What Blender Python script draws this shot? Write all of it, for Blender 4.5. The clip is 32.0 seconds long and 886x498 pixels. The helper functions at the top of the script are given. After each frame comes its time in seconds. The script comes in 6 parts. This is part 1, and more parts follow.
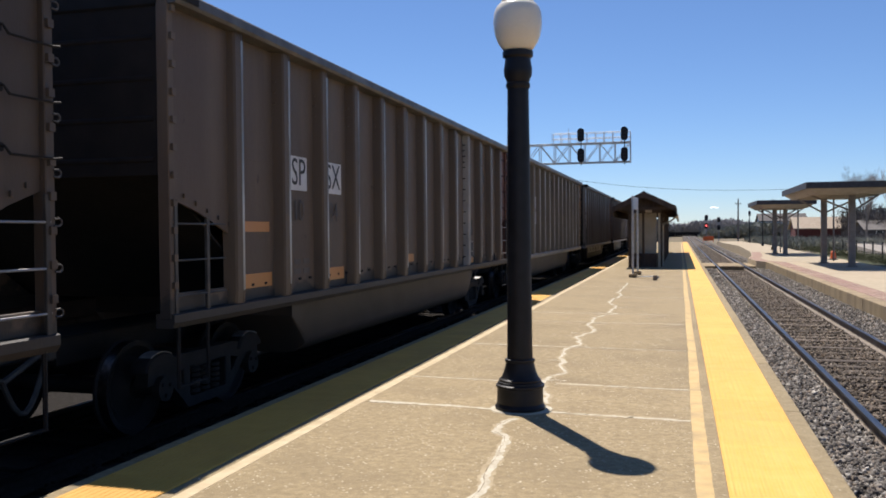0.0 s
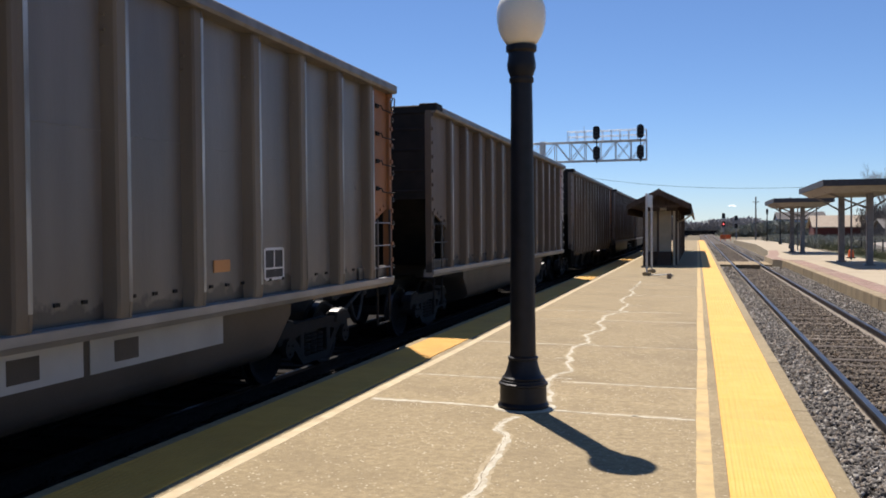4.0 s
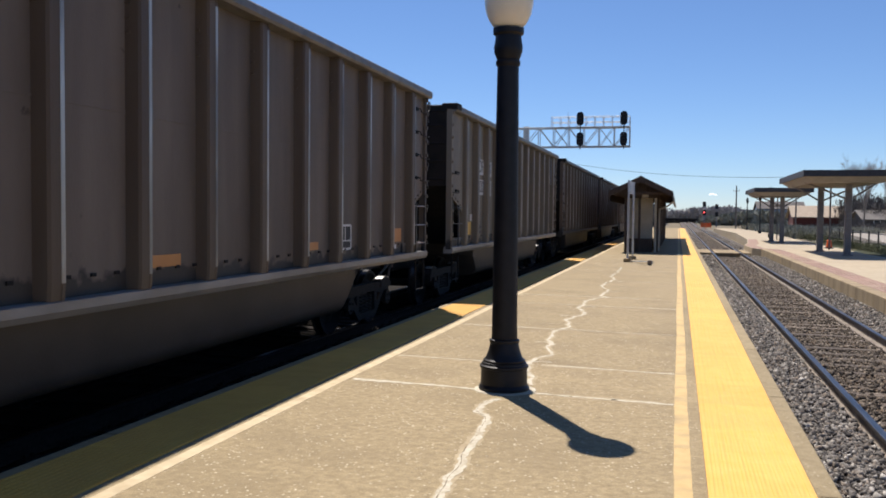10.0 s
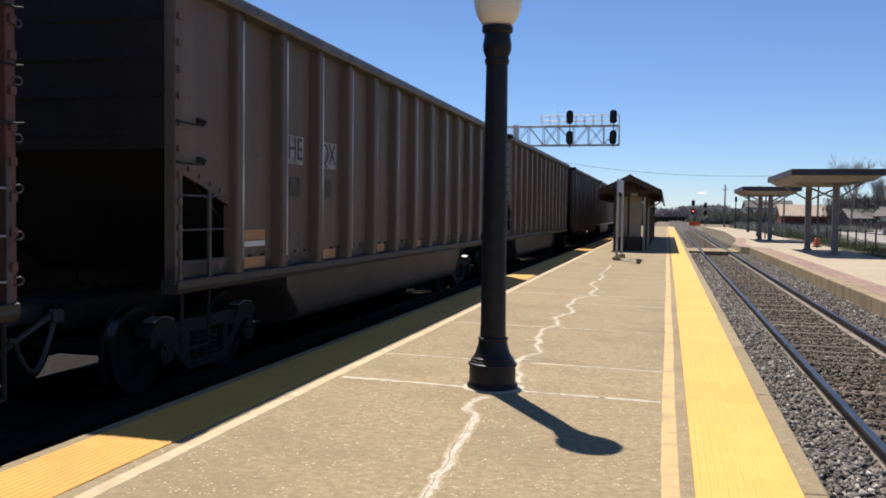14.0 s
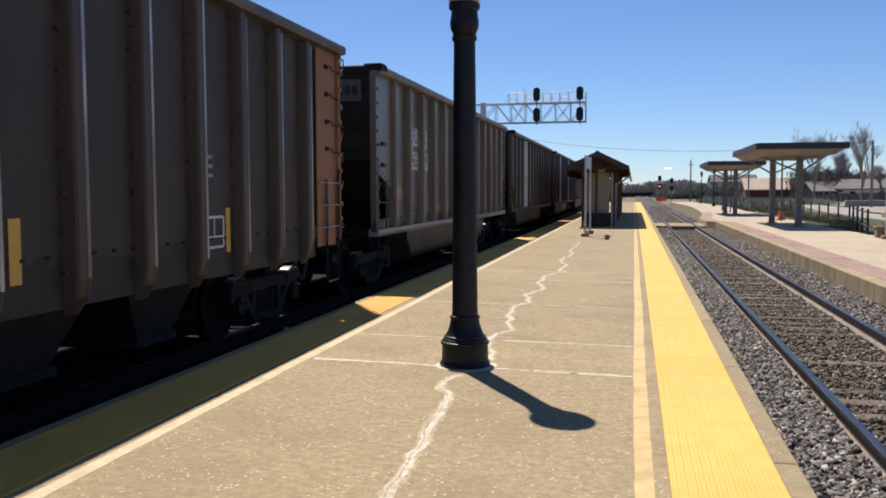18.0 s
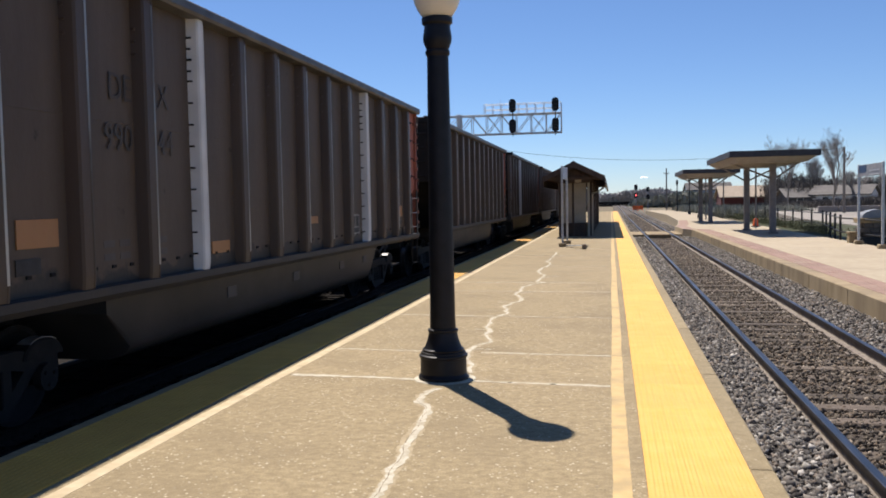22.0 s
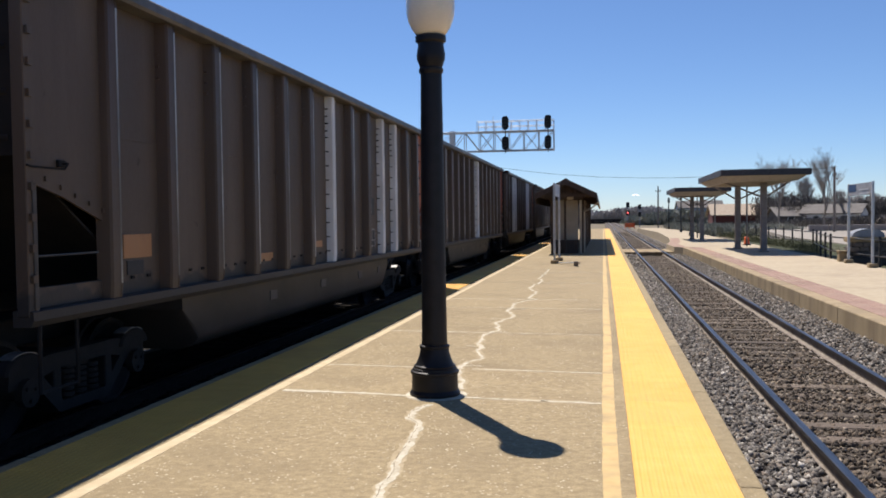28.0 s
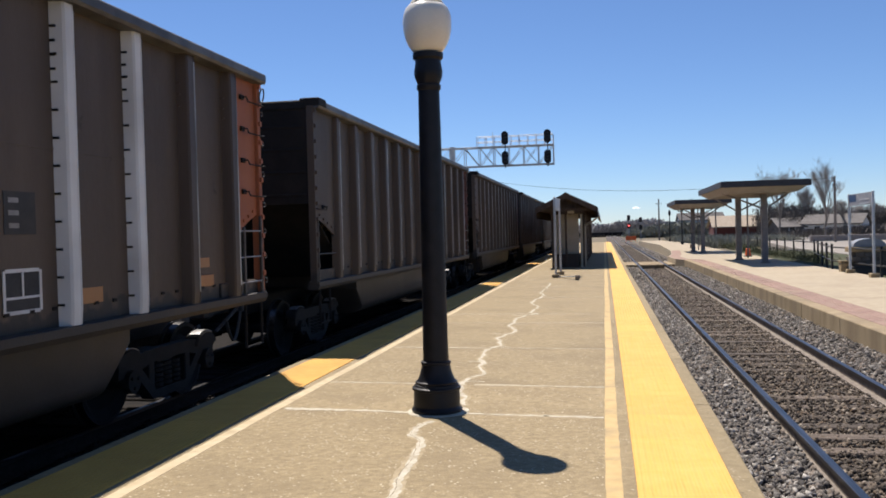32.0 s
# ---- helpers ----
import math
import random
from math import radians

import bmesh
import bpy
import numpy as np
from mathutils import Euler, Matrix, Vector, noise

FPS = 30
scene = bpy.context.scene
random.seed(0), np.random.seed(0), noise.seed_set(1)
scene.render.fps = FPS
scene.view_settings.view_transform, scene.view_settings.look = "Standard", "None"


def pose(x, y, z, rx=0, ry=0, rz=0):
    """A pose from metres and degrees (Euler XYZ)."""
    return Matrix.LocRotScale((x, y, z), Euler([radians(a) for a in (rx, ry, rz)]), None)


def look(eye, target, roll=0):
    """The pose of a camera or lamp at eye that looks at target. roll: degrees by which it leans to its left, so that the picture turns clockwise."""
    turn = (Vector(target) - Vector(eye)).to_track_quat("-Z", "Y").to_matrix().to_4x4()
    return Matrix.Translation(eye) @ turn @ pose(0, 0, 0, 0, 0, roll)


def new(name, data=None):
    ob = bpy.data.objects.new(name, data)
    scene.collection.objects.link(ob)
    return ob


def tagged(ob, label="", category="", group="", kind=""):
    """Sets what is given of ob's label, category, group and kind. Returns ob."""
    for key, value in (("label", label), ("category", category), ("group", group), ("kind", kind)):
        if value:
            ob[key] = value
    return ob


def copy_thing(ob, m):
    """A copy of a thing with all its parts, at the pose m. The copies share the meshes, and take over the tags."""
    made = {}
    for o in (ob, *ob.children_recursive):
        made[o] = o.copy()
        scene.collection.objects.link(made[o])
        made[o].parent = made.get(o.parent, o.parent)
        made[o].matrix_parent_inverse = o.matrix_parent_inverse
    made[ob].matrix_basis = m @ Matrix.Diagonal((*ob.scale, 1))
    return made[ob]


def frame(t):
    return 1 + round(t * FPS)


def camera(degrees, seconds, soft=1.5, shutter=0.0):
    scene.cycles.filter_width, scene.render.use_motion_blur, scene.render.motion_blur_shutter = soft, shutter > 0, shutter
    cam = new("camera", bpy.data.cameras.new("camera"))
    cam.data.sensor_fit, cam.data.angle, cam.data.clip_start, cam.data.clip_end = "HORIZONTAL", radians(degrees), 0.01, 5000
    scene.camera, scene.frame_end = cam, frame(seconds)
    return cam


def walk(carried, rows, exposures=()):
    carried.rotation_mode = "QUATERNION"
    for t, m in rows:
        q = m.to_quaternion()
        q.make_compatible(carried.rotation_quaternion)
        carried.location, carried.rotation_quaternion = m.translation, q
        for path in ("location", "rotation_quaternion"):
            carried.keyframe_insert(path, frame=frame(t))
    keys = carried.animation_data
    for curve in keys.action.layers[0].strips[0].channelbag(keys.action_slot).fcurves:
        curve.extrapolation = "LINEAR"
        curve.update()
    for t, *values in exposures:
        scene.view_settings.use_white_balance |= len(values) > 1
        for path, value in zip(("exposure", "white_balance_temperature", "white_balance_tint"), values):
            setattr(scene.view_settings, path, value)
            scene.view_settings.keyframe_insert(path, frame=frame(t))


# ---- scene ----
cam = camera(54.2, 32.0, soft=1.8, shutter=0.0)
PATH = [
    (0, (1.398, 0.069, 1.658), (0.87, 1.997, 1.618), -0.5),
    (0.5, (1.413, 0.102, 1.651), (0.88, 2.029, 1.593), -0.4),
    (1, (1.452, 0.18, 1.639), (0.895, 2.099, 1.571), 0.9),
    (1.5, (1.494, 0.194, 1.641), (0.923, 2.11, 1.581), 1.2),
    (2, (1.523, 0.199, 1.64), (0.938, 2.112, 1.627), 0.4),
    (2.5, (1.517, 0.171, 1.638), (0.967, 2.094, 1.611), -0.4),
    (3, (1.503, 0.168, 1.638), (0.928, 2.084, 1.601), 0.0),
    (3.5, (1.5, 0.176, 1.638), (0.933, 2.094, 1.604), -0.4),
    (5.5, (1.5, 0.16, 1.641), (0.945, 2.079, 1.545), -0.5),
    (6, (1.514, 0.169, 1.632), (0.959, 2.088, 1.54), -0.6),
    (6.5, (1.506, 0.18, 1.638), (0.938, 2.096, 1.553), -0.1),
    (7, (1.509, 0.152, 1.638), (0.943, 2.069, 1.571), 0.1),
    (7.5, (1.501, 0.149, 1.638), (0.971, 2.076, 1.57), -0.2),
    (8, (1.484, 0.136, 1.648), (0.988, 2.073, 1.58), -0.3),
    (8.5, (1.485, 0.148, 1.651), (1.023, 2.093, 1.586), -0.6),
    (9, (1.488, 0.157, 1.627), (1.02, 2.1, 1.549), 0.2),
    (9.5, (1.483, 0.175, 1.632), (0.952, 2.102, 1.553), 0.6),
    (10, (1.486, 0.163, 1.626), (0.963, 2.092, 1.544), 0.6),
    (10.5, (1.487, 0.152, 1.631), (0.989, 2.087, 1.54), 0.6),
    (11, (1.487, 0.152, 1.627), (1.024, 2.096, 1.543), 1.6),
    (11.5, (1.5, 0.134, 1.625), (1.086, 2.089, 1.527), 0.8),
    (12, (1.504, 0.143, 1.632), (1.057, 2.09, 1.531), 0.5),
    (12.5, (1.492, 0.152, 1.632), (1.042, 2.098, 1.535), 1.2),
    (13, (1.494, 0.138, 1.638), (1.01, 2.077, 1.562), 0.8),
    (13.5, (1.501, 0.173, 1.621), (1.015, 2.112, 1.549), 0.5),
    (14, (1.495, 0.168, 1.624), (0.995, 2.103, 1.538), 0.7),
    (14.5, (1.496, 0.131, 1.632), (1.005, 2.067, 1.545), 0.8),
    (16.5, (1.489, 0.15, 1.639), (1.06, 2.102, 1.565), 0.5),
    (17, (1.502, 0.177, 1.618), (1.052, 2.123, 1.523), 0.0),
    (17.5, (1.501, 0.154, 1.625), (1.061, 2.1, 1.489), -0.0),
    (18, (1.477, 0.183, 1.624), (1.047, 2.132, 1.49), -0.2),
    (18.5, (1.481, 0.173, 1.631), (1.044, 2.12, 1.508), -0.4),
    (19, (1.485, 0.172, 1.633), (1.042, 2.118, 1.512), -0.7),
    (19.5, (1.481, 0.178, 1.638), (1.074, 2.133, 1.529), -0.6),
    (20, (1.472, 0.162, 1.629), (1.079, 2.119, 1.497), 0.1),
    (20.5, (1.471, 0.184, 1.623), (1.048, 2.133, 1.463), -0.4),
    (21, (1.481, 0.167, 1.637), (1.076, 2.119, 1.48), -0.5),
    (21.5, (1.491, 0.175, 1.636), (1.096, 2.132, 1.5), -1.1),
    (22, (1.5, 0.169, 1.638), (1.118, 2.129, 1.531), -1.1),
    (22.5, (1.494, 0.156, 1.637), (1.127, 2.119, 1.535), -0.5),
    (23, (1.485, 0.156, 1.639), (1.116, 2.119, 1.534), -0.4),
    (23.5, (1.487, 0.143, 1.64), (1.097, 2.103, 1.55), -0.0),
    (24, (1.502, 0.138, 1.642), (1.126, 2.1, 1.547), -0.5),
    (24.5, (1.51, 0.135, 1.636), (1.148, 2.101, 1.573), -0.5),
    (26.5, (1.503, 0.16, 1.641), (1.126, 2.123, 1.565), -0.9),
    (27, (1.495, 0.148, 1.643), (1.106, 2.108, 1.56), -0.7),
    (27.5, (1.502, 0.146, 1.642), (1.117, 2.107, 1.565), -0.5),
    (28, (1.505, 0.144, 1.641), (1.141, 2.109, 1.571), -0.7),
    (28.5, (1.503, 0.147, 1.646), (1.148, 2.114, 1.58), -0.6),
    (29, (1.513, 0.151, 1.646), (1.164, 2.119, 1.589), -0.7),
    (29.5, (1.515, 0.148, 1.652), (1.174, 2.118, 1.606), -0.9),
    (30, (1.524, 0.134, 1.652), (1.178, 2.104, 1.618), -1.3),
    (30.5, (1.525, 0.159, 1.645), (1.175, 2.128, 1.61), -1.3),
    (31, (1.518, 0.175, 1.646), (1.162, 2.142, 1.608), -1.3),
    (31.5, (1.526, 0.146, 1.652), (1.163, 2.112, 1.617), -1.5),
    (32, (1.52, 0.143, 1.644), (1.153, 2.109, 1.61), -1.5),
]
EXPOSURES = [(0.0, 0.45, 6300, 15), (32.0, 0.45, 6300, 15)]
walk(cam, [(t, look(eye, target, roll)) for t, eye, target, roll in PATH], EXPOSURES)

# ---- world and sun ----
SUN = Vector((-0.290, 0.490, 1.0)).normalized()
world = bpy.data.worlds.new("sky")
scene.world = world
world.use_nodes = True
wn = world.node_tree
sky = wn.nodes.new("ShaderNodeTexSky")
sky.sky_type = "NISHITA"
sky.sun_disc = False
sky.sun_elevation = math.asin(SUN.z)
sky.sun_rotation = math.atan2(SUN.x, SUN.y) % (2 * math.pi)
sky.altitude = 800
sky.air_density, sky.dust_density, sky.ozone_density = 0.9, 0.04, 8.5
wn.nodes["Background"].inputs["Strength"].default_value = 0.081
wn.links.new(sky.outputs[0], wn.nodes["Background"].inputs["Color"])
sun = new("sun", bpy.data.lights.new("sun", "SUN"))
sun.data.energy, sun.data.angle, sun.data.color = 5.0, radians(0.53), (1.0, 0.93, 0.81)
sun.matrix_world = look((0, 0, 60), (-SUN.x * 10, -SUN.y * 10, 60 - SUN.z * 10))


# ---- materials ----
def paint(name, c1, c2, scale=6.0, rough=0.7, metal=0.0, bump=0.15, fine=60.0, stain=None, stain_scale=0.7, stain_amount=0.5, vary=0.0, stretch=(1, 1, 1), spec=0.4, fleck=None, grime=None, streak=None):
    """A two-tone surface with grain, larger stains, relief and a little difference from piece to piece."""
    m = bpy.data.materials.new(name)
    m.use_nodes = True
    n, l = m.node_tree.nodes, m.node_tree.links
    b = n["Principled BSDF"]
    b.inputs["Roughness"].default_value, b.inputs["Metallic"].default_value = rough, metal
    b.inputs["Specular IOR Level"].default_value = spec
    tc, info, add, mp = (n.new(k) for k in ("ShaderNodeTexCoord", "ShaderNodeObjectInfo", "ShaderNodeVectorMath", "ShaderNodeMapping"))
    mp.inputs["Scale"].default_value = stretch
    mul = n.new("ShaderNodeMath")
    mul.operation, mul.inputs[1].default_value = "MULTIPLY", 37.0
    l.new(info.outputs["Random"], mul.inputs[0])
    l.new(tc.outputs["Object"], add.inputs[0])
    l.new(mul.outputs[0], add.inputs[1])
    l.new(add.outputs[0], mp.inputs["Vector"])

    def grain(s, detail=4.0):
        t = n.new("ShaderNodeTexNoise")
        t.inputs["Scale"].default_value, t.inputs["Detail"].default_value = s, detail
        l.new(mp.outputs[0], t.inputs["Vector"])
        return t.outputs["Fac"]

    def spread(f, lo, hi):
        r = n.new("ShaderNodeMapRange")
        r.inputs["From Min"].default_value, r.inputs["From Max"].default_value = lo, hi
        l.new(f, r.inputs["Value"])
        return r.outputs[0]

    def mix(f, a, c):
        x = n.new("ShaderNodeMix")
        x.data_type = "RGBA"
        l.new(f, x.inputs["Factor"])
        for v, socket in ((a, x.inputs["A"]), (c, x.inputs["B"])):
            if isinstance(v, tuple):
                socket.default_value = (*v, 1)
            else:
                l.new(v, socket)
        return x.outputs["Result"]

    col = mix(spread(grain(scale), 0.32, 0.68), c1, c2)
    small = grain(fine, 2.0)
    if stain:
        f = n.new("ShaderNodeMath")
        f.operation, f.inputs[1].default_value = "MULTIPLY", stain_amount
        l.new(spread(grain(stain_scale, 6.0), 0.48, 0.7), f.inputs[0])
        col = mix(f.outputs[0], col, stain)
    if streak:
        # rain streaks running down the sheet, and scattered small scabs
        sm = n.new("ShaderNodeMapping")
        sm.inputs["Scale"].default_value = (5, 5, 0.3)
        l.new(add.outputs[0], sm.inputs["Vector"])
        t = n.new("ShaderNodeTexNoise")
        t.inputs["Scale"].default_value, t.inputs["Detail"].default_value = 1.0, 5.0
        l.new(sm.outputs[0], t.inputs["Vector"])
        q = n.new("ShaderNodeMath")
        q.operation, q.inputs[1].default_value = "MULTIPLY", 0.22
        l.new(spread(t.outputs["Fac"], 0.45, 0.72), q.inputs[0])
        col = mix(q.outputs[0], col, streak)
        q = n.new("ShaderNodeMath")
        q.operation, q.inputs[1].default_value = "MULTIPLY", 0.14
        l.new(spread(t.outputs["Fac"], 0.46, 0.25), q.inputs[0])
        col = mix(q.outputs[0], col, tuple(min(1.0, 1.5 * v) for v in c2))
        t = n.new("ShaderNodeTexNoise")
        t.inputs["Scale"].default_value, t.inputs["Detail"].default_value = 4.5, 6.0
        l.new(tc.outputs["Object"], t.inputs["Vector"])
        col = mix(spread(t.outputs["Fac"], 0.70, 0.76), col, tuple(0.35 * v for v in c1))
    if fleck:
        t = n.new("ShaderNodeTexVoronoi")
        t.inputs["Scale"].default_value = 24.0
        l.new(mp.outputs[0], t.inputs["Vector"])
        k = n.new("ShaderNodeMath")
        k.operation = "MULTIPLY"
        l.new(spread(t.outputs["Distance"], 0.26, 0.10), k.inputs[0])
        l.new(spread(grain(7.0), 0.42, 0.58), k.inputs[1])
        col = mix(k.outputs[0], col, fleck)
        k = n.new("ShaderNodeMath")
        k.operation = "MULTIPLY"
        l.new(spread(t.outputs["Distance"], 0.3, 0.12), k.inputs[0])
        l.new(spread(grain(5.0), 0.44, 0.30), k.inputs[1])
        col = mix(k.outputs[0], col, tuple(0.5 * v for v in c1))
        t2 = n.new("ShaderNodeTexVoronoi")
        t2.inputs["Scale"].default_value = 90.0
        l.new(mp.outputs[0], t2.inputs["Vector"])
        q = n.new("ShaderNodeMath")
        q.operation, q.inputs[1].default_value = "MULTIPLY", 0.35
        l.new(spread(t2.outputs["Distance"], 0.25, 0.6), q.inputs[0])
        col = mix(q.outputs[0], col, tuple(0.55 * v for v in c1))
    if grime:
        # caked dust with a ragged upper edge above the sill
        sp = n.new("ShaderNodeSeparateXYZ")
        l.new(tc.outputs["Object"], sp.inputs[0])
        w = n.new("ShaderNodeTexNoise")
        w.inputs["Scale"].default_value, w.inputs["Detail"].default_value = 5.0, 5.0
        l.new(tc.outputs["Object"], w.inputs["Vector"])
        j = n.new("ShaderNodeMath")
        j.operation, j.inputs[1].default_value = "MULTIPLY_ADD", 0.5
        l.new(w.outputs["Fac"], j.inputs[0])
        l.new(sp.outputs["Z"], j.inputs[2])
        col = mix(spread(j.outputs[0], 1.66, 1.60), col, grime)
    if vary:
        h = n.new("ShaderNodeHueSaturation")
        v = n.new("ShaderNodeMapRange")
        v.inputs["To Min"].default_value, v.inputs["To Max"].default_value = 1 - vary, 1 + vary
        l.new(info.outputs["Random"], v.inputs["Value"])
        l.new(v.outputs[0], h.inputs["Value"])
        l.new(col, h.inputs["Color"])
        col = h.outputs[0]
    l.new(col, b.inputs["Base Color"])
    if bump:
        k = n.new("ShaderNodeBump")
        k.inputs["Strength"].default_value, k.inputs["Distance"].default_value = bump, 0.01
        l.new(small, k.inputs["Height"])
        l.new(k.outputs[0], b.inputs["Normal"])
    r = n.new("ShaderNodeMapRange")
    r.inputs["To Min"].default_value, r.inputs["To Max"].default_value = max(rough - 0.1, 0.05), min(rough + 0.1, 1)
    l.new(small, r.inputs["Value"])
    l.new(r.outputs[0], b.inputs["Roughness"])
    return m


CONCRETE = paint("aged_concrete", (0.265, 0.20, 0.105), (0.39, 0.302, 0.165), 16, 0.85, bump=0.45, fine=80, fleck=(0.78, 0.69, 0.50), stain=(0.23, 0.173, 0.093), stain_amount=0.65, stain_scale=1.1, vary=0.04)
EDGE = paint("edge_concrete", (0.265, 0.205, 0.108), (0.36, 0.283, 0.158), 11, 0.85, bump=0.4, fine=60, fleck=(0.56, 0.48, 0.34), stain=(0.22, 0.168, 0.095), vary=0.06)
PALE = paint("pale_concrete", (0.365, 0.297, 0.198), (0.425, 0.355, 0.247), 5, 0.85, bump=0.2, stain=(0.29, 0.23, 0.16), vary=0.03)
CURB = paint("curb_concrete", (0.26, 0.195, 0.108), (0.34, 0.262, 0.155), 3, 0.85, bump=0.4, stain=(0.19, 0.14, 0.085), stain_amount=0.75, stain_scale=1.6, stretch=(1, 1, 0.3), vary=0.08)
SEALANT = paint("white_sealant", (0.42, 0.37, 0.265), (0.57, 0.52, 0.40), 25, 0.75, bump=0.4, stain=(0.32, 0.26, 0.165), stain_scale=7, stain_amount=0.8)
YELLOW = paint("yellow_tactile", (0.72, 0.385, 0.068), (0.77, 0.428, 0.095), 5, 0.65, bump=0.1, stain=(0.62, 0.345, 0.08), stain_amount=0.4, vary=0.04)
PALELINE = paint("worn_cream_line", (0.47, 0.37, 0.215), (0.56, 0.455, 0.285), 8, 0.75, bump=0.2, stain=(0.37, 0.28, 0.16), stain_scale=3.5, stain_amount=0.7)
# stained, dimmer copy of the tactile yellow for the strip in the train's shade
SHADEYELLOW = paint("shaded_yellow_tactile", (0.62, 0.335, 0.055), (0.68, 0.375, 0.07), 5, 0.7, bump=0.1, stain=(0.42, 0.21, 0.045), stain_amount=0.5, vary=0.05)
# near-black tie colour that stands in for the shade under the train
SHADETIE = paint("shade_dark_tie", (0.016, 0.0135, 0.012), (0.030, 0.026, 0.022), 6, 0.95, bump=0.6, fine=30, stretch=(0.3, 4, 4), vary=0.2, spec=0.1)
LINE = paint("faded_orange_line", (0.50, 0.345, 0.14), (0.57, 0.405, 0.18), 8, 0.75, bump=0.2, stain=(0.35, 0.262, 0.13), stain_scale=3.5, stain_amount=0.8)
BRICK = paint("pink_brick", (0.27, 0.165, 0.125), (0.34, 0.22, 0.17), 9, 0.85, bump=0.3, stain=(0.33, 0.25, 0.18), stain_amount=0.8, stain_scale=1.3, vary=0.1)
STONE = paint("ballast_stone", (0.10, 0.095, 0.09), (0.30, 0.28, 0.26), 14, 0.9, bump=0.4, fine=40)
BED = paint("ballast_bed", (0.045, 0.036, 0.03), (0.13, 0.11, 0.09), 28, 0.95, bump=1.0, fine=45, stain=(0.07, 0.05, 0.035), stain_scale=1.5)
TIE = paint("weathered_tie", (0.065, 0.049, 0.037), (0.14, 0.11, 0.084), 6, 0.9, bump=0.6, fine=30, stretch=(0.3, 4, 4), vary=0.35)
RAIL = paint("dusty_rail_steel", (0.155, 0.127, 0.10), (0.245, 0.205, 0.165), 10, 0.8, bump=0.2, stain=(0.09, 0.066, 0.048), stain_scale=3)
RAILTOP = paint("polished_rail", (0.06, 0.058, 0.058), (0.13, 0.125, 0.125), 3, 0.33, metal=1.0, bump=0.03, stretch=(8, 0.4, 8))
BLACK = paint("black_paint", (0.006, 0.0065, 0.009), (0.012, 0.0125, 0.017), 8, 0.48, bump=0.15, fine=90, spec=0.3)
GLOBE = paint("milk_glass", (0.80, 0.74, 0.62), (0.84, 0.78, 0.66), 3, 0.25, bump=0.0)
GALV = paint("galvanised_steel", (0.42, 0.44, 0.46), (0.55, 0.57, 0.60), 9, 0.5, metal=0.4, bump=0.05)
GREY = paint("grey_paint", (0.22, 0.23, 0.25), (0.28, 0.29, 0.31), 6, 0.5, bump=0.1)
ROOF = paint("dark_roof", (0.035, 0.036, 0.042), (0.06, 0.06, 0.07), 7, 0.7, bump=0.3)
SOFFIT = paint("tan_soffit", (0.34, 0.30, 0.245), (0.41, 0.36, 0.29), 4, 0.7, bump=0.1)
SHINGLE = paint("brown_shingle", (0.06, 0.045, 0.04), (0.12, 0.09, 0.075), 10, 0.9, bump=0.6, vary=0.25)
TIMBER = paint("dark_timber", (0.05, 0.034, 0.026), (0.09, 0.062, 0.046), 6, 0.75, bump=0.3, stretch=(3, 3, 0.4), vary=0.15)
TANWALL = paint("tan_panel", (0.40, 0.36, 0.28), (0.47, 0.42, 0.33), 3, 0.8, bump=0.15, stain=(0.3, 0.26, 0.2))
GRASS = paint("spring_grass", (0.025, 0.033, 0.011), (0.06, 0.066, 0.022), 3, 0.95, bump=0.8, fine=25, stain=(0.11, 0.088, 0.045), stain_scale=0.4)
ASPHALT = paint("pale_road", (0.24, 0.215, 0.18), (0.31, 0.28, 0.24), 2, 0.9, bump=0.2, stain=(0.17, 0.15, 0.12), stain_scale=0.1)
EARTH = paint("dry_ground", (0.12, 0.095, 0.06), (0.19, 0.155, 0.10), 0.6, 0.95, bump=0.6, fine=8, stain=(0.10, 0.11, 0.04), stain_scale=0.15)
COLUMN = paint("brown_grey_paint", (0.19, 0.165, 0.15), (0.25, 0.22, 0.20), 6, 0.55, bump=0.1)
# base colour paled to include distance haze
FARBUDS = paint("hazy_budding_bushes", (0.22, 0.225, 0.17), (0.32, 0.31, 0.25), 0.4, 0.95, bump=0.0)
BRUSH = paint("brown_bare_brush", (0.10, 0.085, 0.073), (0.155, 0.135, 0.115), 1.5, 0.95, bump=0.0)
BARK = paint("bark", (0.17, 0.145, 0.125), (0.25, 0.215, 0.185), 8, 0.9, bump=0.5)
# raised tones, here and in the twigs, stand in for haze and backlight
FARTWIG = paint("hazy_bare_trees", (0.30, 0.28, 0.265), (0.40, 0.375, 0.355), 0.5, 0.95, bump=0.0)
TWIG = paint("bare_twigs", (0.27, 0.24, 0.215), (0.37, 0.33, 0.30), 3, 0.95, bump=0.0)
BUDS = paint("budding_leaves", (0.05, 0.06, 0.025), (0.10, 0.105, 0.05), 2, 0.9, bump=0.0, vary=0.3)
FENCE = paint("black_fence", (0.010, 0.011, 0.012), (0.02, 0.02, 0.022), 9, 0.5, bump=0.1)
RED = paint("red_siding", (0.10, 0.03, 0.025), (0.15, 0.045, 0.035), 4, 0.8, bump=0.2)
WHITE = paint("white_paint", (0.72, 0.71, 0.69), (0.80, 0.79, 0.77), 5, 0.6, bump=0.1)
SLATE = paint("grey_roofing", (0.07, 0.064, 0.06), (0.11, 0.10, 0.095), 2, 0.85, bump=0.3)
MASONRY = paint("dark_masonry", (0.075, 0.066, 0.058), (0.12, 0.105, 0.092), 6, 0.9, bump=0.4, vary=0.2)
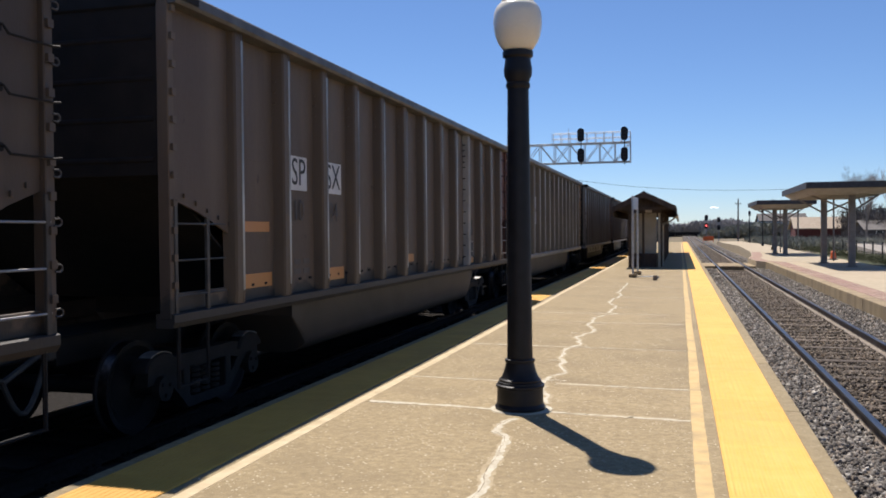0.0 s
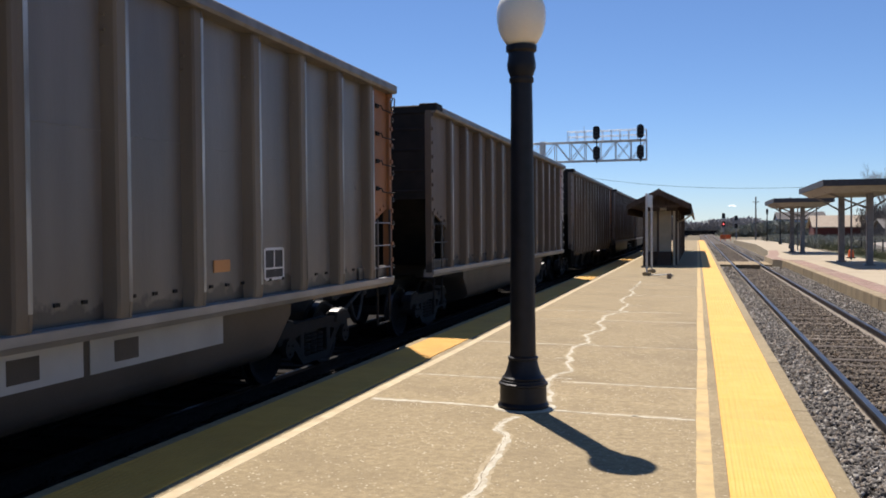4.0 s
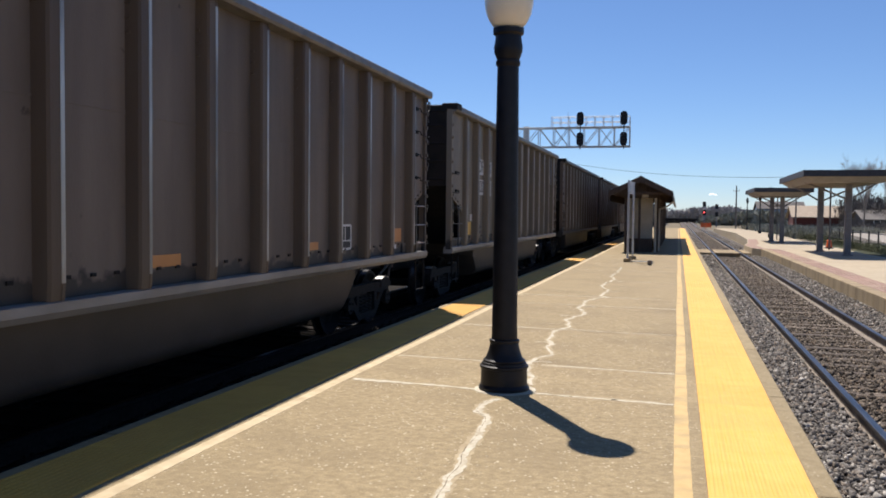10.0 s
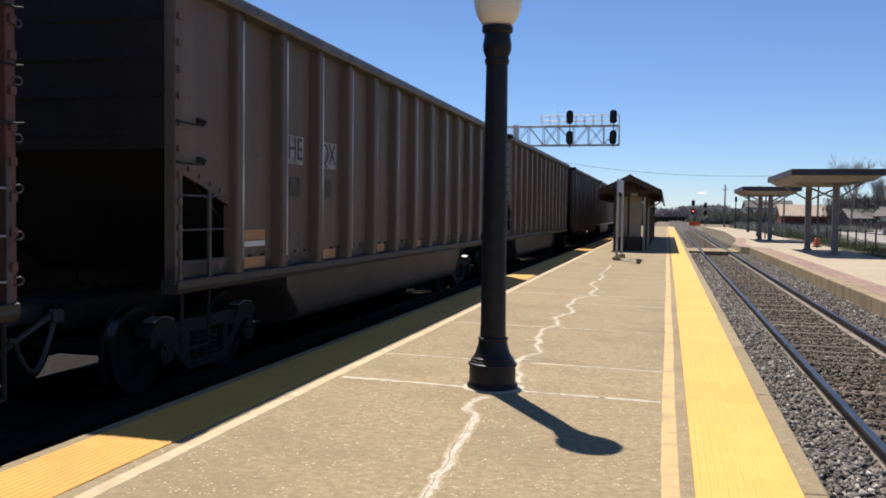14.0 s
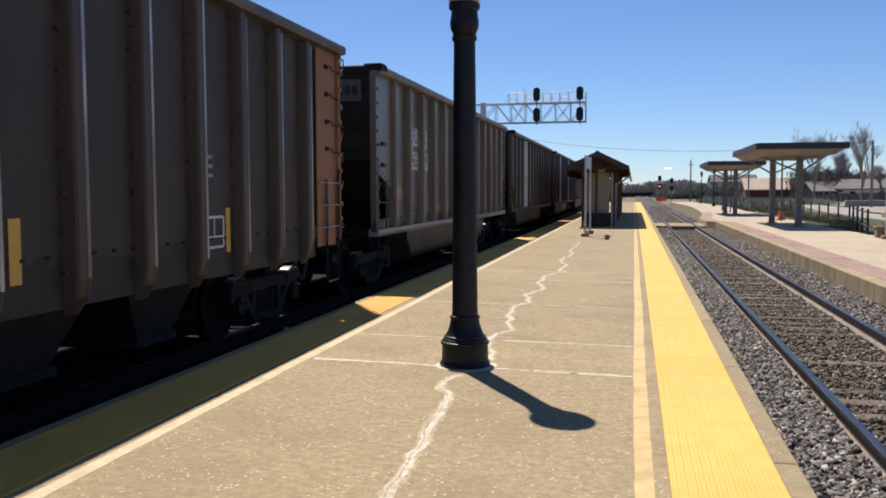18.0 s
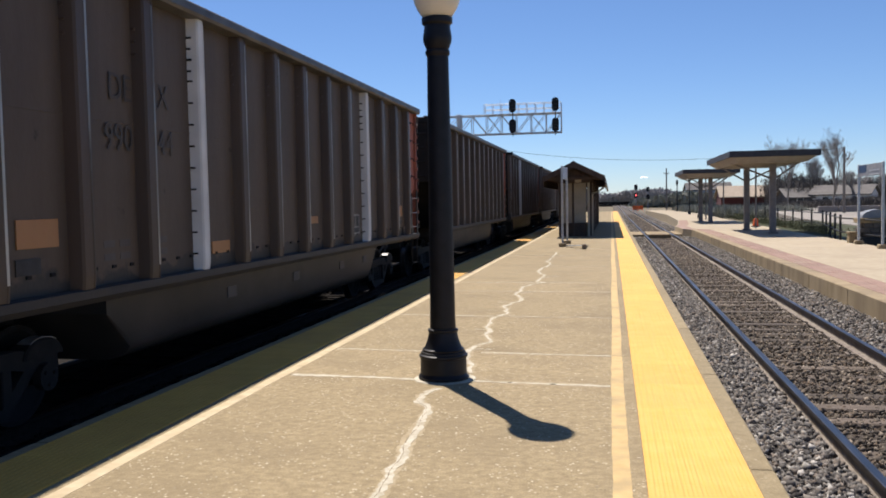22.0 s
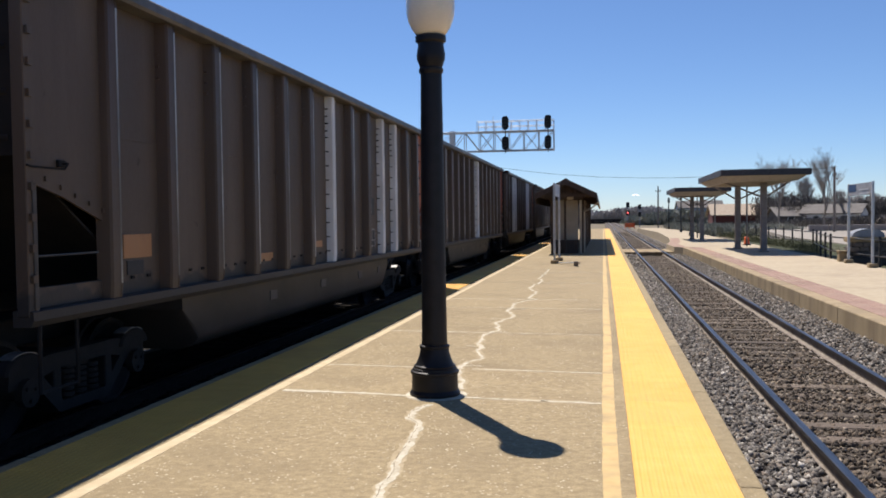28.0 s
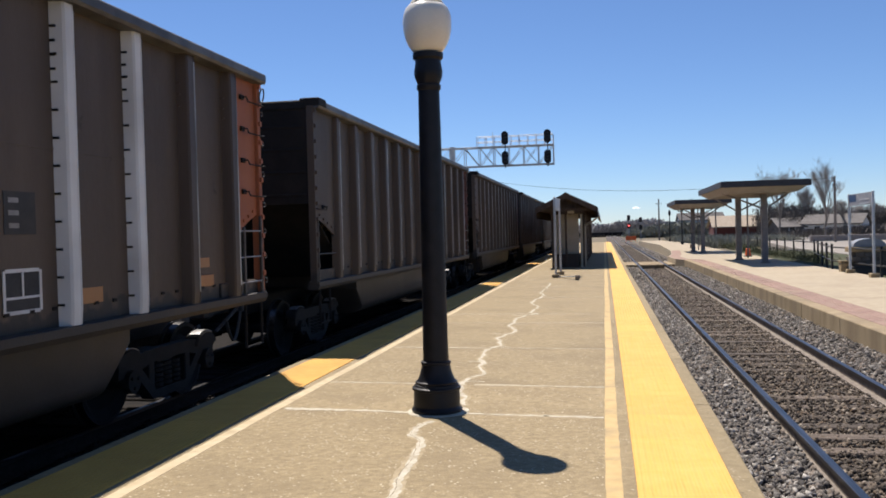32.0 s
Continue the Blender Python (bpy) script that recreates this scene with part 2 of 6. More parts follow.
GREYROOF = paint("sunlit_grey_shingle", (0.13, 0.118, 0.107), (0.18, 0.165, 0.15), 2, 0.85, bump=0.3, stain=(0.12, 0.11, 0.10))
TANROOF = paint("tan_roofing", (0.34, 0.27, 0.20), (0.42, 0.345, 0.26), 2, 0.85, bump=0.3)
ORANGE = paint("safety_orange", (0.75, 0.13, 0.03), (0.82, 0.17, 0.04), 5, 0.6, bump=0.05)
BLUE = paint("sign_blue", (0.018, 0.045, 0.11), (0.025, 0.06, 0.14), 4, 0.4, bump=0.02)
LAMPRED = bpy.data.materials.new("red_signal_light")
LAMPRED.use_nodes = True
LAMPRED.node_tree.nodes["Principled BSDF"].inputs["Emission Color"].default_value = (1, 0.06, 0.03, 1)
LAMPRED.node_tree.nodes["Principled BSDF"].inputs["Emission Strength"].default_value = 2.0
GLASS = paint("dark_window", (0.02, 0.025, 0.03), (0.04, 0.045, 0.05), 3, 0.08, bump=0.0, spec=0.6)
# freight cars
STREAK = (0.055, 0.042, 0.034)
SIDES = {
    "grey": paint("dusty_grey_side", (0.112, 0.096, 0.081), (0.155, 0.134, 0.115), 1.6, 0.40, spec=0.65, bump=0.15, stain=(0.10, 0.075, 0.055), stain_scale=0.9, stretch=(1, 1, 0.25), grime=(0.035, 0.03, 0.027), streak=STREAK),
    "brown": paint("dusty_brown_side", (0.098, 0.07, 0.05), (0.138, 0.101, 0.073), 1.6, 0.6, bump=0.15, stain=(0.085, 0.055, 0.04), stain_scale=0.9, stretch=(1, 1, 0.25), grime=(0.035, 0.03, 0.027), streak=STREAK),
    "rust": paint("rusty_brown_side", (0.074, 0.052, 0.037), (0.108, 0.078, 0.056), 1.6, 0.6, bump=0.15, stain=(0.07, 0.05, 0.037), stain_scale=0.9, stretch=(1, 1, 0.25), grime=(0.035, 0.03, 0.027), streak=STREAK),
    "mid": paint("faded_brown_side", (0.118, 0.092, 0.074), (0.162, 0.13, 0.106), 1.6, 0.6, bump=0.15, stain=(0.07, 0.05, 0.037), stain_scale=0.9, stretch=(1, 1, 0.25), grime=(0.035, 0.03, 0.027), streak=STREAK),
    "soot": paint("soot_black_side", (0.034, 0.027, 0.023), (0.055, 0.044, 0.037), 1.6, 0.6, bump=0.15, stain=(0.03, 0.022, 0.018), stain_scale=0.9, stretch=(1, 1, 0.25), grime=(0.02, 0.017, 0.016), streak=(0.03, 0.024, 0.02)),
    "dark": paint("sooty_brown_side", (0.062, 0.045, 0.034), (0.095, 0.071, 0.053), 1.6, 0.6, bump=0.15, stain=(0.05, 0.035, 0.028), stain_scale=0.9, stretch=(1, 1, 0.25), grime=(0.035, 0.03, 0.027), streak=STREAK),
    "light": paint("pale_grey_side", (0.162, 0.137, 0.106), (0.212, 0.182, 0.143), 1.6, 0.6, bump=0.15, stain=(0.14, 0.11, 0.085), stain_scale=0.9, stretch=(1, 1, 0.25), grime=(0.035, 0.03, 0.027), streak=STREAK),
}
RUSTED = {
    "light": paint("dusty_rib", (0.125, 0.098, 0.07), (0.17, 0.138, 0.10), 1.6, 0.55, bump=0.15, stain=(0.085, 0.055, 0.035), stain_scale=1.2, stretch=(1, 1, 0.25), streak=STREAK),
    "brown": paint("rust_stained_rib", (0.082, 0.057, 0.038), (0.118, 0.084, 0.056), 1.6, 0.55, bump=0.15, stain=(0.06, 0.033, 0.021), stain_scale=1.2, stretch=(1, 1, 0.25), streak=STREAK),
    "rust": paint("rusty_rib", (0.050, 0.033, 0.023), (0.082, 0.055, 0.037), 1.6, 0.5, bump=0.15, stain=(0.05, 0.025, 0.016), stain_scale=1.2, stretch=(1, 1, 0.25), streak=STREAK),
}
RIBTONE = {"grey": "light", "light": "light", "mid": "brown", "brown": "brown", "rust": "rust", "dark": "rust", "soot": "rust"}
ENDS = {
    "rusty": paint("rusty_end", (0.15, 0.052, 0.03), (0.20, 0.074, 0.043), 2, 0.65, bump=0.15, stain=(0.10, 0.04, 0.026), stretch=(1, 1, 0.3)),
    "sand": paint("tan_painted_end", (0.25, 0.15, 0.075), (0.31, 0.195, 0.10), 2, 0.65, bump=0.15, stain=(0.26, 0.12, 0.055), stretch=(1, 1, 0.3)),
    "maroon": paint("sooty_maroon_end", (0.10, 0.043, 0.036), (0.145, 0.062, 0.052), 2, 0.65, bump=0.15, stain=(0.05, 0.028, 0.024), stretch=(1, 1, 0.3)),
    "red": paint("faded_red_end", (0.29, 0.085, 0.055), (0.36, 0.12, 0.08), 2, 0.65, bump=0.15, stain=(0.2, 0.07, 0.05), stretch=(1, 1, 0.3)),
    "orange": paint("orange_end", (0.28, 0.088, 0.04), (0.345, 0.12, 0.056), 2, 0.65, bump=0.15, stain=(0.33, 0.11, 0.05), stretch=(1, 1, 0.3)),
    "tan": paint("tan_orange_end", (0.23, 0.098, 0.04), (0.29, 0.13, 0.056), 2, 0.65, bump=0.15, stain=(0.3, 0.17, 0.1), stretch=(1, 1, 0.3)),
}
# soot, darkened further to carry the shade beneath the cars
UNDER = paint("sooty_shaded_underframe", (0.0085, 0.008, 0.008), (0.016, 0.014, 0.014), 5, 0.75, bump=0.3, spec=0.25)
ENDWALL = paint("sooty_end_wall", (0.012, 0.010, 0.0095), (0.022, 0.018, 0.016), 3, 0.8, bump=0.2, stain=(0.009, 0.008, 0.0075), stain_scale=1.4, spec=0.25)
CHORD = paint("worn_top_chord", (0.11, 0.10, 0.095), (0.20, 0.188, 0.18), 4, 0.5, metal=0.2, bump=0.1, stain=(0.07, 0.06, 0.055), stain_scale=2)
SOOTCHORD = paint("sooty_top_chord", (0.052, 0.048, 0.047), (0.105, 0.098, 0.095), 4, 0.5, metal=0.2, bump=0.1, stain=(0.17, 0.165, 0.16), stain_scale=1.3, stain_amount=0.6)
SILL = paint("bright_sill", (0.20, 0.19, 0.18), (0.30, 0.285, 0.275), 3, 0.45, metal=0.3, bump=0.1, stain=(0.10, 0.085, 0.075), stretch=(1, 0.4, 1))
TUBGREY = paint("tub_plate", (0.036, 0.029, 0.024), (0.062, 0.05, 0.042), 1.2, 0.55, bump=0.1, stain=(0.05, 0.039, 0.032))
TUBDARK = paint("sooty_tub_plate", (0.030, 0.025, 0.022), (0.056, 0.046, 0.040), 1.2, 0.55, bump=0.1, stain=(0.03, 0.024, 0.02))
TUBPALE = paint("pale_tub_plate", (0.30, 0.295, 0.285), (0.42, 0.41, 0.40), 1.2, 0.5, bump=0.1, stain=(0.25, 0.22, 0.2))
DULLRIB = paint("dull_grey_rib", (0.25, 0.235, 0.22), (0.34, 0.32, 0.30), 2, 0.55, bump=0.1, stain=(0.17, 0.15, 0.135))
WHITERIB = paint("white_rib", (0.58, 0.58, 0.58), (0.70, 0.70, 0.70), 2, 0.55, bump=0.1, stain=(0.42, 0.40, 0.39))
PIT = paint("dark_hairline", (0.13, 0.098, 0.06), (0.22, 0.17, 0.11), 20, 0.9, bump=0.0)
SMEAR = paint("thin_sealant_smear", (0.32, 0.25, 0.145), (0.42, 0.34, 0.21), 18, 0.85, bump=0.4, fine=60, stain=(0.27, 0.205, 0.11), stain_scale=6, stain_amount=1.0)
# pale steel that paints the sunlit glint on the pedestals' tops
CASTING = paint("sun_glint_casting", (0.20, 0.195, 0.19), (0.34, 0.33, 0.32), 7, 0.45, metal=0.4, bump=0.2, stain=(0.05, 0.045, 0.04), stain_scale=4)
STEEL = paint("bare_steel", (0.25, 0.24, 0.24), (0.36, 0.35, 0.35), 5, 0.5, metal=0.5, bump=0.1)
PATCH = paint("orange_reflector", (0.46, 0.19, 0.055), (0.53, 0.24, 0.07), 4, 0.4, bump=0.02, stain=(0.4, 0.18, 0.07), stain_scale=4)
FAINTPATCH = paint("rubbed_orange_stripe", (0.19, 0.095, 0.04), (0.25, 0.125, 0.055), 4, 0.5, bump=0.02, stain=(0.11, 0.065, 0.04), stain_scale=4)
DIMPATCH = paint("dull_orange_reflector", (0.33, 0.15, 0.055), (0.40, 0.19, 0.07), 4, 0.4, bump=0.02, stain=(0.26, 0.13, 0.06), stain_scale=4)
HALO = paint("sprayed_grey_halo", (0.34, 0.33, 0.32), (0.46, 0.45, 0.435), 9, 0.6, bump=0.02, stain=(0.22, 0.20, 0.185), stain_scale=5)
AMBER = paint("amber_reflector", (0.60, 0.33, 0.05), (0.66, 0.39, 0.07), 4, 0.4, bump=0.02)
DECAL = paint("white_decal", (0.56, 0.55, 0.55), (0.66, 0.65, 0.65), 6, 0.55, bump=0.02, stain=(0.36, 0.34, 0.33), stain_scale=3)
LETTER = paint("black_lettering", (0.02, 0.02, 0.022), (0.035, 0.035, 0.04), 6, 0.6, bump=0.0)
STENCIL = paint("worn_black_stencil", (0.028, 0.026, 0.026), (0.048, 0.043, 0.04), 6, 0.6, bump=0.0)
FADED = paint("faded_lettering", (0.075, 0.065, 0.06), (0.10, 0.085, 0.08), 6, 0.6, bump=0.0)
# scuffed edge with the sky's bright reflection put into its colour
WORNGLINT = paint("worn_sky_glint_edge", (0.22, 0.205, 0.19), (0.50, 0.48, 0.455), 3.5, 0.34, metal=0.5, bump=0.05, stain=(0.07, 0.055, 0.045), stain_scale=1.6, stain_amount=1.0, stretch=(1, 1, 0.28))
PLATEGREY = paint("dull_grey_panel", (0.24, 0.23, 0.215), (0.33, 0.315, 0.30), 9, 0.6, bump=0.02, stain=(0.13, 0.11, 0.095), stain_scale=4, stain_amount=0.8)
PANELBLUE = paint("pale_blue_panel", (0.20, 0.25, 0.31), (0.27, 0.33, 0.40), 4, 0.5, bump=0.05, stain=(0.08, 0.09, 0.10), stain_scale=2)
PURPLE = paint("faded_dark_lettering", (0.050, 0.042, 0.037), (0.075, 0.062, 0.054), 9, 0.6, bump=0.0, stain=(0.085, 0.065, 0.05), stain_scale=3, stain_amount=0.9)
LADDER = paint("dull_ladder_steel", (0.045, 0.04, 0.038), (0.085, 0.078, 0.072), 5, 0.55, metal=0.3, bump=0.1)
# ballast with the train's shade put into its colour
SHADEBED = paint("shade_dark_ballast", (0.015, 0.0135, 0.0125), (0.030, 0.027, 0.025), 20, 0.95, bump=1.0, fine=40, spec=0.08)
COAL = paint("coal", (0.012, 0.012, 0.013), (0.03, 0.03, 0.032), 8, 0.6, bump=1.0, fine=12)


# ---- geometry ----
class Geo:
    """Vertices and faces gathered piece by piece."""

    def __init__(self):
        self.v, self.f = [], []

    def add(self, verts, faces):
        k = len(self.v)
        self.v += [tuple(p) for p in verts]
        self.f += [tuple(k + i for i in f) for f in faces]
        return self

    def box(self, x0, x1, y0, y1, z0, z1):
        p = [(x, y, z) for x in (x0, x1) for y in (y0, y1) for z in (z0, z1)]
        return self.add(p, [(0, 1, 3, 2), (4, 6, 7, 5), (0, 4, 5, 1), (2, 3, 7, 6), (0, 2, 6, 4), (1, 5, 7, 3)])

    def soft_box(self, x0, x1, y0, y1, z0, z1, c=0.01):
        """A box with chamfered top and bottom and upright edges."""
        rings = []
        for z, d in ((z0, c), (z0 + c, 0), (z1 - c, 0), (z1, c)):
            e = c + d
            rings.append([(x0 + e, y0 + d, z), (x1 - e, y0 + d, z), (x1 - d, y0 + e, z), (x1 - d, y1 - e, z), (x1 - e, y1 - d, z), (x0 + e, y1 - d, z), (x0 + d, y1 - e, z), (x0 + d, y0 + e, z)])
        return self.loft(rings)

    def loft(self, rings, closed=True, caps=True):
        n = len(rings[0])
        f = [(a * n + i, a * n + (i + 1) % n, (a + 1) * n + (i + 1) % n, (a + 1) * n + i) for a in range(len(rings) - 1) for i in range(n if closed else n - 1)]
        if caps and closed:
            f += [tuple(reversed(range(n))), tuple(range((len(rings) - 1) * n, len(rings) * n))]
        return self.add([p for r in rings for p in r], f)

    def lathe(self, profile, n=24, at=(0, 0, 0)):
        return self.loft([[(at[0] + r * math.cos(2 * math.pi * i / n), at[1] + r * math.sin(2 * math.pi * i / n), at[2] + z) for i in range(n)] for r, z in profile])

    def rod(self, a, b, r, n=8, r2=None):
        a, b = Vector(a), Vector(b)
        d = (b - a).normalized()
        u = d.orthogonal().normalized()
        w = d.cross(u)
        return self.loft([[tuple(p + s * (math.cos(2 * math.pi * i / n) * u + math.sin(2 * math.pi * i / n) * w)) for i in range(n)] for p, s in ((a, r), (b, r if r2 is None else r2))])

    def path(self, pts, r, n=6):
        """One bent bar through the points."""
        pts = [Vector(p) for p in pts]
        legs = [(b - a).normalized() for a, b in zip(pts, pts[1:])]
        u, rings = legs[0].orthogonal().normalized(), []
        for i, p in enumerate(pts):
            d = (legs[max(i - 1, 0)] + legs[min(i, len(legs) - 1)]).normalized()
            u = (u - d * u.dot(d)).normalized()
            w = d.cross(u)
            rings.append([tuple(p + r * (math.cos(2 * math.pi * j / n) * u + math.sin(2 * math.pi * j / n) * w)) for j in range(n)])
        return self.loft(rings)

    def prism(self, outline, axis, a, b):
        """An outline in the two other axes, drawn out along the axis from a to b."""
        put = {"x": lambda p, t: (t, p[0], p[1]), "y": lambda p, t: (p[0], t, p[1]), "z": lambda p, t: (p[0], p[1], t)}[axis]
        return self.loft([[put(p, a) for p in outline], [put(p, b) for p in outline]])

    def mesh(self, name, smooth=None):
        m = bpy.data.meshes.new(name)
        m.from_pydata(self.v, [], self.f)
        bm = bmesh.new()
        bm.from_mesh(m)
        bmesh.ops.recalc_face_normals(bm, faces=bm.faces)
        bm.to_mesh(m)
        bm.free()
        if smooth is not None:
            m.polygons.foreach_set("use_smooth", [True] * len(m.polygons))
            m.set_sharp_from_angle(angle=radians(smooth))
        return m


def part(name, geo, material, parent=None, label="", at=None, smooth=None):
    """One mesh object under a thing or a part. geo may be a mesh made before, which is then shared."""
    m = geo.mesh(name, smooth) if isinstance(geo, Geo) else geo
    if not m.materials:
        m.materials.append(material)
    ob = new(name, m)
    if m.materials[0] != material:
        ob.material_slots[0].link = "OBJECT"
        ob.material_slots[0].material = material
    if parent:
        ob.parent = parent
    if at is not None:
        ob.matrix_basis = at if isinstance(at, Matrix) else Matrix.Translation(at)
    return tagged(ob, label=label) if label else ob


def thing(name, label, category, at=(0, 0, 0), group="", kind=""):
    ob = new(name)
    ob.matrix_basis = at if isinstance(at, Matrix) else Matrix.Translation(at)
    return tagged(ob, label, category, group, kind)


def lettering(string, size):
    """A flat mesh of letters in the x-z plane, facing -y, its middle at the origin."""
    c = bpy.data.curves.new("letters", "FONT")
    c.body, c.size, c.align_x, c.align_y, c.extrude = string, size, "CENTER", "CENTER", 0.002
    c.resolution_u = 3
    ob = new("letters", c)
    ob.rotation_euler = (radians(90), 0, 0)
    m = bpy.data.meshes.new_from_object(ob.evaluated_get(bpy.context.evaluated_depsgraph_get()))
    bpy.data.objects.remove(ob)
    m.transform(pose(0, 0, 0, 90, 0, 0))
    m.materials.clear()
    return m


rng = random.Random(7)
# ---- the ground and the tracks ----
RAIL_Z, BED_Z = -0.30, -0.47
TRACK_END = 298


def ground():
    g = Geo()
    g.box(-1500, 1500, -300, 2500, -1.6, -0.80)
    tagged(part("ground", g, EARTH), "dry earth and thin spring grass round the station", "ground", kind="structure")


def rail_mesh(y0, y1):
    """A rail's foot, web and head, its top at z 0."""
    w = [(-0.07, -0.18), (0.07, -0.18), (0.07, -0.165), (0.012, -0.14), (0.012, -0.045), (0.034, -0.035), (0.034, -0.004), (-0.034, -0.004), (-0.034, -0.035), (-0.012, -0.045), (-0.012, -0.14), (-0.07, -0.165)]
    top = [(-0.026, 0.0), (0.026, 0.0), (0.034, -0.004), (0.035, -0.038), (-0.035, -0.038), (-0.034, -0.004)]
    return Geo().prism(w, "y", y0, y1), Geo().prism([(x * 1.04, z) for x, z in top], "y", y0, y1)


def track(name, xs, label, bed_material, tie_material):
    bed = Geo()
    c = sum(xs) / 2
    bed.prism([(c - 1.95, -0.85), (c + 1.95, -0.85), (c + 1.95, BED_Z + 0.06), (c + 1.0, BED_Z - 0.05), (c, BED_Z - 0.055), (c - 1.0, BED_Z - 0.05), (c - 1.95, BED_Z + 0.06)], "y", -40, TRACK_END)
    tagged(part("track_bed", bed, bed_material), label + ", a bed of crushed grey stone", "track", kind="structure")
    for x in xs:
        body, top = rail_mesh(-40, TRACK_END)
        r = thing("rail", "rusty steel rail with a polished running face", "rail", (x, 0, RAIL_Z), "rails", "structure")
        # rails under the train share the ties' shade-darkened colour
        part("rail_body", body, RAIL if tie_material == TIE else SHADETIE, r)
        part("running_face", top, RAILTOP, r, "polished running face")
    tie = Geo().soft_box(-1.28, 1.28, -0.115, 0.115, -0.16, 0.0, 0.015).mesh("tie")
    plate = Geo()
    for x in (xs[0] - c, xs[1] - c):
        plate.box(x - 0.16, x + 0.16, -0.09, 0.09, 0.0, 0.015)
        for sx in (-0.11, 0.11):
            plate.soft_box(x + sx - 0.014, x + sx + 0.014, -0.05, -0.02, 0.0, 0.045, 0.004)
            plate.soft_box(x + sx - 0.014, x + sx + 0.014, 0.03, 0.06, 0.0, 0.045, 0.004)
    plate = plate.mesh("tie_plate")
    holder = thing("ties", "row of weathered dark wooden railway ties", "tie", (c, 0, 0), kind="structure")
    y = -3.0
    while y < 120:
        j = part("tie", tie, tie_material, holder, at=pose(rng.uniform(-0.03, 0.03), y, RAIL_Z - 0.188 + rng.uniform(-0.014, 0.012), 0, rng.uniform(-0.4, 0.4), rng.uniform(-1, 1)))
        if y < 45:
            part("tie_plate", plate, RAIL if tie_material == TIE else tie_material, j)
        y += 0.54 + rng.uniform(-0.02, 0.02)


def stones(name, x0, x1, y0, y1, z, count, size, label, rise=0.0, material=None):
    """Loose crushed stones in one mesh: bent cubes of many sizes, heaped a little towards x1 by rise."""
    r = np.random.default_rng(count)
    base = np.array([(-1, -1, -1), (1, -1, -1), (1, 1, -1), (-1, 1, -1), (-1, -1, 1), (1, -1, 1), (1, 1, 1), (-1, 1, 1)], float)
    faces = np.array([(0, 3, 2, 1), (4, 5, 6, 7), (0, 1, 5, 4), (1, 2, 6, 5), (2, 3, 7, 6), (3, 0, 4, 7)])
    at = np.stack([r.uniform(x0, x1, count), y0 + (y1 - y0) * r.uniform(0, 1, count) ** 1.5, np.full(count, z)], 1)
    at[:, 2] += rise * (at[:, 0] - x0) / (x1 - x0) + r.uniform(-0.015, 0.02, count)
    wedge = np.ones((count, 8, 3))
    wedge[:, 4:, 0] = r.uniform(0.0, 0.8, (count, 1))
    wedge[:, 4:, 1] = r.uniform(0.1, 1.0, (count, 1))
    v = base * wedge * r.uniform(0.75, 1.1, (count, 8, 3)) * (size * r.uniform(0.5, 1.25, (count, 1, 1)) * r.uniform(0.55, 1.45, (count, 1, 3)))
    a = r.uniform(0, 2 * np.pi, (count, 3))
    for n, (i, j) in enumerate(((0, 1), (1, 2), (2, 0))):
        c, s = np.cos(a[:, n])[:, None], np.sin(a[:, n])[:, None]
        v[:, :, i], v[:, :, j] = v[:, :, i] * c - v[:, :, j] * s, v[:, :, i] * s + v[:, :, j] * c
    v = (v + at[:, None]).reshape(-1, 3)
    f = (faces[None] + 8 * np.arange(count)[:, None, None]).reshape(-1, 4)
    m = bpy.data.meshes.new(name)
    m.vertices.add(len(v))
    m.vertices.foreach_set("co", v.ravel())
    m.loops.add(f.size)
    m.loops.foreach_set("vertex_index", f.ravel())
    m.polygons.add(len(f))
    m.polygons.foreach_set("loop_start", np.arange(0, f.size, 4))
    m.update(calc_edges=True)
    m.validate()
    m.materials.append(material or STONE)
    tagged(new(name, m), label, "gravel", kind="stuff")


def stone_colours(material, tint):
    """Each stone of the ballast takes a tone of its own."""
    n, l = material.node_tree.nodes, material.node_tree.links
    g, ramp = n.new("ShaderNodeNewGeometry"), n.new("ShaderNodeValToRGB")
    ramp.color_ramp.elements[0].color, ramp.color_ramp.elements[1].color = (0.045, 0.04, 0.037, 1), (0.52, 0.49, 0.44, 1)
    for p, c in ((0.3, (0.13, 0.118, 0.105, 1)), (0.58, (0.22, 0.205, 0.185, 1)), (0.8, (0.21, 0.165, 0.125, 1)), (0.92, (0.34, 0.32, 0.285, 1))):
        ramp.color_ramp.elements.new(p).color = c
    for e in ramp.color_ramp.elements:
        e.color = (*(v * k for v, k in zip(e.color[:3], tint)), 1)
    l.new(g.outputs["Random Per Island"], ramp.inputs[0])
    l.new(ramp.outputs[0], n["Principled BSDF"].inputs["Base Color"])


ground()
# added near-black wall that blocks the sunlit ground seen beneath the cars
w = thing("retaining_wall", "dark block wall added beyond the train to hide sunlit ground", "wall", kind="structure")
course = Geo().soft_box(-0.2, 0.2, 0.004, 1.196, 0.004, 0.396, 0.012).mesh("wall_block")
DARKSTONE = paint("near_black_stone", (0.02, 0.018, 0.017), (0.04, 0.035, 0.031), 4, 0.9, bump=0.5, vary=0.2, spec=0.15)
part("wall_core", Geo().box(-7.88, -7.55, -40, 300, -0.85, 1.18), DARKSTONE, w)
for j in range(5):
    for i in range(46):
        part("wall_block", course, DARKSTONE, w, at=(-7.6, -20 + 1.2 * i + 0.6 * (j % 2), -0.8 + 0.4 * j))
RIGHT, LEFT = (3.30, 4.735), (-5.31, -3.875)
track("right_track", RIGHT, "open railway track beside the platform", BED, TIE)
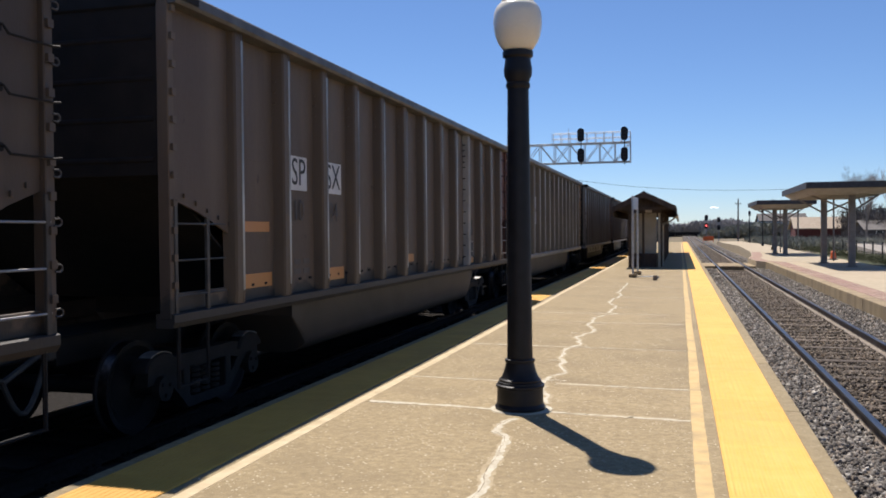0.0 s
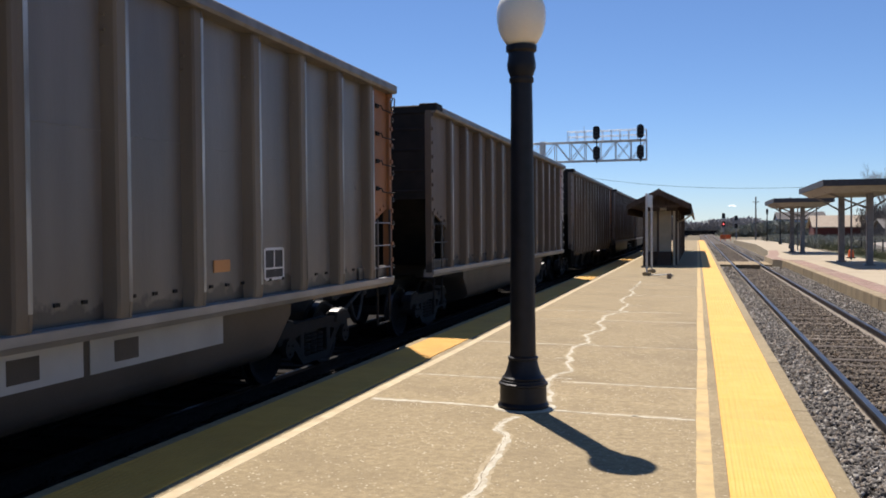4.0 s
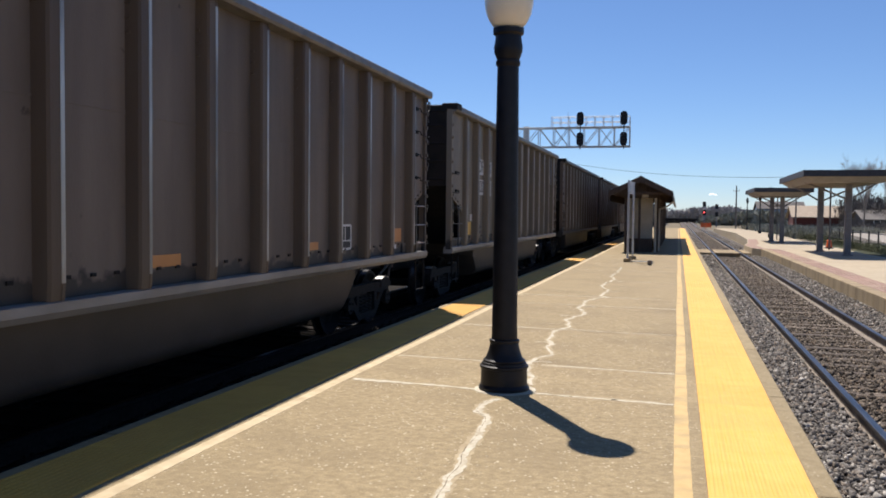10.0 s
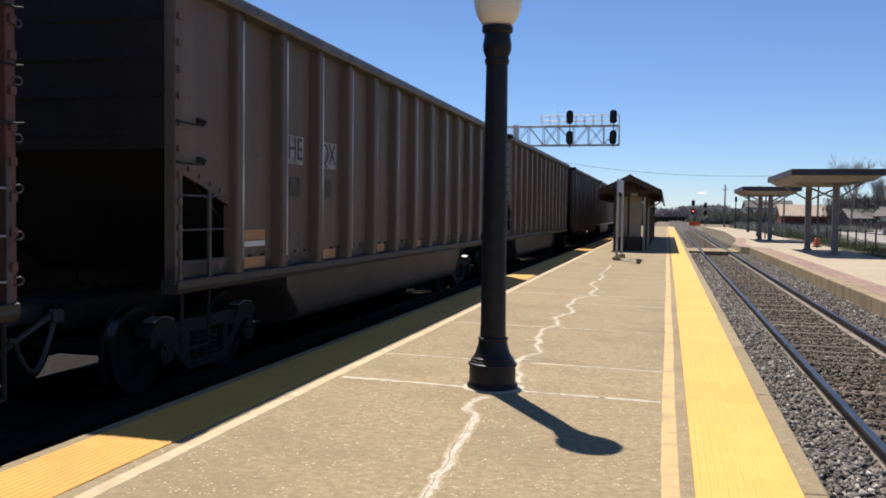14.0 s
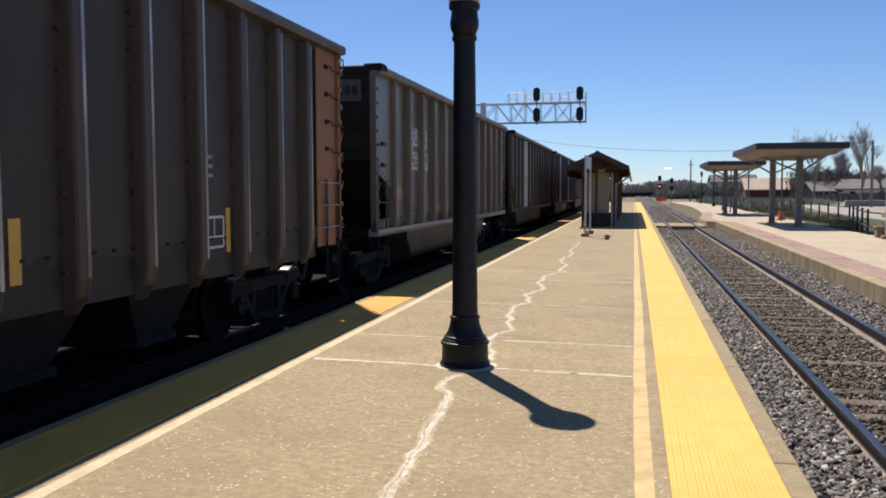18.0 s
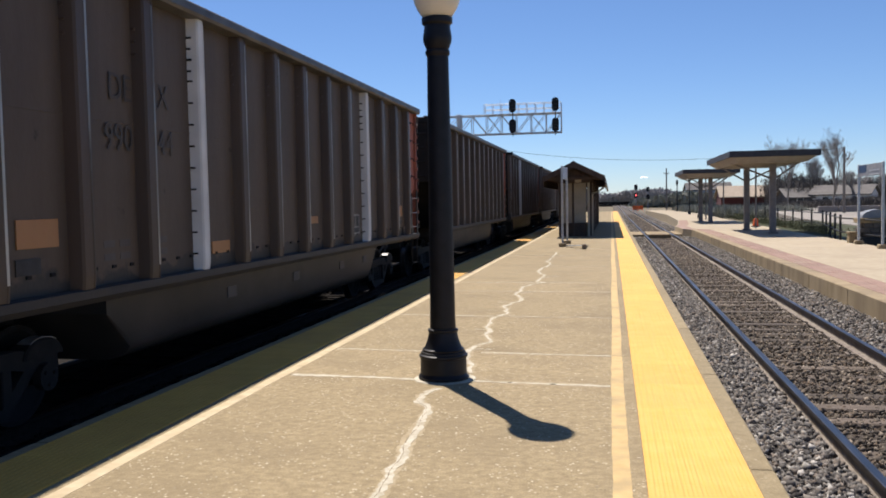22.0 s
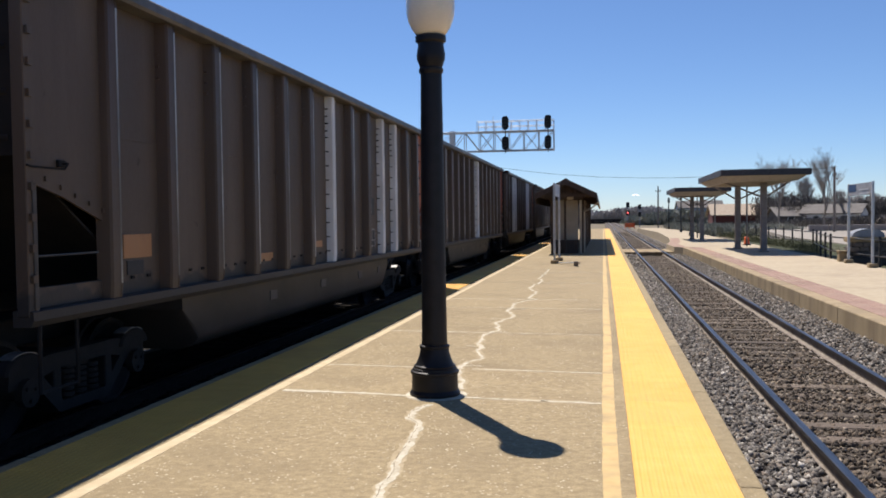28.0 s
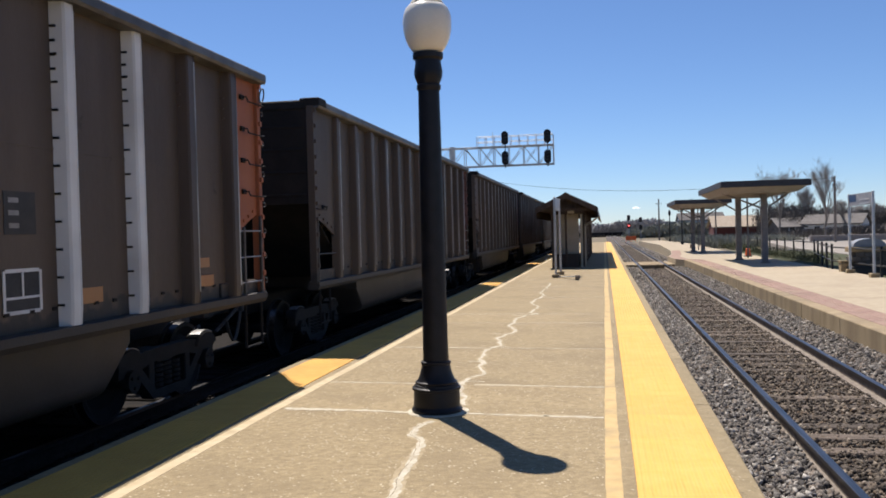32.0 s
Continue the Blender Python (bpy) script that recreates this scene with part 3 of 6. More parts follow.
track("left_track", LEFT, "railway track under the passing train", SHADEBED, SHADETIE)
# the verge is coloured dark as if in shade
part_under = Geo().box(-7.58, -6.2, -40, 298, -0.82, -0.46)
tagged(part("oily_verge", part_under, SHADEBED), "gravel verge beyond the train, darkened for shade", "gravel", kind="structure")
BROWNSTONE = paint("brown_ballast_stone", (0.10, 0.095, 0.09), (0.30, 0.28, 0.26), 14, 0.9, bump=0.4, fine=40)
stone_colours(STONE, (0.80, 0.79, 0.785))
stone_colours(BROWNSTONE, (0.60, 0.53, 0.45))
stones("ballast_by_platform", 2.47, 3.22, 1, 34, BED_Z + 0.05, 31000, 0.0205, "loose crushed grey ballast stones by the platform wall")
stones("ballast_between_rails", 3.36, 4.68, 1, 34, BED_Z - 0.037, 27000, 0.0185, "brown and grey ballast stones between the rails", material=BROWNSTONE)
stones("ballast_by_curb", 4.80, 5.58, 4, 45, BED_Z + 0.05, 24000, 0.0205, "pale ballast stones along the far curb", rise=0.09)
stones("ballast_by_platform", 2.47, 3.22, 1, -7, BED_Z + 0.05, 6000, 0.0205, "crushed grey ballast stones behind the start of the platform")
stones("ballast_between_rails", 3.36, 4.68, 1, -7, BED_Z - 0.037, 6500, 0.0185, "brown ballast stones between the nearer ties", material=BROWNSTONE)
stones("ballast_by_curb", 4.80, 5.58, 4, -7, BED_Z + 0.05, 7500, 0.0205, "pale ballast stones along the nearer curb", rise=0.09)
stones("ballast_far", 2.47, 3.2, 30, 120, BED_Z + 0.04, 5000, 0.034, "grey ballast stones along the distant track")
stones("ballast_far_between_rails", 3.36, 4.68, 30, 120, BED_Z - 0.045, 7000, 0.028, "brown ballast stones between the distant rails", material=BROWNSTONE)
stones("ballast_far_by_curb", 4.8, 5.55, 42, 120, BED_Z + 0.06, 4000, 0.036, "ballast stones along the distant track's far side")


# ---- the island platform ----
PX0, PX1, PY0, PY1 = -2.52, 2.45, -14.0, 121.0
SKEW = -0.075
JOINTS = [-13, -10.2, -7.4, -4.6, -1.8, 1.1, 3.9, 7.84, 9.33, 12.3, 15.7, 17.4, 21.7, 26.0, 29.6]
JOINTS += [32.5 + 3.05 * i for i in range(29)]


def tactile_mesh(x0, x1, length, domes):
    g = Geo().soft_box(x0, x1, 0.0006, length - 0.0006, -0.02, 0.006, 0.0012)
    n = 12
    for i in range(n):
        x = x0 + (x1 - x0) * (i + 0.5) / n
        if not domes:
            g.box(x - 0.015, x + 0.015, 0.004, length - 0.004, 0.005, 0.0088)
            continue
        for j in range(round(length / 0.0508)):
            y = 0.0508 * (j + 0.5)
            g.loft([[(x + u * (0.0175 - e), y + v * 0.0253, z) for u, v in ((-1, -0.6), (-0.6, -1), (0.6, -1), (1, -0.6), (1, 0.6), (0.6, 1), (-0.6, 1), (-1, 0.6))] for e, z in ((0.0, 0.005), (0.004, 0.0088))])
    return g.mesh("tactile_tile")


def platform():
    p = thing("platform", "island platform of tan aged concrete slabs", "platform", kind="structure")
    g = Geo()
    g.box(PX0 + 0.05, PX1 - 0.05, PY0, PY1, -0.9, -0.12)
    part("platform_core", g, EDGE, p)
    cuts = [PY0] + JOINTS + [PY1]
    for a, b in zip(cuts, cuts[1:]):
        # slab between two slightly skewed joints, short of the strips along both edges
        s = Geo()
        k = 0.0005
        q = [(-1.79, a + k), (1.69, a + k), (1.69, b - k), (-1.79, b - k)]
        q = [(x, y + SKEW * (x - 1.34) if PY0 < y - k and y + k < PY1 else y) for x, y in q]
        s.loft([[(x, y, z) for x, y in q] for z in (-0.14, -0.004)] + [[(x + (0.002 if x < 0 else -0.002), y + (0.002 if n < 2 else -0.002), 0.0) for n, (x, y) in enumerate(q)]])
        part("slab", s, CONCRETE, p)
    # concrete edges outside the tactile strips
    for x0, x1 in ((PX0, -2.40), (2.30, PX1)):
        edge = Geo().soft_box(x0 + 0.0, x1, 0.001, 2.899, -0.30, 0.0, 0.012).mesh("edge_block")
        for i in range(46):
            part("edge_block", edge, EDGE, p, at=(0, PY0 + 2.9 * i - 0.75, 0))
    for x0, x1, side in ((-2.40, -1.79, -1), (1.69, 2.30, 1)):
        fine, coarse = tactile_mesh(x0, x1, 0.9144, True), tactile_mesh(x0, x1, 0.9144, False)
        y = PY0
        while y < PY1 - 0.9:
            part("tactile_tile", fine if 2 < y < 22 else coarse, YELLOW if side > 0 else SHADEYELLOW, p, at=(0, y, 0))
            y += 0.9144


def ribbon(name, pts, width, seed, label, rough=0.35, step=0.05, material=None, category="crack", parent=None):
    """A band of sealant that wanders along a line, uneven in width, lying on the slabs."""
    r = random.Random(seed)
    left, right = [], []
    top = {"sealed_crack": 0.0026, "sealant_smear": 0.0009, "hairline": 0.0034}.get(name, 0.0018)
    wander = 0.0
    for (xa, ya), (xb, yb) in zip(pts, pts[1:]):
        d = math.hypot(xb - xa, yb - ya)
        nx, ny = -(yb - ya) / d, (xb - xa) / d
        n = max(2, int(d / step))
        for i in range(n):
            u = i / n
            wander = 0.5 * wander + r.gauss(0, width * rough * 0.3)
            j = wander
            w = width * 0.5 * (1 + rough * r.uniform(-1, 1))
            x, y = xa + (xb - xa) * u + nx * j, ya + (yb - ya) * u + ny * j
            left.append((x + nx * w, y + ny * w, top))
            right.append((x - nx * w, y - ny * w, top))
    x, y = pts[-1]
    left.append((x + nx * width * 0.5, y + ny * width * 0.5, top))
    right.append((x - nx * width * 0.5, y - ny * width * 0.5, top))
    n = len(left)
    g = Geo().add(left + right + [(x, y, -0.002) for x, y, z in left + right], [(i, i + 1, n + i + 1, n + i) for i in range(n - 1)] + [(i, 2 * n + i, 2 * n + i + 1, i + 1) for i in range(n - 1)] + [(n + i, n + i + 1, 3 * n + i + 1, 3 * n + i) for i in range(n - 1)])
    if parent:
        part(name, g, material, parent)
    else:
        tagged(part(name, g, material or SEALANT), label, category, kind="structure")


platform()
for x in (-1.642, 1.547):
    n = thing("painted_line", "faded orange safety line painted on the platform" if x > 0 else "worn cream line painted along the train's side of the platform", "line", kind="structure")
    for i in range(45):
        y = PY0 + 0.1 + 2.9 * i
        ribbon("line_piece", [(x + 0.006 * math.sin(i * 2.3), y), (x + 0.006 * math.sin(i * 2.3 + 1.1), y + 1.5), (x + 0.006 * math.sin(i * 2.3 + 2.3), y + 2.897)], 0.108, 100 + i, "", 0.04, 0.1, LINE if x > 0 else PALELINE, parent=n)
CRACK = [(0.24, 3.4), (0.21, 4.5), (0.15, 5.6), (0.122, 5.9), (0.099, 6.22), (0.086, 6.6), (0.055, 6.9), (-0.086, 7.07), (-0.088, 7.3), (-0.07, 7.47), (0.0, 7.6)]
CRACK2 = [(0.17, 8.3), (-0.07, 9.41), (0.01, 9.85), (0.085, 10.12), (0.075, 10.37), (-0.02, 10.7), (-0.026, 11.07), (-0.117, 11.35), (-0.146, 12.23), (0.035, 12.8), (-0.09, 12.96), (-0.036, 13.25), (-0.16, 13.57), (-0.045, 14.07), (0.05, 14.43), (-0.149, 15.32), (-0.16, 16.64), (-0.05, 17.14), (0.19, 17.47), (-0.03, 17.87), (0.073, 19.13), (-0.178, 20.25), (-0.159, 21.1), (-0.033, 22.46), (-0.202, 23.43), (-0.172, 25.57), (-0.185, 27.8)]


def jagged(pts, step, amp, seed):
    """The same line broken into short zigzag runs."""
    r = random.Random(seed)
    out = [pts[0]]
    side = 1
    for (xa, ya), (xb, yb) in zip(pts, pts[1:]):
        n = max(1, round(math.hypot(xb - xa, yb - ya) / step))
        for i in range(1, n + 1):
            u = (i + (r.uniform(-0.3, 0.3) if i < n else 0)) / n
            side = -side if r.random() < 0.8 else side
            k = amp * side * r.uniform(0.2, 1.0)
            out.append((xa + (xb - xa) * u + k, ya + (yb - ya) * u + 0.4 * k * r.uniform(-1, 1)))
    return out


CRACK = jagged(CRACK, 0.16, 0.014, 3)
CRACK2 = jagged(CRACK2, 0.22, 0.034, 4)
ribbon("sealant_smear", CRACK, 0.10, 5, "thin pale smear of sealant along the crack", 0.18, 0.03, SMEAR)
ribbon("sealant_smear", CRACK2[:60], 0.095, 6, "thin pale smear of sealant along the crack", 0.2, 0.05, SMEAR)
for y, x0, x1, w in ((7.84, 0.55, 1.42, 0.13), (7.84, -1.4, -0.4, 0.07), (9.33, 0.1, 0.6, 0.12), (9.33, -1.3, -0.3, 0.05), (12.3, -1.0, 0.0, 0.07), (15.7, 0.1, 1.3, 0.08), (17.4, -1.2, 0.6, 0.09)):
    ribbon("sealant_smear", [(x0 + (x1 - x0) * u, y + SKEW * (x0 + (x1 - x0) * u - 1.34)) for u in (0, 0.5, 1)], w, int(100 * x1 + y), "thin pale smear of sealant along a joint", 0.2, 0.04, SMEAR)
ribbon("sealed_crack", CRACK, 0.06, 3, "wandering crack in the slabs filled with white sealant", 0.32, 0.035)
for i, off in enumerate((-0.012,)):
    ribbon("hairline", [(x + off, y) for x, y in CRACK[i:]], 0.0035, 40 + i, "thin dark hairline in the sealed crack", 1.2, 0.03, PIT)
ribbon("sealed_crack", CRACK2, 0.046, 4, "zigzag crack in the slabs filled with white sealant", 0.55, 0.06)
for i, (a, b) in enumerate(((6, 0.24), (13, -0.2), (19, 0.22), (27, -0.26), (34, 0.3), (41, -0.25), (50, 0.3))):
    x, y = CRACK2[a]
    ribbon("side_crack", jagged([(x, y), (x + b * 0.5, y + 0.06), (x + b, y + 0.03)], 0.08, 0.012, i), 0.028, 60 + i, "short side crack filled with pale sealant", 0.5, 0.03)
for i, (y, x0, x1, w) in enumerate(((7.84, -1.55, -0.25, 0.055), (7.84, 0.16, 0.6, 0.035), (7.84, 0.56, 1.0, 0.026), (7.84, 0.95, 1.48, 0.05), (9.33, -1.58, 0.0, 0.024), (9.33, 0.1, 1.49, 0.03), (12.3, -1.58, -0.1, 0.035), (12.3, -0.1, 1.49, 0.022), (15.7, -0.1, 1.48, 0.035), (15.7, -1.58, -0.1, 0.022), (17.4, -1.58, 1.2, 0.035), (21.7, 0.0, 1.48, 0.03), (26.0, -1.58, 1.48, 0.03), (3.9, -1.55, 1.4, 0.03), *((y, -1.58, 1.48, 0.022) for y in JOINTS if 28 < y < 75))):
    w *= 1.25
    ribbon("sealed_joint", [(x0 + (x1 - x0) * u, y + SKEW * (x0 + (x1 - x0) * u - 1.34)) for u in (0, 0.3, 0.62, 1)], w, 20 + i, "slab joint filled with pale sealant", 0.5, 0.05)


# ---- the platform across the track ----
def far_platform():
    p = thing("far_platform", "long tan concrete platform across the open track", "platform", kind="structure")
    x0, x1 = 5.58, 9.75
    part("platform_core", Geo().box(x0 + 0.06, x1, -14, 46.5, -0.85, -0.10), CURB, p)
    curb = Geo().soft_box(x0, x0 + 0.30, 0.004, 3.04, -0.75, 0.0, 0.015).mesh("curb_block")
    for i in range(20):
        part("curb_block", curb, CURB, p, at=(0, -14 + 3.045 * i, 0))
    brick = Geo().soft_box(0.003, 0.297, 0.003, 0.097, -0.05, 0.0, 0.004).mesh("brick")
    row = Geo()
    for j in range(2):
        for i in range(10):
            row.soft_box(0.3 * j + 0.004, 0.3 * j + 0.296, 0.1 * i + 0.004, 0.1 * i + 0.096, -0.05, 0.0, 0.005)
    row = row.mesh("brick_row")
    for i in range(150):
        for j in range(2):
            part("brick", brick, BRICK, p, at=(x0 + 0.30 + 0.3 * j, 6.5 + 0.1 * i, 0))
    for i in range(15, 40):
        part("brick_row", row, BRICK, p, at=(x0 + 0.30, 6.5 + i, 0))
    for i in range(14):
        y = -14 + 4.32 * i
        slab = Geo().soft_box(x0 + 0.905, x1, y + 0.006, y + 4.314, -0.12, 0.0, 0.006)
        part("slab", slab, PALE, p)
    # beyond the crossing the paving swings in towards the track
    q = [(5.58, 46.55), (5.2, 47.5), (5.15, 52.5), (5.6, 56), (6.3, 66), (7.0, 90), (6.2, 124), (9.6, 124), (10.4, 90), (9.8, 66), (9.75, 46.55)]
    part("paving_beyond", Geo().prism(q, "z", -0.8, 0.0), PALE, p)
    q2 = [(5.6, 46.6), (5.24, 47.6), (5.2, 52.5), (5.65, 56), (6.35, 66), (6.95, 66), (6.25, 56), (5.8, 52.5), (5.8, 47.6), (6.2, 46.6)]
    part("brick_band", Geo().prism(q2, "z", -0.05, 0.004), BRICK, p)


far_platform()


def crossing():
    c = thing("track_crossing", "grey timber foot crossing over the open track", "crossing", kind="structure")
    for x0, x1 in ((2.47, 3.22), (3.40, 4.64), (4.82, 5.6)):
        n = round((x1 - x0) / 0.25)
        w = (x1 - x0) / n
        for i in range(n):
            part("plank", Geo().soft_box(x0 + w * i + 0.004, x0 + w * (i + 1) - 0.004, 47.8, 52.2, -0.52, RAIL_Z + 0.12 if 2.5 < x0 < 3 else RAIL_Z + 0.02, 0.01), CURB, c)


crossing()


# ---- lamp ----
def lamp_post(x, y):
    t = thing("lamp_post", "black cast-iron platform lamp with a white acorn globe", "lamp", (x, y, 0))
    part("base", Geo().lathe([(0.232, 0.0), (0.236, 0.03), (0.222, 0.05), (0.216, 0.06), (0.213, 0.205), (0.226, 0.212), (0.226, 0.232), (0.208, 0.242), (0.206, 0.258), (0.192, 0.266), (0.196, 0.282), (0.180, 0.292), (0.168, 0.31), (0.152, 0.35), (0.138, 0.40), (0.132, 0.44), (0.140, 0.448), (0.140, 0.466), (0.126, 0.474)], 40), BLACK, t, smooth=22)
    fl = Geo()
    rings = []
    for z, r in ((0.45, 0.121), (0.6, 0.117), (1.4, 0.112), (2.4, 0.104), (2.99, 0.098)):
        rings.append([(r * (1 - 0.035 * (i % 2)) * math.cos(2 * math.pi * i / 48), r * (1 - 0.035 * (i % 2)) * math.sin(2 * math.pi * i / 48), z) for i in range(48)])
    fl.loft(rings)
    part("shaft", fl, BLACK, t, smooth=60)
    part("capital", Geo().lathe([(0.098, 2.970), (0.112, 2.990), (0.112, 3.020), (0.102, 3.030), (0.112, 3.060), (0.128, 3.100), (0.132, 3.150), (0.120, 3.220), (0.118, 3.250), (0.140, 3.270), (0.142, 3.315), (0.12, 3.325)], 40), BLACK, t, smooth=35)
    part("globe", Geo().lathe([(0.118, 3.315), (0.150, 3.350), (0.182, 3.400), (0.207, 3.460), (0.221, 3.530), (0.225, 3.600), (0.218, 3.670), (0.198, 3.725), (0.165, 3.760), (0.13, 3.772)], 48), GLOBE, t, "white milk-glass acorn globe", smooth=50)
    part("finial", Geo().lathe([(0.135, 3.770), (0.150, 3.782), (0.140, 3.800), (0.085, 3.820), (0.06, 3.830), (0.075, 3.855), (0.05, 3.880), (0.025, 3.905), (0.008, 3.935)], 32), GLOBE, t, smooth=50)
    for a in range(4):
        part("anchor_bolt", Geo().rod((0.2 * math.cos(a * 1.57 + 0.7), 0.2 * math.sin(a * 1.57 + 0.7), 0.04), (0.205 * math.cos(a * 1.57 + 0.7), 0.205 * math.sin(a * 1.57 + 0.7), 0.075), 0.012, 6), BLACK, t)
    g = Geo().lathe([(0.29, 0.001), (0.285, 0.006), (0.22, 0.008)], 40, (0.0, 0.0, 0.0))
    k = part("grout_ring", g, SEALANT, None, at=(x + 0.01, y - 0.005, 0))
    tagged(k, "ring of white grout round the lamp's foot", "grout", kind="structure")


LX, LY = -0.045, 8.02
lamp_post(LX, LY)


# ---- shelter on the platform ----
def shelter():
    x0, x1, y0, y1 = -0.83, 0.60, 39.6, 65.6
    t = thing("shelter", "long narrow brown platform shelter with a shingled gable roof", "shelter", (0, 0, 0))
    ridge, eave = 3.32, 2.66
    cx = -0.11
    for s, name in ((-1, "roof_slope"), (1, "roof_slope")):
        xe = cx + s * 1.33
        part(name, Geo().prism([(cx, ridge - 0.10), (cx, ridge), (xe, eave), (xe, eave - 0.10)], "y", y0 - 0.9, y1 + 0.6), SHINGLE, t)
        part("fascia", Geo().prism([(xe, eave + 0.01), (xe + s * 0.04, eave - 0.02), (xe + s * 0.04, eave - 0.42), (xe, eave - 0.42)], "y", y0 - 0.9, y1 + 0.6), TIMBER, t)
    part("barge_board", Geo().prism([(cx, ridge + 0.02), (cx + 1.36, eave + 0.02), (cx + 1.36, eave - 0.22), (cx, ridge - 0.24), (cx - 1.36, eave - 0.22), (cx - 1.36, eave + 0.02)], "y", y0 - 0.96, y0 - 0.9), TIMBER, t)
    part("ridge_cap", Geo().prism([(cx - 0.12, ridge - 0.03), (cx, ridge + 0.04), (cx + 0.12, ridge - 0.03)], "y", y0 - 0.95, y1 + 0.6), SHINGLE, t)
    part("gable_infill", Geo().prism([(cx - 1.0, eave - 0.05), (cx + 1.0, eave - 0.05), (cx, ridge - 0.14)], "y", y0 - 0.25, y0 - 0.15), TIMBER, t)
    for i in range(17):
        y = y0 - 0.6 + i * 1.6
        part("rafter", Geo().prism([(cx - 1.25, eave - 0.12), (cx + 1.25, eave - 0.12), (cx + 1.25, eave - 0.02), (cx - 1.25, eave - 0.02)], "y", y, y + 0.08), TIMBER, t)
    part("beam", Geo().soft_box(x0 - 0.05, x1 + 0.05, y0 - 0.06, y0 + 0.08, 2.40, 2.62), TIMBER, t)
    part("lamp_box", Geo().soft_box(-0.08, 0.2, y0 - 0.24, y0 - 0.08, 2.42, 2.55), TANWALL, t)
    part("bench_box", Geo().soft_box(x0 + 0.2, x1 - 0.22, y0 + 0.1, y0 + 0.6, 0.0, 0.60), TIMBER, t)
    for a, b in ((x0 + 0.10, x0 + 0.62), (x0 + 0.66, x1 - 0.22)):
        part("panel", Geo().soft_box(a, b, y0 + 0.62, y0 + 0.68, 0.05, 2.42, 0.006), TANWALL, t)
    for x in (x0, x0 + 0.6, x1 - 0.14):
        part("post", Geo().soft_box(x, x + 0.10, y0, y0 + 0.12, 0.0, 2.5), TIMBER if x != x1 - 0.14 else TANWALL, t)
    for i in range(13):
        y = y0 + 0.7 + 1.95 * i
        part("side_panel", Geo().soft_box(x1 - 0.06, x1, y + 0.06, y + 1.9, 0.1, 2.45, 0.006), TANWALL if i % 3 else TIMBER, t)
        part("side_post", Geo().soft_box(x1 - 0.09, x1 + 0.03, y - 0.05, y + 0.05, 0.0, 2.6), TIMBER, t)
        part("side_panel", Geo().soft_box(x0, x0 + 0.06, y + 0.06, y + 1.9, 0.1, 2.45, 0.006), TIMBER, t)
    part("gutter", Geo().path([(cx + 1.40, y0 - 0.4, eave - 0.38), (cx + 1.40, y1, eave - 0.40)], 0.05), TANWALL, t)
    part("downpipe", Geo().path([(cx + 1.40, y0 - 0.2, eave - 0.4), (cx + 1.1, y0 + 0.3, eave - 0.62), (x1 + 0.06, y0 + 0.7, eave - 0.75), (x1 + 0.06, y0 + 0.7, 0.05)], 0.04), TANWALL, t)


shelter()


def sign_frame(x, y, z=0.0, turn=0, gap=0.62, height=2.75, name="platform_sign", label="", blue=True):
    t = thing(name, label, "sign", pose(x, y, z, 0, 0, turn))
    for s in (-gap / 2, gap / 2):
        p = part("post", Geo().soft_box(s - 0.035, s + 0.035, -0.035, 0.035, 0.1, height, 0.006), GALV, t)
        part("post_foot", Geo().soft_box(s - 0.13, s + 0.13, -0.13, 0.13, 0.0, 0.13, 0.02), CURB, p)
    part("panel", Geo().soft_box(-gap / 2 + 0.035, gap / 2 - 0.035, -0.015, 0.015, height - (0.40 if blue else 0.46), height - 0.02, 0.004), GREY if blue else GALV, t)
    part("panel_face", Geo().soft_box(-gap / 2 + 0.05, gap * (-0.16 if blue else 0.42), -0.024, -0.0155, height - (0.28 if blue else 0.42), height - 0.05, 0.003), BLUE if blue else GALV, t)
    for i in range(2):
        part("text_bar", Geo().box(gap * -0.02 if blue else -gap * 0.3, gap * 0.38, -0.027, -0.0245, height - 0.25 - 0.12 * i, height - 0.21 - 0.12 * i), GALV, t)
    return t


sign_frame(-0.16, 32.0, 0, 88, 2.0, 2.86, label="pair of thin grey steel sign posts seen edge-on", blue=False)
sign_frame(9.52, 29.55, 0, -90, 2.6, 2.62, "station_sign", "grey and blue station sign on two galvanised posts")
t = thing("fallen_stub", "short steel stub with a bent bar on the slabs", "stub", (0.61, 29.3, 0))
part("block", Geo().soft_box(-0.07, 0.07, -0.08, 0.08, 0.0, 0.17, 0.02), RAIL, t)
part("bar", Geo().rod((-0.05, 0.0, 0.12), (-0.72, 1.6, 0.03), 0.018), GALV, t)


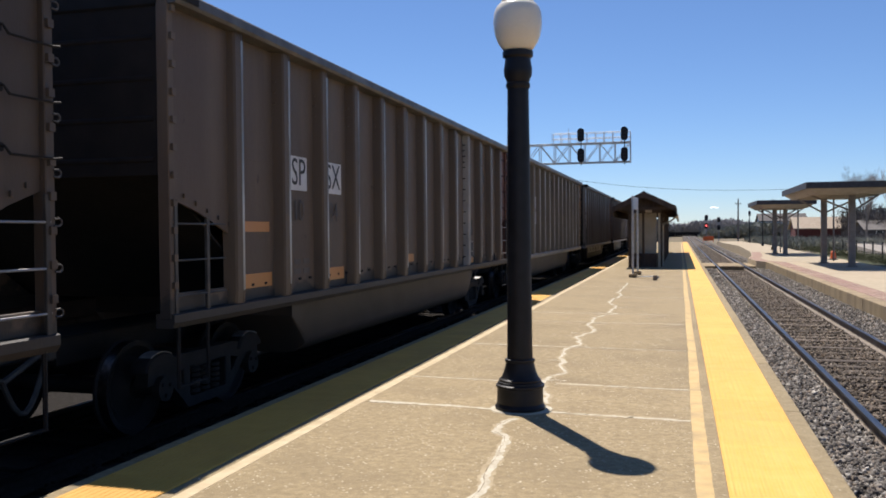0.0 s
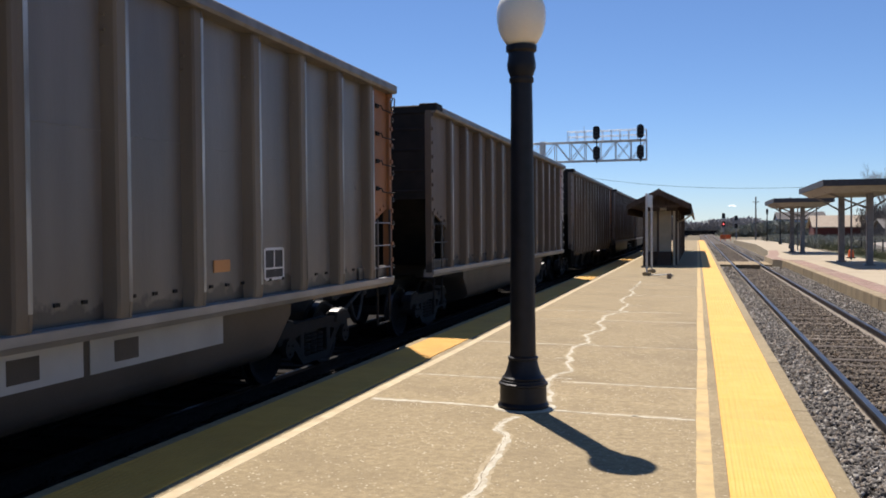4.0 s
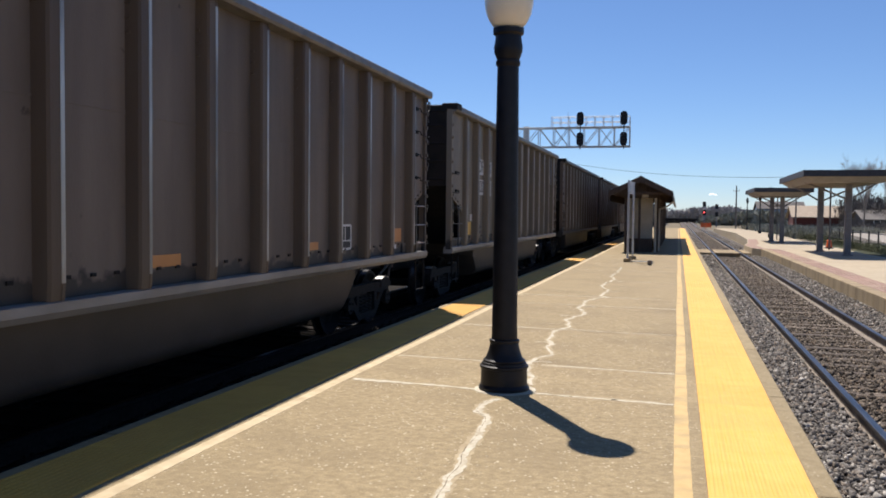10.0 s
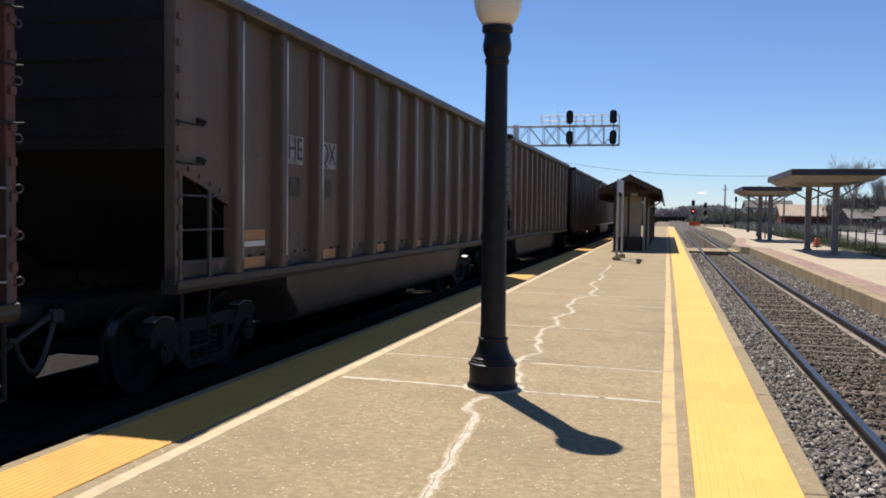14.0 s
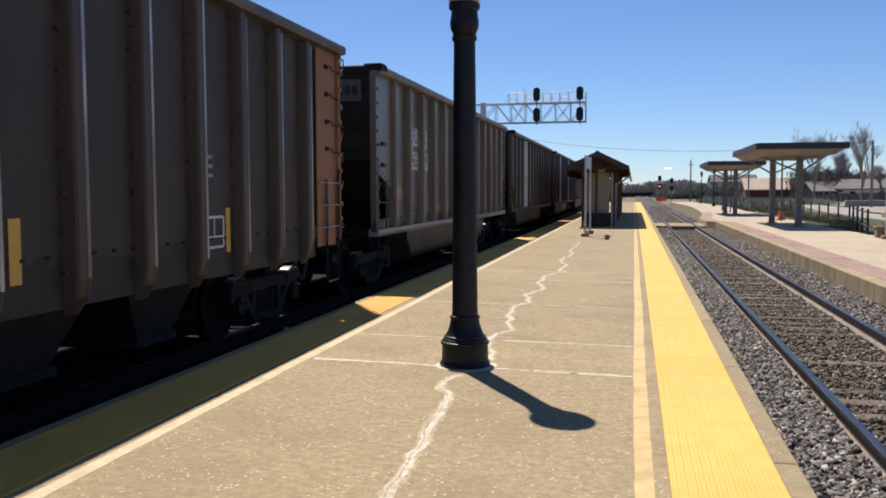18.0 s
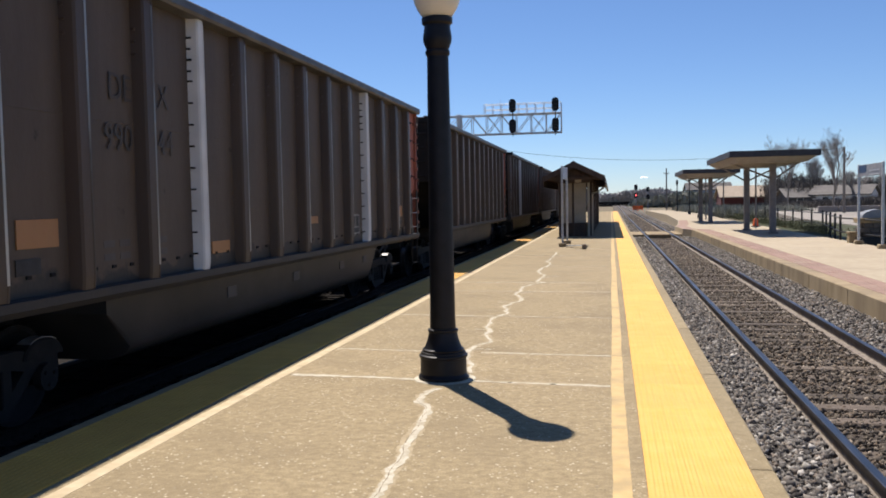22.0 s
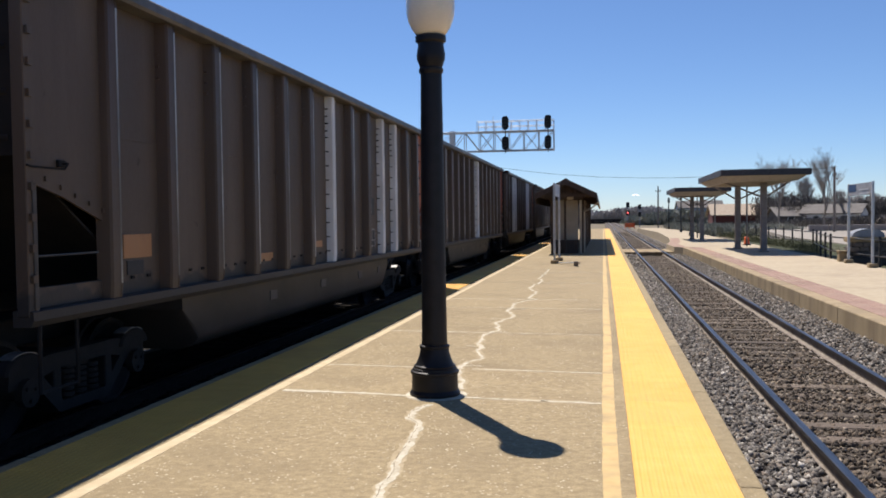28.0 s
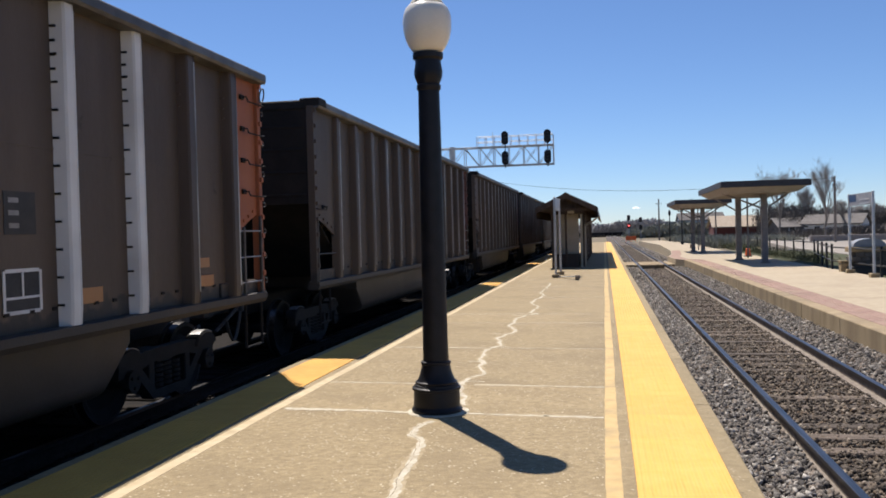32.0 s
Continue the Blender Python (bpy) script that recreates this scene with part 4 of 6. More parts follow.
# ---- canopies across the track ----
def canopy(px, py, zt, turn, hw, hl, gap, name_label, off=0.0):
    t = thing("canopy", name_label, "canopy", (px, py, 0), "canopies")
    lean = math.tan(radians(turn))
    part("roof_deck", Geo().loft([[(-hw, -hl, z), (hw, -hl, z), (hw, hl, z), (-hw, hl, z)] for z in (zt - 0.06, zt)]), ROOF, t)
    for a in (((-hw, -hl), (hw, -hl)), ((hw, -hl), (hw, hl)), ((hw, hl), (-hw, hl)), ((-hw, hl), (-hw, -hl))):
        (xa, ya), (xb, yb) = a
        d = Vector((xb - xa, yb - ya, 0)).normalized()
        o = Vector((d.y, -d.x, 0)) * 0.04
        k = 0.24
        g = Geo().loft([[(xa, ya, zt - k), (xb, yb, zt - k), (xb, yb, zt + 0.02), (xa, ya, zt + 0.02)], [(xa + o.x, ya + o.y, zt - k), (xb + o.x, yb + o.y, zt - k), (xb + o.x, yb + o.y, zt + 0.02), (xa + o.x, ya + o.y, zt + 0.02)]])
        part("fascia", g, ROOF, t, "dark metal roof edge")
    tray = [[(a * (hw - i), b * (hl - i), zt - z) for a, b in ((-1, -1), (1, -1), (1, 1), (-1, 1))] for i, z in ((0.05, 0.22), (0.40, 0.46))]
    part("soffit", Geo().loft(tray), SOFFIT, t)
    for i in range(1, 6):
        y = -hl + 0.4 + (2 * hl - 0.8) * i / 6
        part("soffit_batten", Geo().soft_box(-hw + 0.42, hw - 0.42, y - 0.03, y + 0.03, zt - 0.485, zt - 0.461, 0.004), SOFFIT, t)
    for y in (-gap, gap):
        cx = -y * lean + off
        p = part("column", Geo().soft_box(cx - 0.13, cx + 0.13, y - 0.13, y + 0.13, 0.0, zt - 0.45, 0.02), COLUMN, t)
        part("column_base", Geo().soft_box(cx - 0.2, cx + 0.2, y - 0.2, y + 0.2, 0.0, 0.06, 0.01), COLUMN, p)
        for s in (-1, 1):
            part("brace", Geo().rod((cx + s * 0.1, y, zt - 1.1), (s * (hw - 0.3), y, zt - 0.38), 0.04), COLUMN, t)
    part("downpipe", Geo().rod((0.17 + off, gap - 0.15, 0.1), (0.17 + off, gap - 0.15, zt - 0.5), 0.04), COLUMN, t)


canopy(8.18, 42.53, 3.53, 6.2, 1.76, 4.4, 2.15, "flat-roofed passenger canopy on grey steel columns", 0.07)
canopy(7.71, 60.6, 3.40, 6.2, 1.68, 3.7, 1.5, "smaller flat-roofed canopy on grey steel columns")


# ---- signal bridge ----
def signal_bridge():
    y, zb, zt = 90.0, 8.65, 10.62
    x0, x1 = -22.0, -3.45
    t = thing("signal_bridge", "galvanised cantilever signal bridge with four black signal heads", "signal bridge", (0, 0, 0))
    for yy in (y, y + 1.3):
        for z in (zb, zt):
            part("chord", Geo().soft_box(x0, x1, yy - 0.06, yy + 0.06, z - 0.06, z + 0.06, 0.01), GALV, t)
        n = 12
        w = (x1 - x0) / n
        for i in range(n + 1):
            part("upright", Geo().rod((x0 + w * i, yy, zb), (x0 + w * i, yy, zt), 0.045, 6), GALV, t)
            if i < n:
                a, b = (zb, zt) if i % 2 else (zt, zb)
                part("diagonal", Geo().rod((x0 + w * i, yy, a), (x0 + w * (i + 1), yy, b), 0.04, 6), GALV, t)
                if i % 3 == 1:
                    part("diagonal", Geo().rod((x0 + w * i, yy, b), (x0 + w * (i + 1), yy, a), 0.03, 6), GALV, t)
    for i in range(13):
        x = x0 + (x1 - x0) / 12 * i
        part("cross_tie", Geo().rod((x, y, zb), (x, y + 1.3, zb), 0.04, 6), GALV, t)
    part("walkway", Geo().box(-11.4, x1, y + 0.1, y + 1.2, zt + 0.03, zt + 0.08), GALV, t)
    for z in (0.55, 1.1):
        part("handrail", Geo().rod((-11.4, y + 0.1, zt + z), (x1, y + 0.1, zt + z), 0.034, 6), GALV, t)
        part("handrail", Geo().rod((-11.4, y + 1.2, zt + z), (x1, y + 1.2, zt + z), 0.034, 6), GALV, t)
    for i in range(10):
        x = -11.4 + (x1 + 11.4) / 9 * i
        part("baluster", Geo().rod((x, y + 0.1, zt), (x, y + 0.1, zt + 1.1), 0.032, 6), GALV, t)
        part("baluster", Geo().rod((x, y + 1.2, zt), (x, y + 1.2, zt + 1.1), 0.032, 6), GALV, t)
    part("antenna", Geo().rod((-9.75, y + 0.5, zt), (-9.75, y + 0.5, zt + 1.6), 0.025, 6), GALV, t)
    part("mast", Geo().rod((-14.1, y + 0.65, -0.8), (-14.1, y + 0.65, zt + 0.2), 0.32, 16), GALV, t)
    for x in (-8.38, -4.0):
        for z in (9.36, 11.44):
            h = Geo()
            out = [(0.36 * math.cos(a), 0.34 * math.sin(a) + (0.36 if math.sin(a) > 0 else -0.36)) for a in [2 * math.pi * i / 20 + 0.01 for i in range(20)]]
            h.prism([(x + p, z + q) for p, q in out], "y", y - 0.45, y - 0.40)
            k = part("signal_head", h, BLACK, t, "black oval signal head with hooded lamps")
            for d in (-0.34, 0.0, 0.34):
                part("hood", Geo().prism([(x + 0.15 * math.cos(a), z + d + 0.15 * math.sin(a)) for a in [math.pi * i / 8 for i in range(9)]], "y", y - 0.72, y - 0.45), BLACK, k)
            part("bracket", Geo().rod((x, y - 0.38, z - 0.7), (x, y - 0.05, z - 0.75), 0.05, 6), BLACK, t)
            part("back_box", Geo().soft_box(x - 0.14, x + 0.14, y - 0.40, y - 0.2, z - 0.5, z + 0.5), BLACK, t)
        part("signal_post", Geo().rod((x, y - 0.2, zb - 0.3), (x, y - 0.2, 11.4), 0.05, 8), BLACK, t)


signal_bridge()
# ---- the coal train ----
CAR_X, PITCH, BODY, SPEED, START = -4.555, 17.246, 15.34, 11.135, 6.007
HALF, SHEET = 1.655, 1.53
Z0, Z1 = 1.22, 4.115
NEAR_BAY, FAR_BAY = 1.22, 0.88
RIBS = 13
HOPPER_RIBS = [1.3 - BODY, 2.05 - BODY, 2.8 - BODY] + [3.8 - BODY + 1.02 * i for i in range(11)]
WHEEL_R = 0.457
MESHES = {}


def shared(key, make, smooth=None):
    if key not in MESHES:
        m = MESHES[key] = make().mesh(key, smooth)
        if key == "white_rib":
            m.materials.append(WHITERIB)
            m.materials.append(UNDER)
            for f in m.polygons:
                if f.center.y < -0.055 and max(m.vertices[v].co.z for v in f.vertices) - min(m.vertices[v].co.z for v in f.vertices) < 0.04 and Z0 + 0.15 < f.center.z < Z1 - 0.15:
                    f.material_index = 1
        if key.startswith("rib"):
            # the far corner of a post: rubbed metal, paled to hold the sky's glint
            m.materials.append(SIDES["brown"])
            m.materials.append(WORNGLINT)
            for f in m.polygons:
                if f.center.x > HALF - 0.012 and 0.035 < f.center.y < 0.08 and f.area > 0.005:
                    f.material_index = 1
        if key == "wheelset":
            # treads polished by the rail
            m.materials.append(UNDER)
            m.materials.append(RAILTOP)
            for f in m.polygons:
                if math.hypot(f.center.y, f.center.z) > 0.44 and 0.69 < abs(f.center.x) < 0.785:
                    f.material_index = 1
        if key.startswith("side_sheet"):
            # dark rivet heads
            m.materials.append(SIDES["brown"])
            m.materials.append(UNDER)
            for f in m.polygons:
                if f.area < 0.004:
                    f.material_index = 1
    return MESHES[key]


def rib_y(i):
    return -BODY + NEAR_BAY + (BODY - NEAR_BAY - FAR_BAY) * i / (RIBS - 1)


def rib_geo(foot, rivets, glint=0.010):
    """A hat-shaped side post, tapering at its foot; y 0 is its middle."""
    g = Geo()
    rings = []
    low = ((foot, SHEET + 0.012, 0.07), (foot + 0.14, HALF - 0.03, 0.085), (foot + 0.3, HALF, 0.09)) if rivets else ((foot - 0.03, HALF - 0.01, 0.088), (foot + 0.1, HALF, 0.09))
    for z, o, w in (*low, (Z1 - 0.2, HALF, 0.09), (Z1 - 0.1, HALF - 0.01, 0.09)):
        rings.append([(SHEET - 0.01, -w - 0.035, z), (o - 0.02, -w, z), (o, -w + 0.02, z), (o, w - 0.030 - glint, z), (o + 0.007, w - 0.024 - glint, z), (o + 0.007, w - 0.024, z), (o - 0.003, w - 0.016, z), (o - 0.003, w - 0.004, z), (o - 0.03, w, z), (SHEET - 0.01, w + 0.035, z)])
    g.loft(rings)
    for z in (3.42, 3.54, 3.66):
        g.box(SHEET, SHEET + 0.045, -0.126, -0.110, z - 0.011, z + 0.011)
    if rivets:
        for i in range(9):
            z = foot + 0.35 + i * (Z1 - foot - 0.6) / 8
            g.box(SHEET, SHEET + 0.045, -0.15, -0.12, z - 0.014, z + 0.014)
    return g


def serrated_rib():
    """A pressed post whose flange is notched from top to bottom."""
    g = rib_geo(Z0 + 0.06, False)
    for i in range(12):
        z = Z0 + 0.2 + i * 0.235
        g.box(HALF - 0.125, HALF - 0.07, -0.128, -0.100, z, z + 0.02)
    g.v = [(x, 0.8 * y, z) for x, y, z in g.v]
    return g


def side_sheet(low):
    g = Geo()
    y0, y1 = -BODY + NEAR_BAY, -FAR_BAY
    g.box(SHEET - 0.02, SHEET, y0, y1, Z0 if not low else 0.98, Z1 - 0.12)
    # a rolled seam along the sheet and a row of rivets above the sill
    g.box(SHEET, SHEET + 0.006, y0, y1, 2.74, 2.76)
    for i in range(44):
        y = y0 + (i + 0.5) * (y1 - y0) / 44
        g.box(SHEET, SHEET + 0.014, y - 0.03, y + 0.03, Z0 + 0.172, Z0 + 0.202)
    return g


def hopper_bay_sheet(flip):
    """A hopper's end bay: full height inside, cut off square below the grab irons at the corner."""
    inner, outer = (-FAR_BAY, 0.0) if not flip else (-BODY + NEAR_BAY, -BODY)
    m = outer + (0.12 if not flip else 0.42) * (1 if inner > outer else -1)
    o = [(inner, Z1 - 0.12), (outer, Z1 - 0.12), (outer, 2.12), (m, 2.12), (m, 1.12), (inner, 1.12)]
    g = Geo().prism(o, "x", SHEET + 0.02, SHEET + 0.045)
    for i in range(8):
        g.box(SHEET + 0.045, SHEET + 0.06, outer + (0.06 if flip else -0.06) - 0.015, outer + (0.06 if flip else -0.06) + 0.015, 2.25 + 0.23 * i, 2.28 + 0.23 * i)
    return g


def end_bay_sheet(flip):
    """The side's end bay: a sheet cut off above the ladder's opening, with a rolled edge."""
    y0, y1 = (-FAR_BAY, 0.0) if not flip else (-BODY, -BODY + NEAR_BAY)
    inner, outer = (y0, y1) if not flip else (y1, y0)
    o = [(inner, Z1 - 0.12), (outer, Z1 - 0.12), (outer, 2.30), (inner + 0.55 * (outer - inner), 2.16), (inner, 1.92)]
    g = Geo().prism([(y, z) for y, z in o], "x", SHEET + 0.02, SHEET + 0.045)
    for i in range(6):
        u = (i + 0.5) / 6
        y, z = inner + u * (outer - inner), 1.92 + u * 0.38 + 0.10
        g.box(SHEET + 0.045, SHEET + 0.065, y - 0.02, y + 0.02, z - 0.02, z + 0.02)
    return g


def ladder_upright(flip, d):
    """An upright in the opening under the end bay."""
    s = -1 if flip else 1
    e = -BODY if flip else 0.0
    return Geo().soft_box(HALF - 0.05, HALF - 0.018, e - s * d - 0.025, e - s * d + 0.025, Z0 - 0.05, 2.25 if d < 0.3 else 2.10, 0.005)


def ladder_rung(flip):
    s = -1 if flip else 1
    e = -BODY if flip else 0.0
    return Geo().rod((HALF - 0.03, e - s * 0.05, 0), (HALF - 0.03, e - s * 0.95, 0), 0.010, 6)


def grab_iron(flip):
    s = -1 if flip else 1
    e = -BODY if flip else 0.0
    y0, y1 = e - s * 0.06, e - s * 0.5
    g = Geo().path([(SHEET + 0.04, y1, 0), (HALF, y1, 0), (HALF, y1 + s * 0.05, -0.05), (HALF, y0 + s * 0.03, -0.05), (HALF + 0.005, y0 + s * 0.10, -0.04)], 0.010, 5)
    return g.soft_box(SHEET + 0.03, SHEET + 0.075, y1 - 0.05, y1 + 0.05, -0.03, 0.03, 0.005)


def corner_post(flip):
    """The notched angle post at the body's corner, with steps."""
    s = -1 if flip else 1
    e = -BODY if flip else 0.0
    g = Geo().soft_box(SHEET - 0.02, HALF - 0.03, e - s * 0.039 - 0.047, e - s * 0.039 + 0.047, Z0 - 0.02, Z1 - 0.05, 0.008)
    for i in range(11):
        z = Z0 + 0.25 + i * 0.245
        g.box(HALF - 0.04, HALF, e - s * 0.045 - 0.03, e - s * 0.045 + 0.03, z, z + 0.06)
    return g


def end_wall(flip):
    s = -1 if flip else 1
    e = -BODY if flip else 0.0
    g = Geo()
    g.box(-SHEET + 0.01, SHEET - 0.012, *sorted((e - s * 0.004, e - s * 0.03)), 2.48, Z1 - 0.1)
    return g


def end_wall_rib(flip, z):
    s = -1 if flip else 1
    e = -BODY if flip else 0.0
    g = Geo()
    g.loft([[(-SHEET + 0.02, e - s * 0.006, z - 0.03), (SHEET - 0.06, e - s * 0.006, z - 0.03), (SHEET - 0.06, e - s * 0.006, z + 0.03), (-SHEET + 0.02, e - s * 0.006, z + 0.03)], [(-SHEET + 0.02, e + s * 0.008, z - 0.012), (SHEET - 0.06, e + s * 0.008, z - 0.012), (SHEET - 0.06, e + s * 0.008, z + 0.012), (-SHEET + 0.02, e + s * 0.008, z + 0.012)]])
    return g


def slope_sheet(flip):
    s = -1 if flip else 1
    e = -BODY if flip else 0.0
    return Geo().prism([(e - s * 0.06, 2.50), (e - s * 0.03, 2.54), (e - s * 1.95, 1.28), (e - s * 1.95, 1.24)], "x", -SHEET + 0.02, SHEET - 0.04)


def tub():
    """The rounded belly between the trucks."""
    w = SHEET - 0.14
    out = [(-w, 1.22), (-w, 0.64)] + [(-w + 0.30 - 0.30 * math.cos(a), 0.64 - 0.20 * math.sin(a)) for a in (0.3, 0.6, 0.9, 1.2, 1.57)]
    out = out + [(-x, z) for x, z in reversed(out)]
    g = Geo()
    rings = []
    for y, k in ((-BODY + 2.95, 0.0), (-BODY + 3.35, 1.0), (-3.35, 1.0), (-2.95, 0.0)):
        rings.append([(x, y, z if k else max(z, 0.95)) for x, z in out])
    g.loft(rings)
    return g


def hopper_chute():
    """A sloped discharge chute under a hopper car."""
    g = Geo().loft([[(-1.35, -0.85, 1.2), (1.35, -0.85, 1.2), (1.35, 0.85, 1.2), (-1.35, 0.85, 1.2)], [(-1.15, -0.3, 0.42), (1.15, -0.3, 0.42), (1.15, 0.3, 0.42), (-1.15, 0.3, 0.42)]])
    return g.soft_box(-1.2, 1.2, -0.38, 0.38, 0.34, 0.44, 0.02)


def chord(side):
    if side == "side":
        o = [(SHEET - 0.08, Z1 - 0.13), (HALF + 0.05, Z1 - 0.13), (HALF + 0.07, Z1 - 0.10), (HALF + 0.07, Z1 - 0.02), (HALF + 0.05, Z1), (SHEET - 0.05, Z1), (SHEET - 0.08, Z1 - 0.03)]
        return Geo().prism(o, "y", -BODY, 0.0)
    return Geo().soft_box(-SHEET, SHEET, -0.12, 0.02, Z1 - 0.15, Z1, 0.02)


def sill():
    o = [(SHEET - 0.06, Z0 - 0.10), (HALF - 0.03, Z0 - 0.10), (HALF, Z0 - 0.05), (HALF, Z0 + 0.02), (HALF - 0.02, Z0 + 0.03), (SHEET - 0.06, Z0 + 0.03)]
    return Geo().prism(o, "y", -BODY + 0.0, 0.0)


def side_frame():
    """Cast truck side frame with its window and spring nest."""
    g = Geo()
    x0, x1 = 0.93, 1.07
    a = 0.89
    top = [(-a - 0.22, 0.50), (-a - 0.20, 0.66), (-0.55, 0.74), (0.55, 0.74), (a + 0.20, 0.66), (a + 0.22, 0.50), (a - 0.12, 0.52), (0.42, 0.60), (-0.42, 0.60), (-a + 0.12, 0.52)]
    g.prism(top, "x", x0, x1)
    low = [(-a + 0.12, 0.52), (-0.40, 0.18), (0.40, 0.18), (a - 0.12, 0.52), (a - 0.25, 0.56), (0.34, 0.28), (-0.34, 0.28), (-a + 0.25, 0.56)]
    g.prism(low, "x", x0, x1)
    for s in (-1, 1):
        g.soft_box(x0, x1, s * 0.42 - 0.06, s * 0.42 + 0.06, 0.26, 0.64, 0.01)
    for y in (-0.2, 0.0, 0.2):
        for i in range(5):
            g.rod((1.0, y, 0.30 + i * 0.055), (1.0, y, 0.335 + i * 0.055), 0.075, 10)
    return g


def wheelset():
    g = Geo()
    for s in (-1, 1):
        prof = [(0.10, 0.60), (0.16, 0.655), (0.30, 0.66), (0.38, 0.645), (0.40, 0.65), (0.475, 0.652), (0.482, 0.68), (WHEEL_R + 0.004, 0.695), (WHEEL_R, 0.79), (0.41, 0.79), (0.39, 0.765), (0.30, 0.715), (0.17, 0.74), (0.12, 0.80), (0.085, 0.80)]
        n = 28
        g.loft([[(s * x, r * math.cos(2 * math.pi * i / n), r * math.sin(2 * math.pi * i / n)) for i in range(n)] for r, x in prof])
        g.rod((s * 0.8, 0, 0), (s * 1.04, 0, 0), 0.08, 12)
    g.rod((-0.62, 0, 0), (0.62, 0, 0), 0.085, 12)
    return g


def bearing_cap():
    g = Geo().rod((1.05, 0, 0), (1.13, 0, 0), 0.125, 16)
    for i in range(3):
        a = 2 * math.pi * i / 3 + 0.4
        g.rod((1.12, 0.07 * math.cos(a), 0.07 * math.sin(a)), (1.15, 0.07 * math.cos(a), 0.07 * math.sin(a)), 0.02, 6)
    return g


def coupler(flip):
    e = -BODY if flip else 0.0
    g = Geo()
    d = -1 if flip else 1
    g.soft_box(-0.09, 0.09, *sorted((e - d * 0.6, e + d * 0.62)), 0.78, 0.96, 0.02)
    g.soft_box(-0.17, 0.13, *sorted((e + d * 0.55, e + d * 0.82)), 0.74, 1.02, 0.04)
    g.rod((0.32, e + d * 0.02, 0.9), (0.22, e + d * 0.72, 0.55), 0.03, 6)
    return g


def end_sill_plate(flip):
    """The plate that closes the foot of the ladder's opening."""
    s = -1 if flip else 1
    e = -BODY if flip else 0.0
    return Geo().soft_box(SHEET - 0.02, SHEET + 0.03, *sorted((e - s * 0.02, e - s * 1.18)), Z0 + 0.03, Z0 + 0.20, 0.006)


def air_hose(flip):
    """The brake hose that hangs in a loop beside the coupler."""
    s = -1 if flip else 1
    e = -BODY if flip else 0.0
    pts = [(0.34, e + s * (0.04 + 0.62 * u), 0.86 - 0.42 * math.sin(math.pi * min(u * 1.1, 1)) - 0.14 * u) for u in [i / 9 for i in range(10)]]
    g = Geo().path(pts, 0.026, 7)
    return g.soft_box(0.29, 0.39, *sorted((e - s * 0.05, e + s * 0.09)), 0.80, 0.94, 0.02)


def grab_loop():
    """A ring of bar at the top corner, standing off the far end."""
    ring = [(HALF - 0.01 + 0.015 * math.sin(a), 0.03 + 0.07 * math.cos(a), Z1 - 0.27 + 0.09 * math.sin(a)) for a in [2 * math.pi * i / 14 for i in range(15)]]
    return Geo().path(ring, 0.011, 5)


def pedestal():
    """The domed end of the side frame over the axle's bearing."""
    out = [(0.27 * math.cos(a), 0.64 + 0.17 * math.sin(a)) for a in [math.pi * i / 10 for i in range(11)]]
    return Geo().loft([[(0.91, y * 0.95, 0.64 + (z - 0.64) * 0.9) for y, z in out], [(0.93, y, z) for y, z in out], [(1.08, y, z) for y, z in out], [(1.10, y * 0.93, 0.64 + (z - 0.64) * 0.88) for y, z in out]])


def wear_cap():
    """A pale strip along the top of the pedestal, standing in for sun glint."""
    arc = [radians(50 + 8 * i) for i in range(11)]
    rings = [[(x, 0.27 * k * math.cos(a), 0.64 + 0.17 * k * math.sin(a)) for k in (1.0, 1.04) for a in (arc if k == 1.0 else arc[::-1])] for x in (0.95, 1.085)]
    return Geo().loft(rings)


def stirrup(flip):
    s = -1 if flip else 1
    e = -BODY if flip else 0.0
    return Geo().path([(HALF - 0.04, e - s * 0.12, Z0), (HALF - 0.04, e - s * 0.12, 0.58), (HALF - 0.04, e - s * 0.62, 0.58), (HALF - 0.04, e - s * 0.62, Z0)], 0.02, 6)


def sgn(v):
    return math.copysign(1.0, v)


def rung_hook():
    """The bent end of a rung, looped round the far corner."""
    return Geo().path([(HALF - 0.01, -0.03, 0.022), (HALF - 0.01, 0.022, 0.026), (HALF - 0.01, 0.042, 0.012), (HALF - 0.01, 0.042, -0.015), (HALF - 0.01, 0.022, -0.03), (HALF - 0.01, -0.03, -0.026)], 0.008, 5)


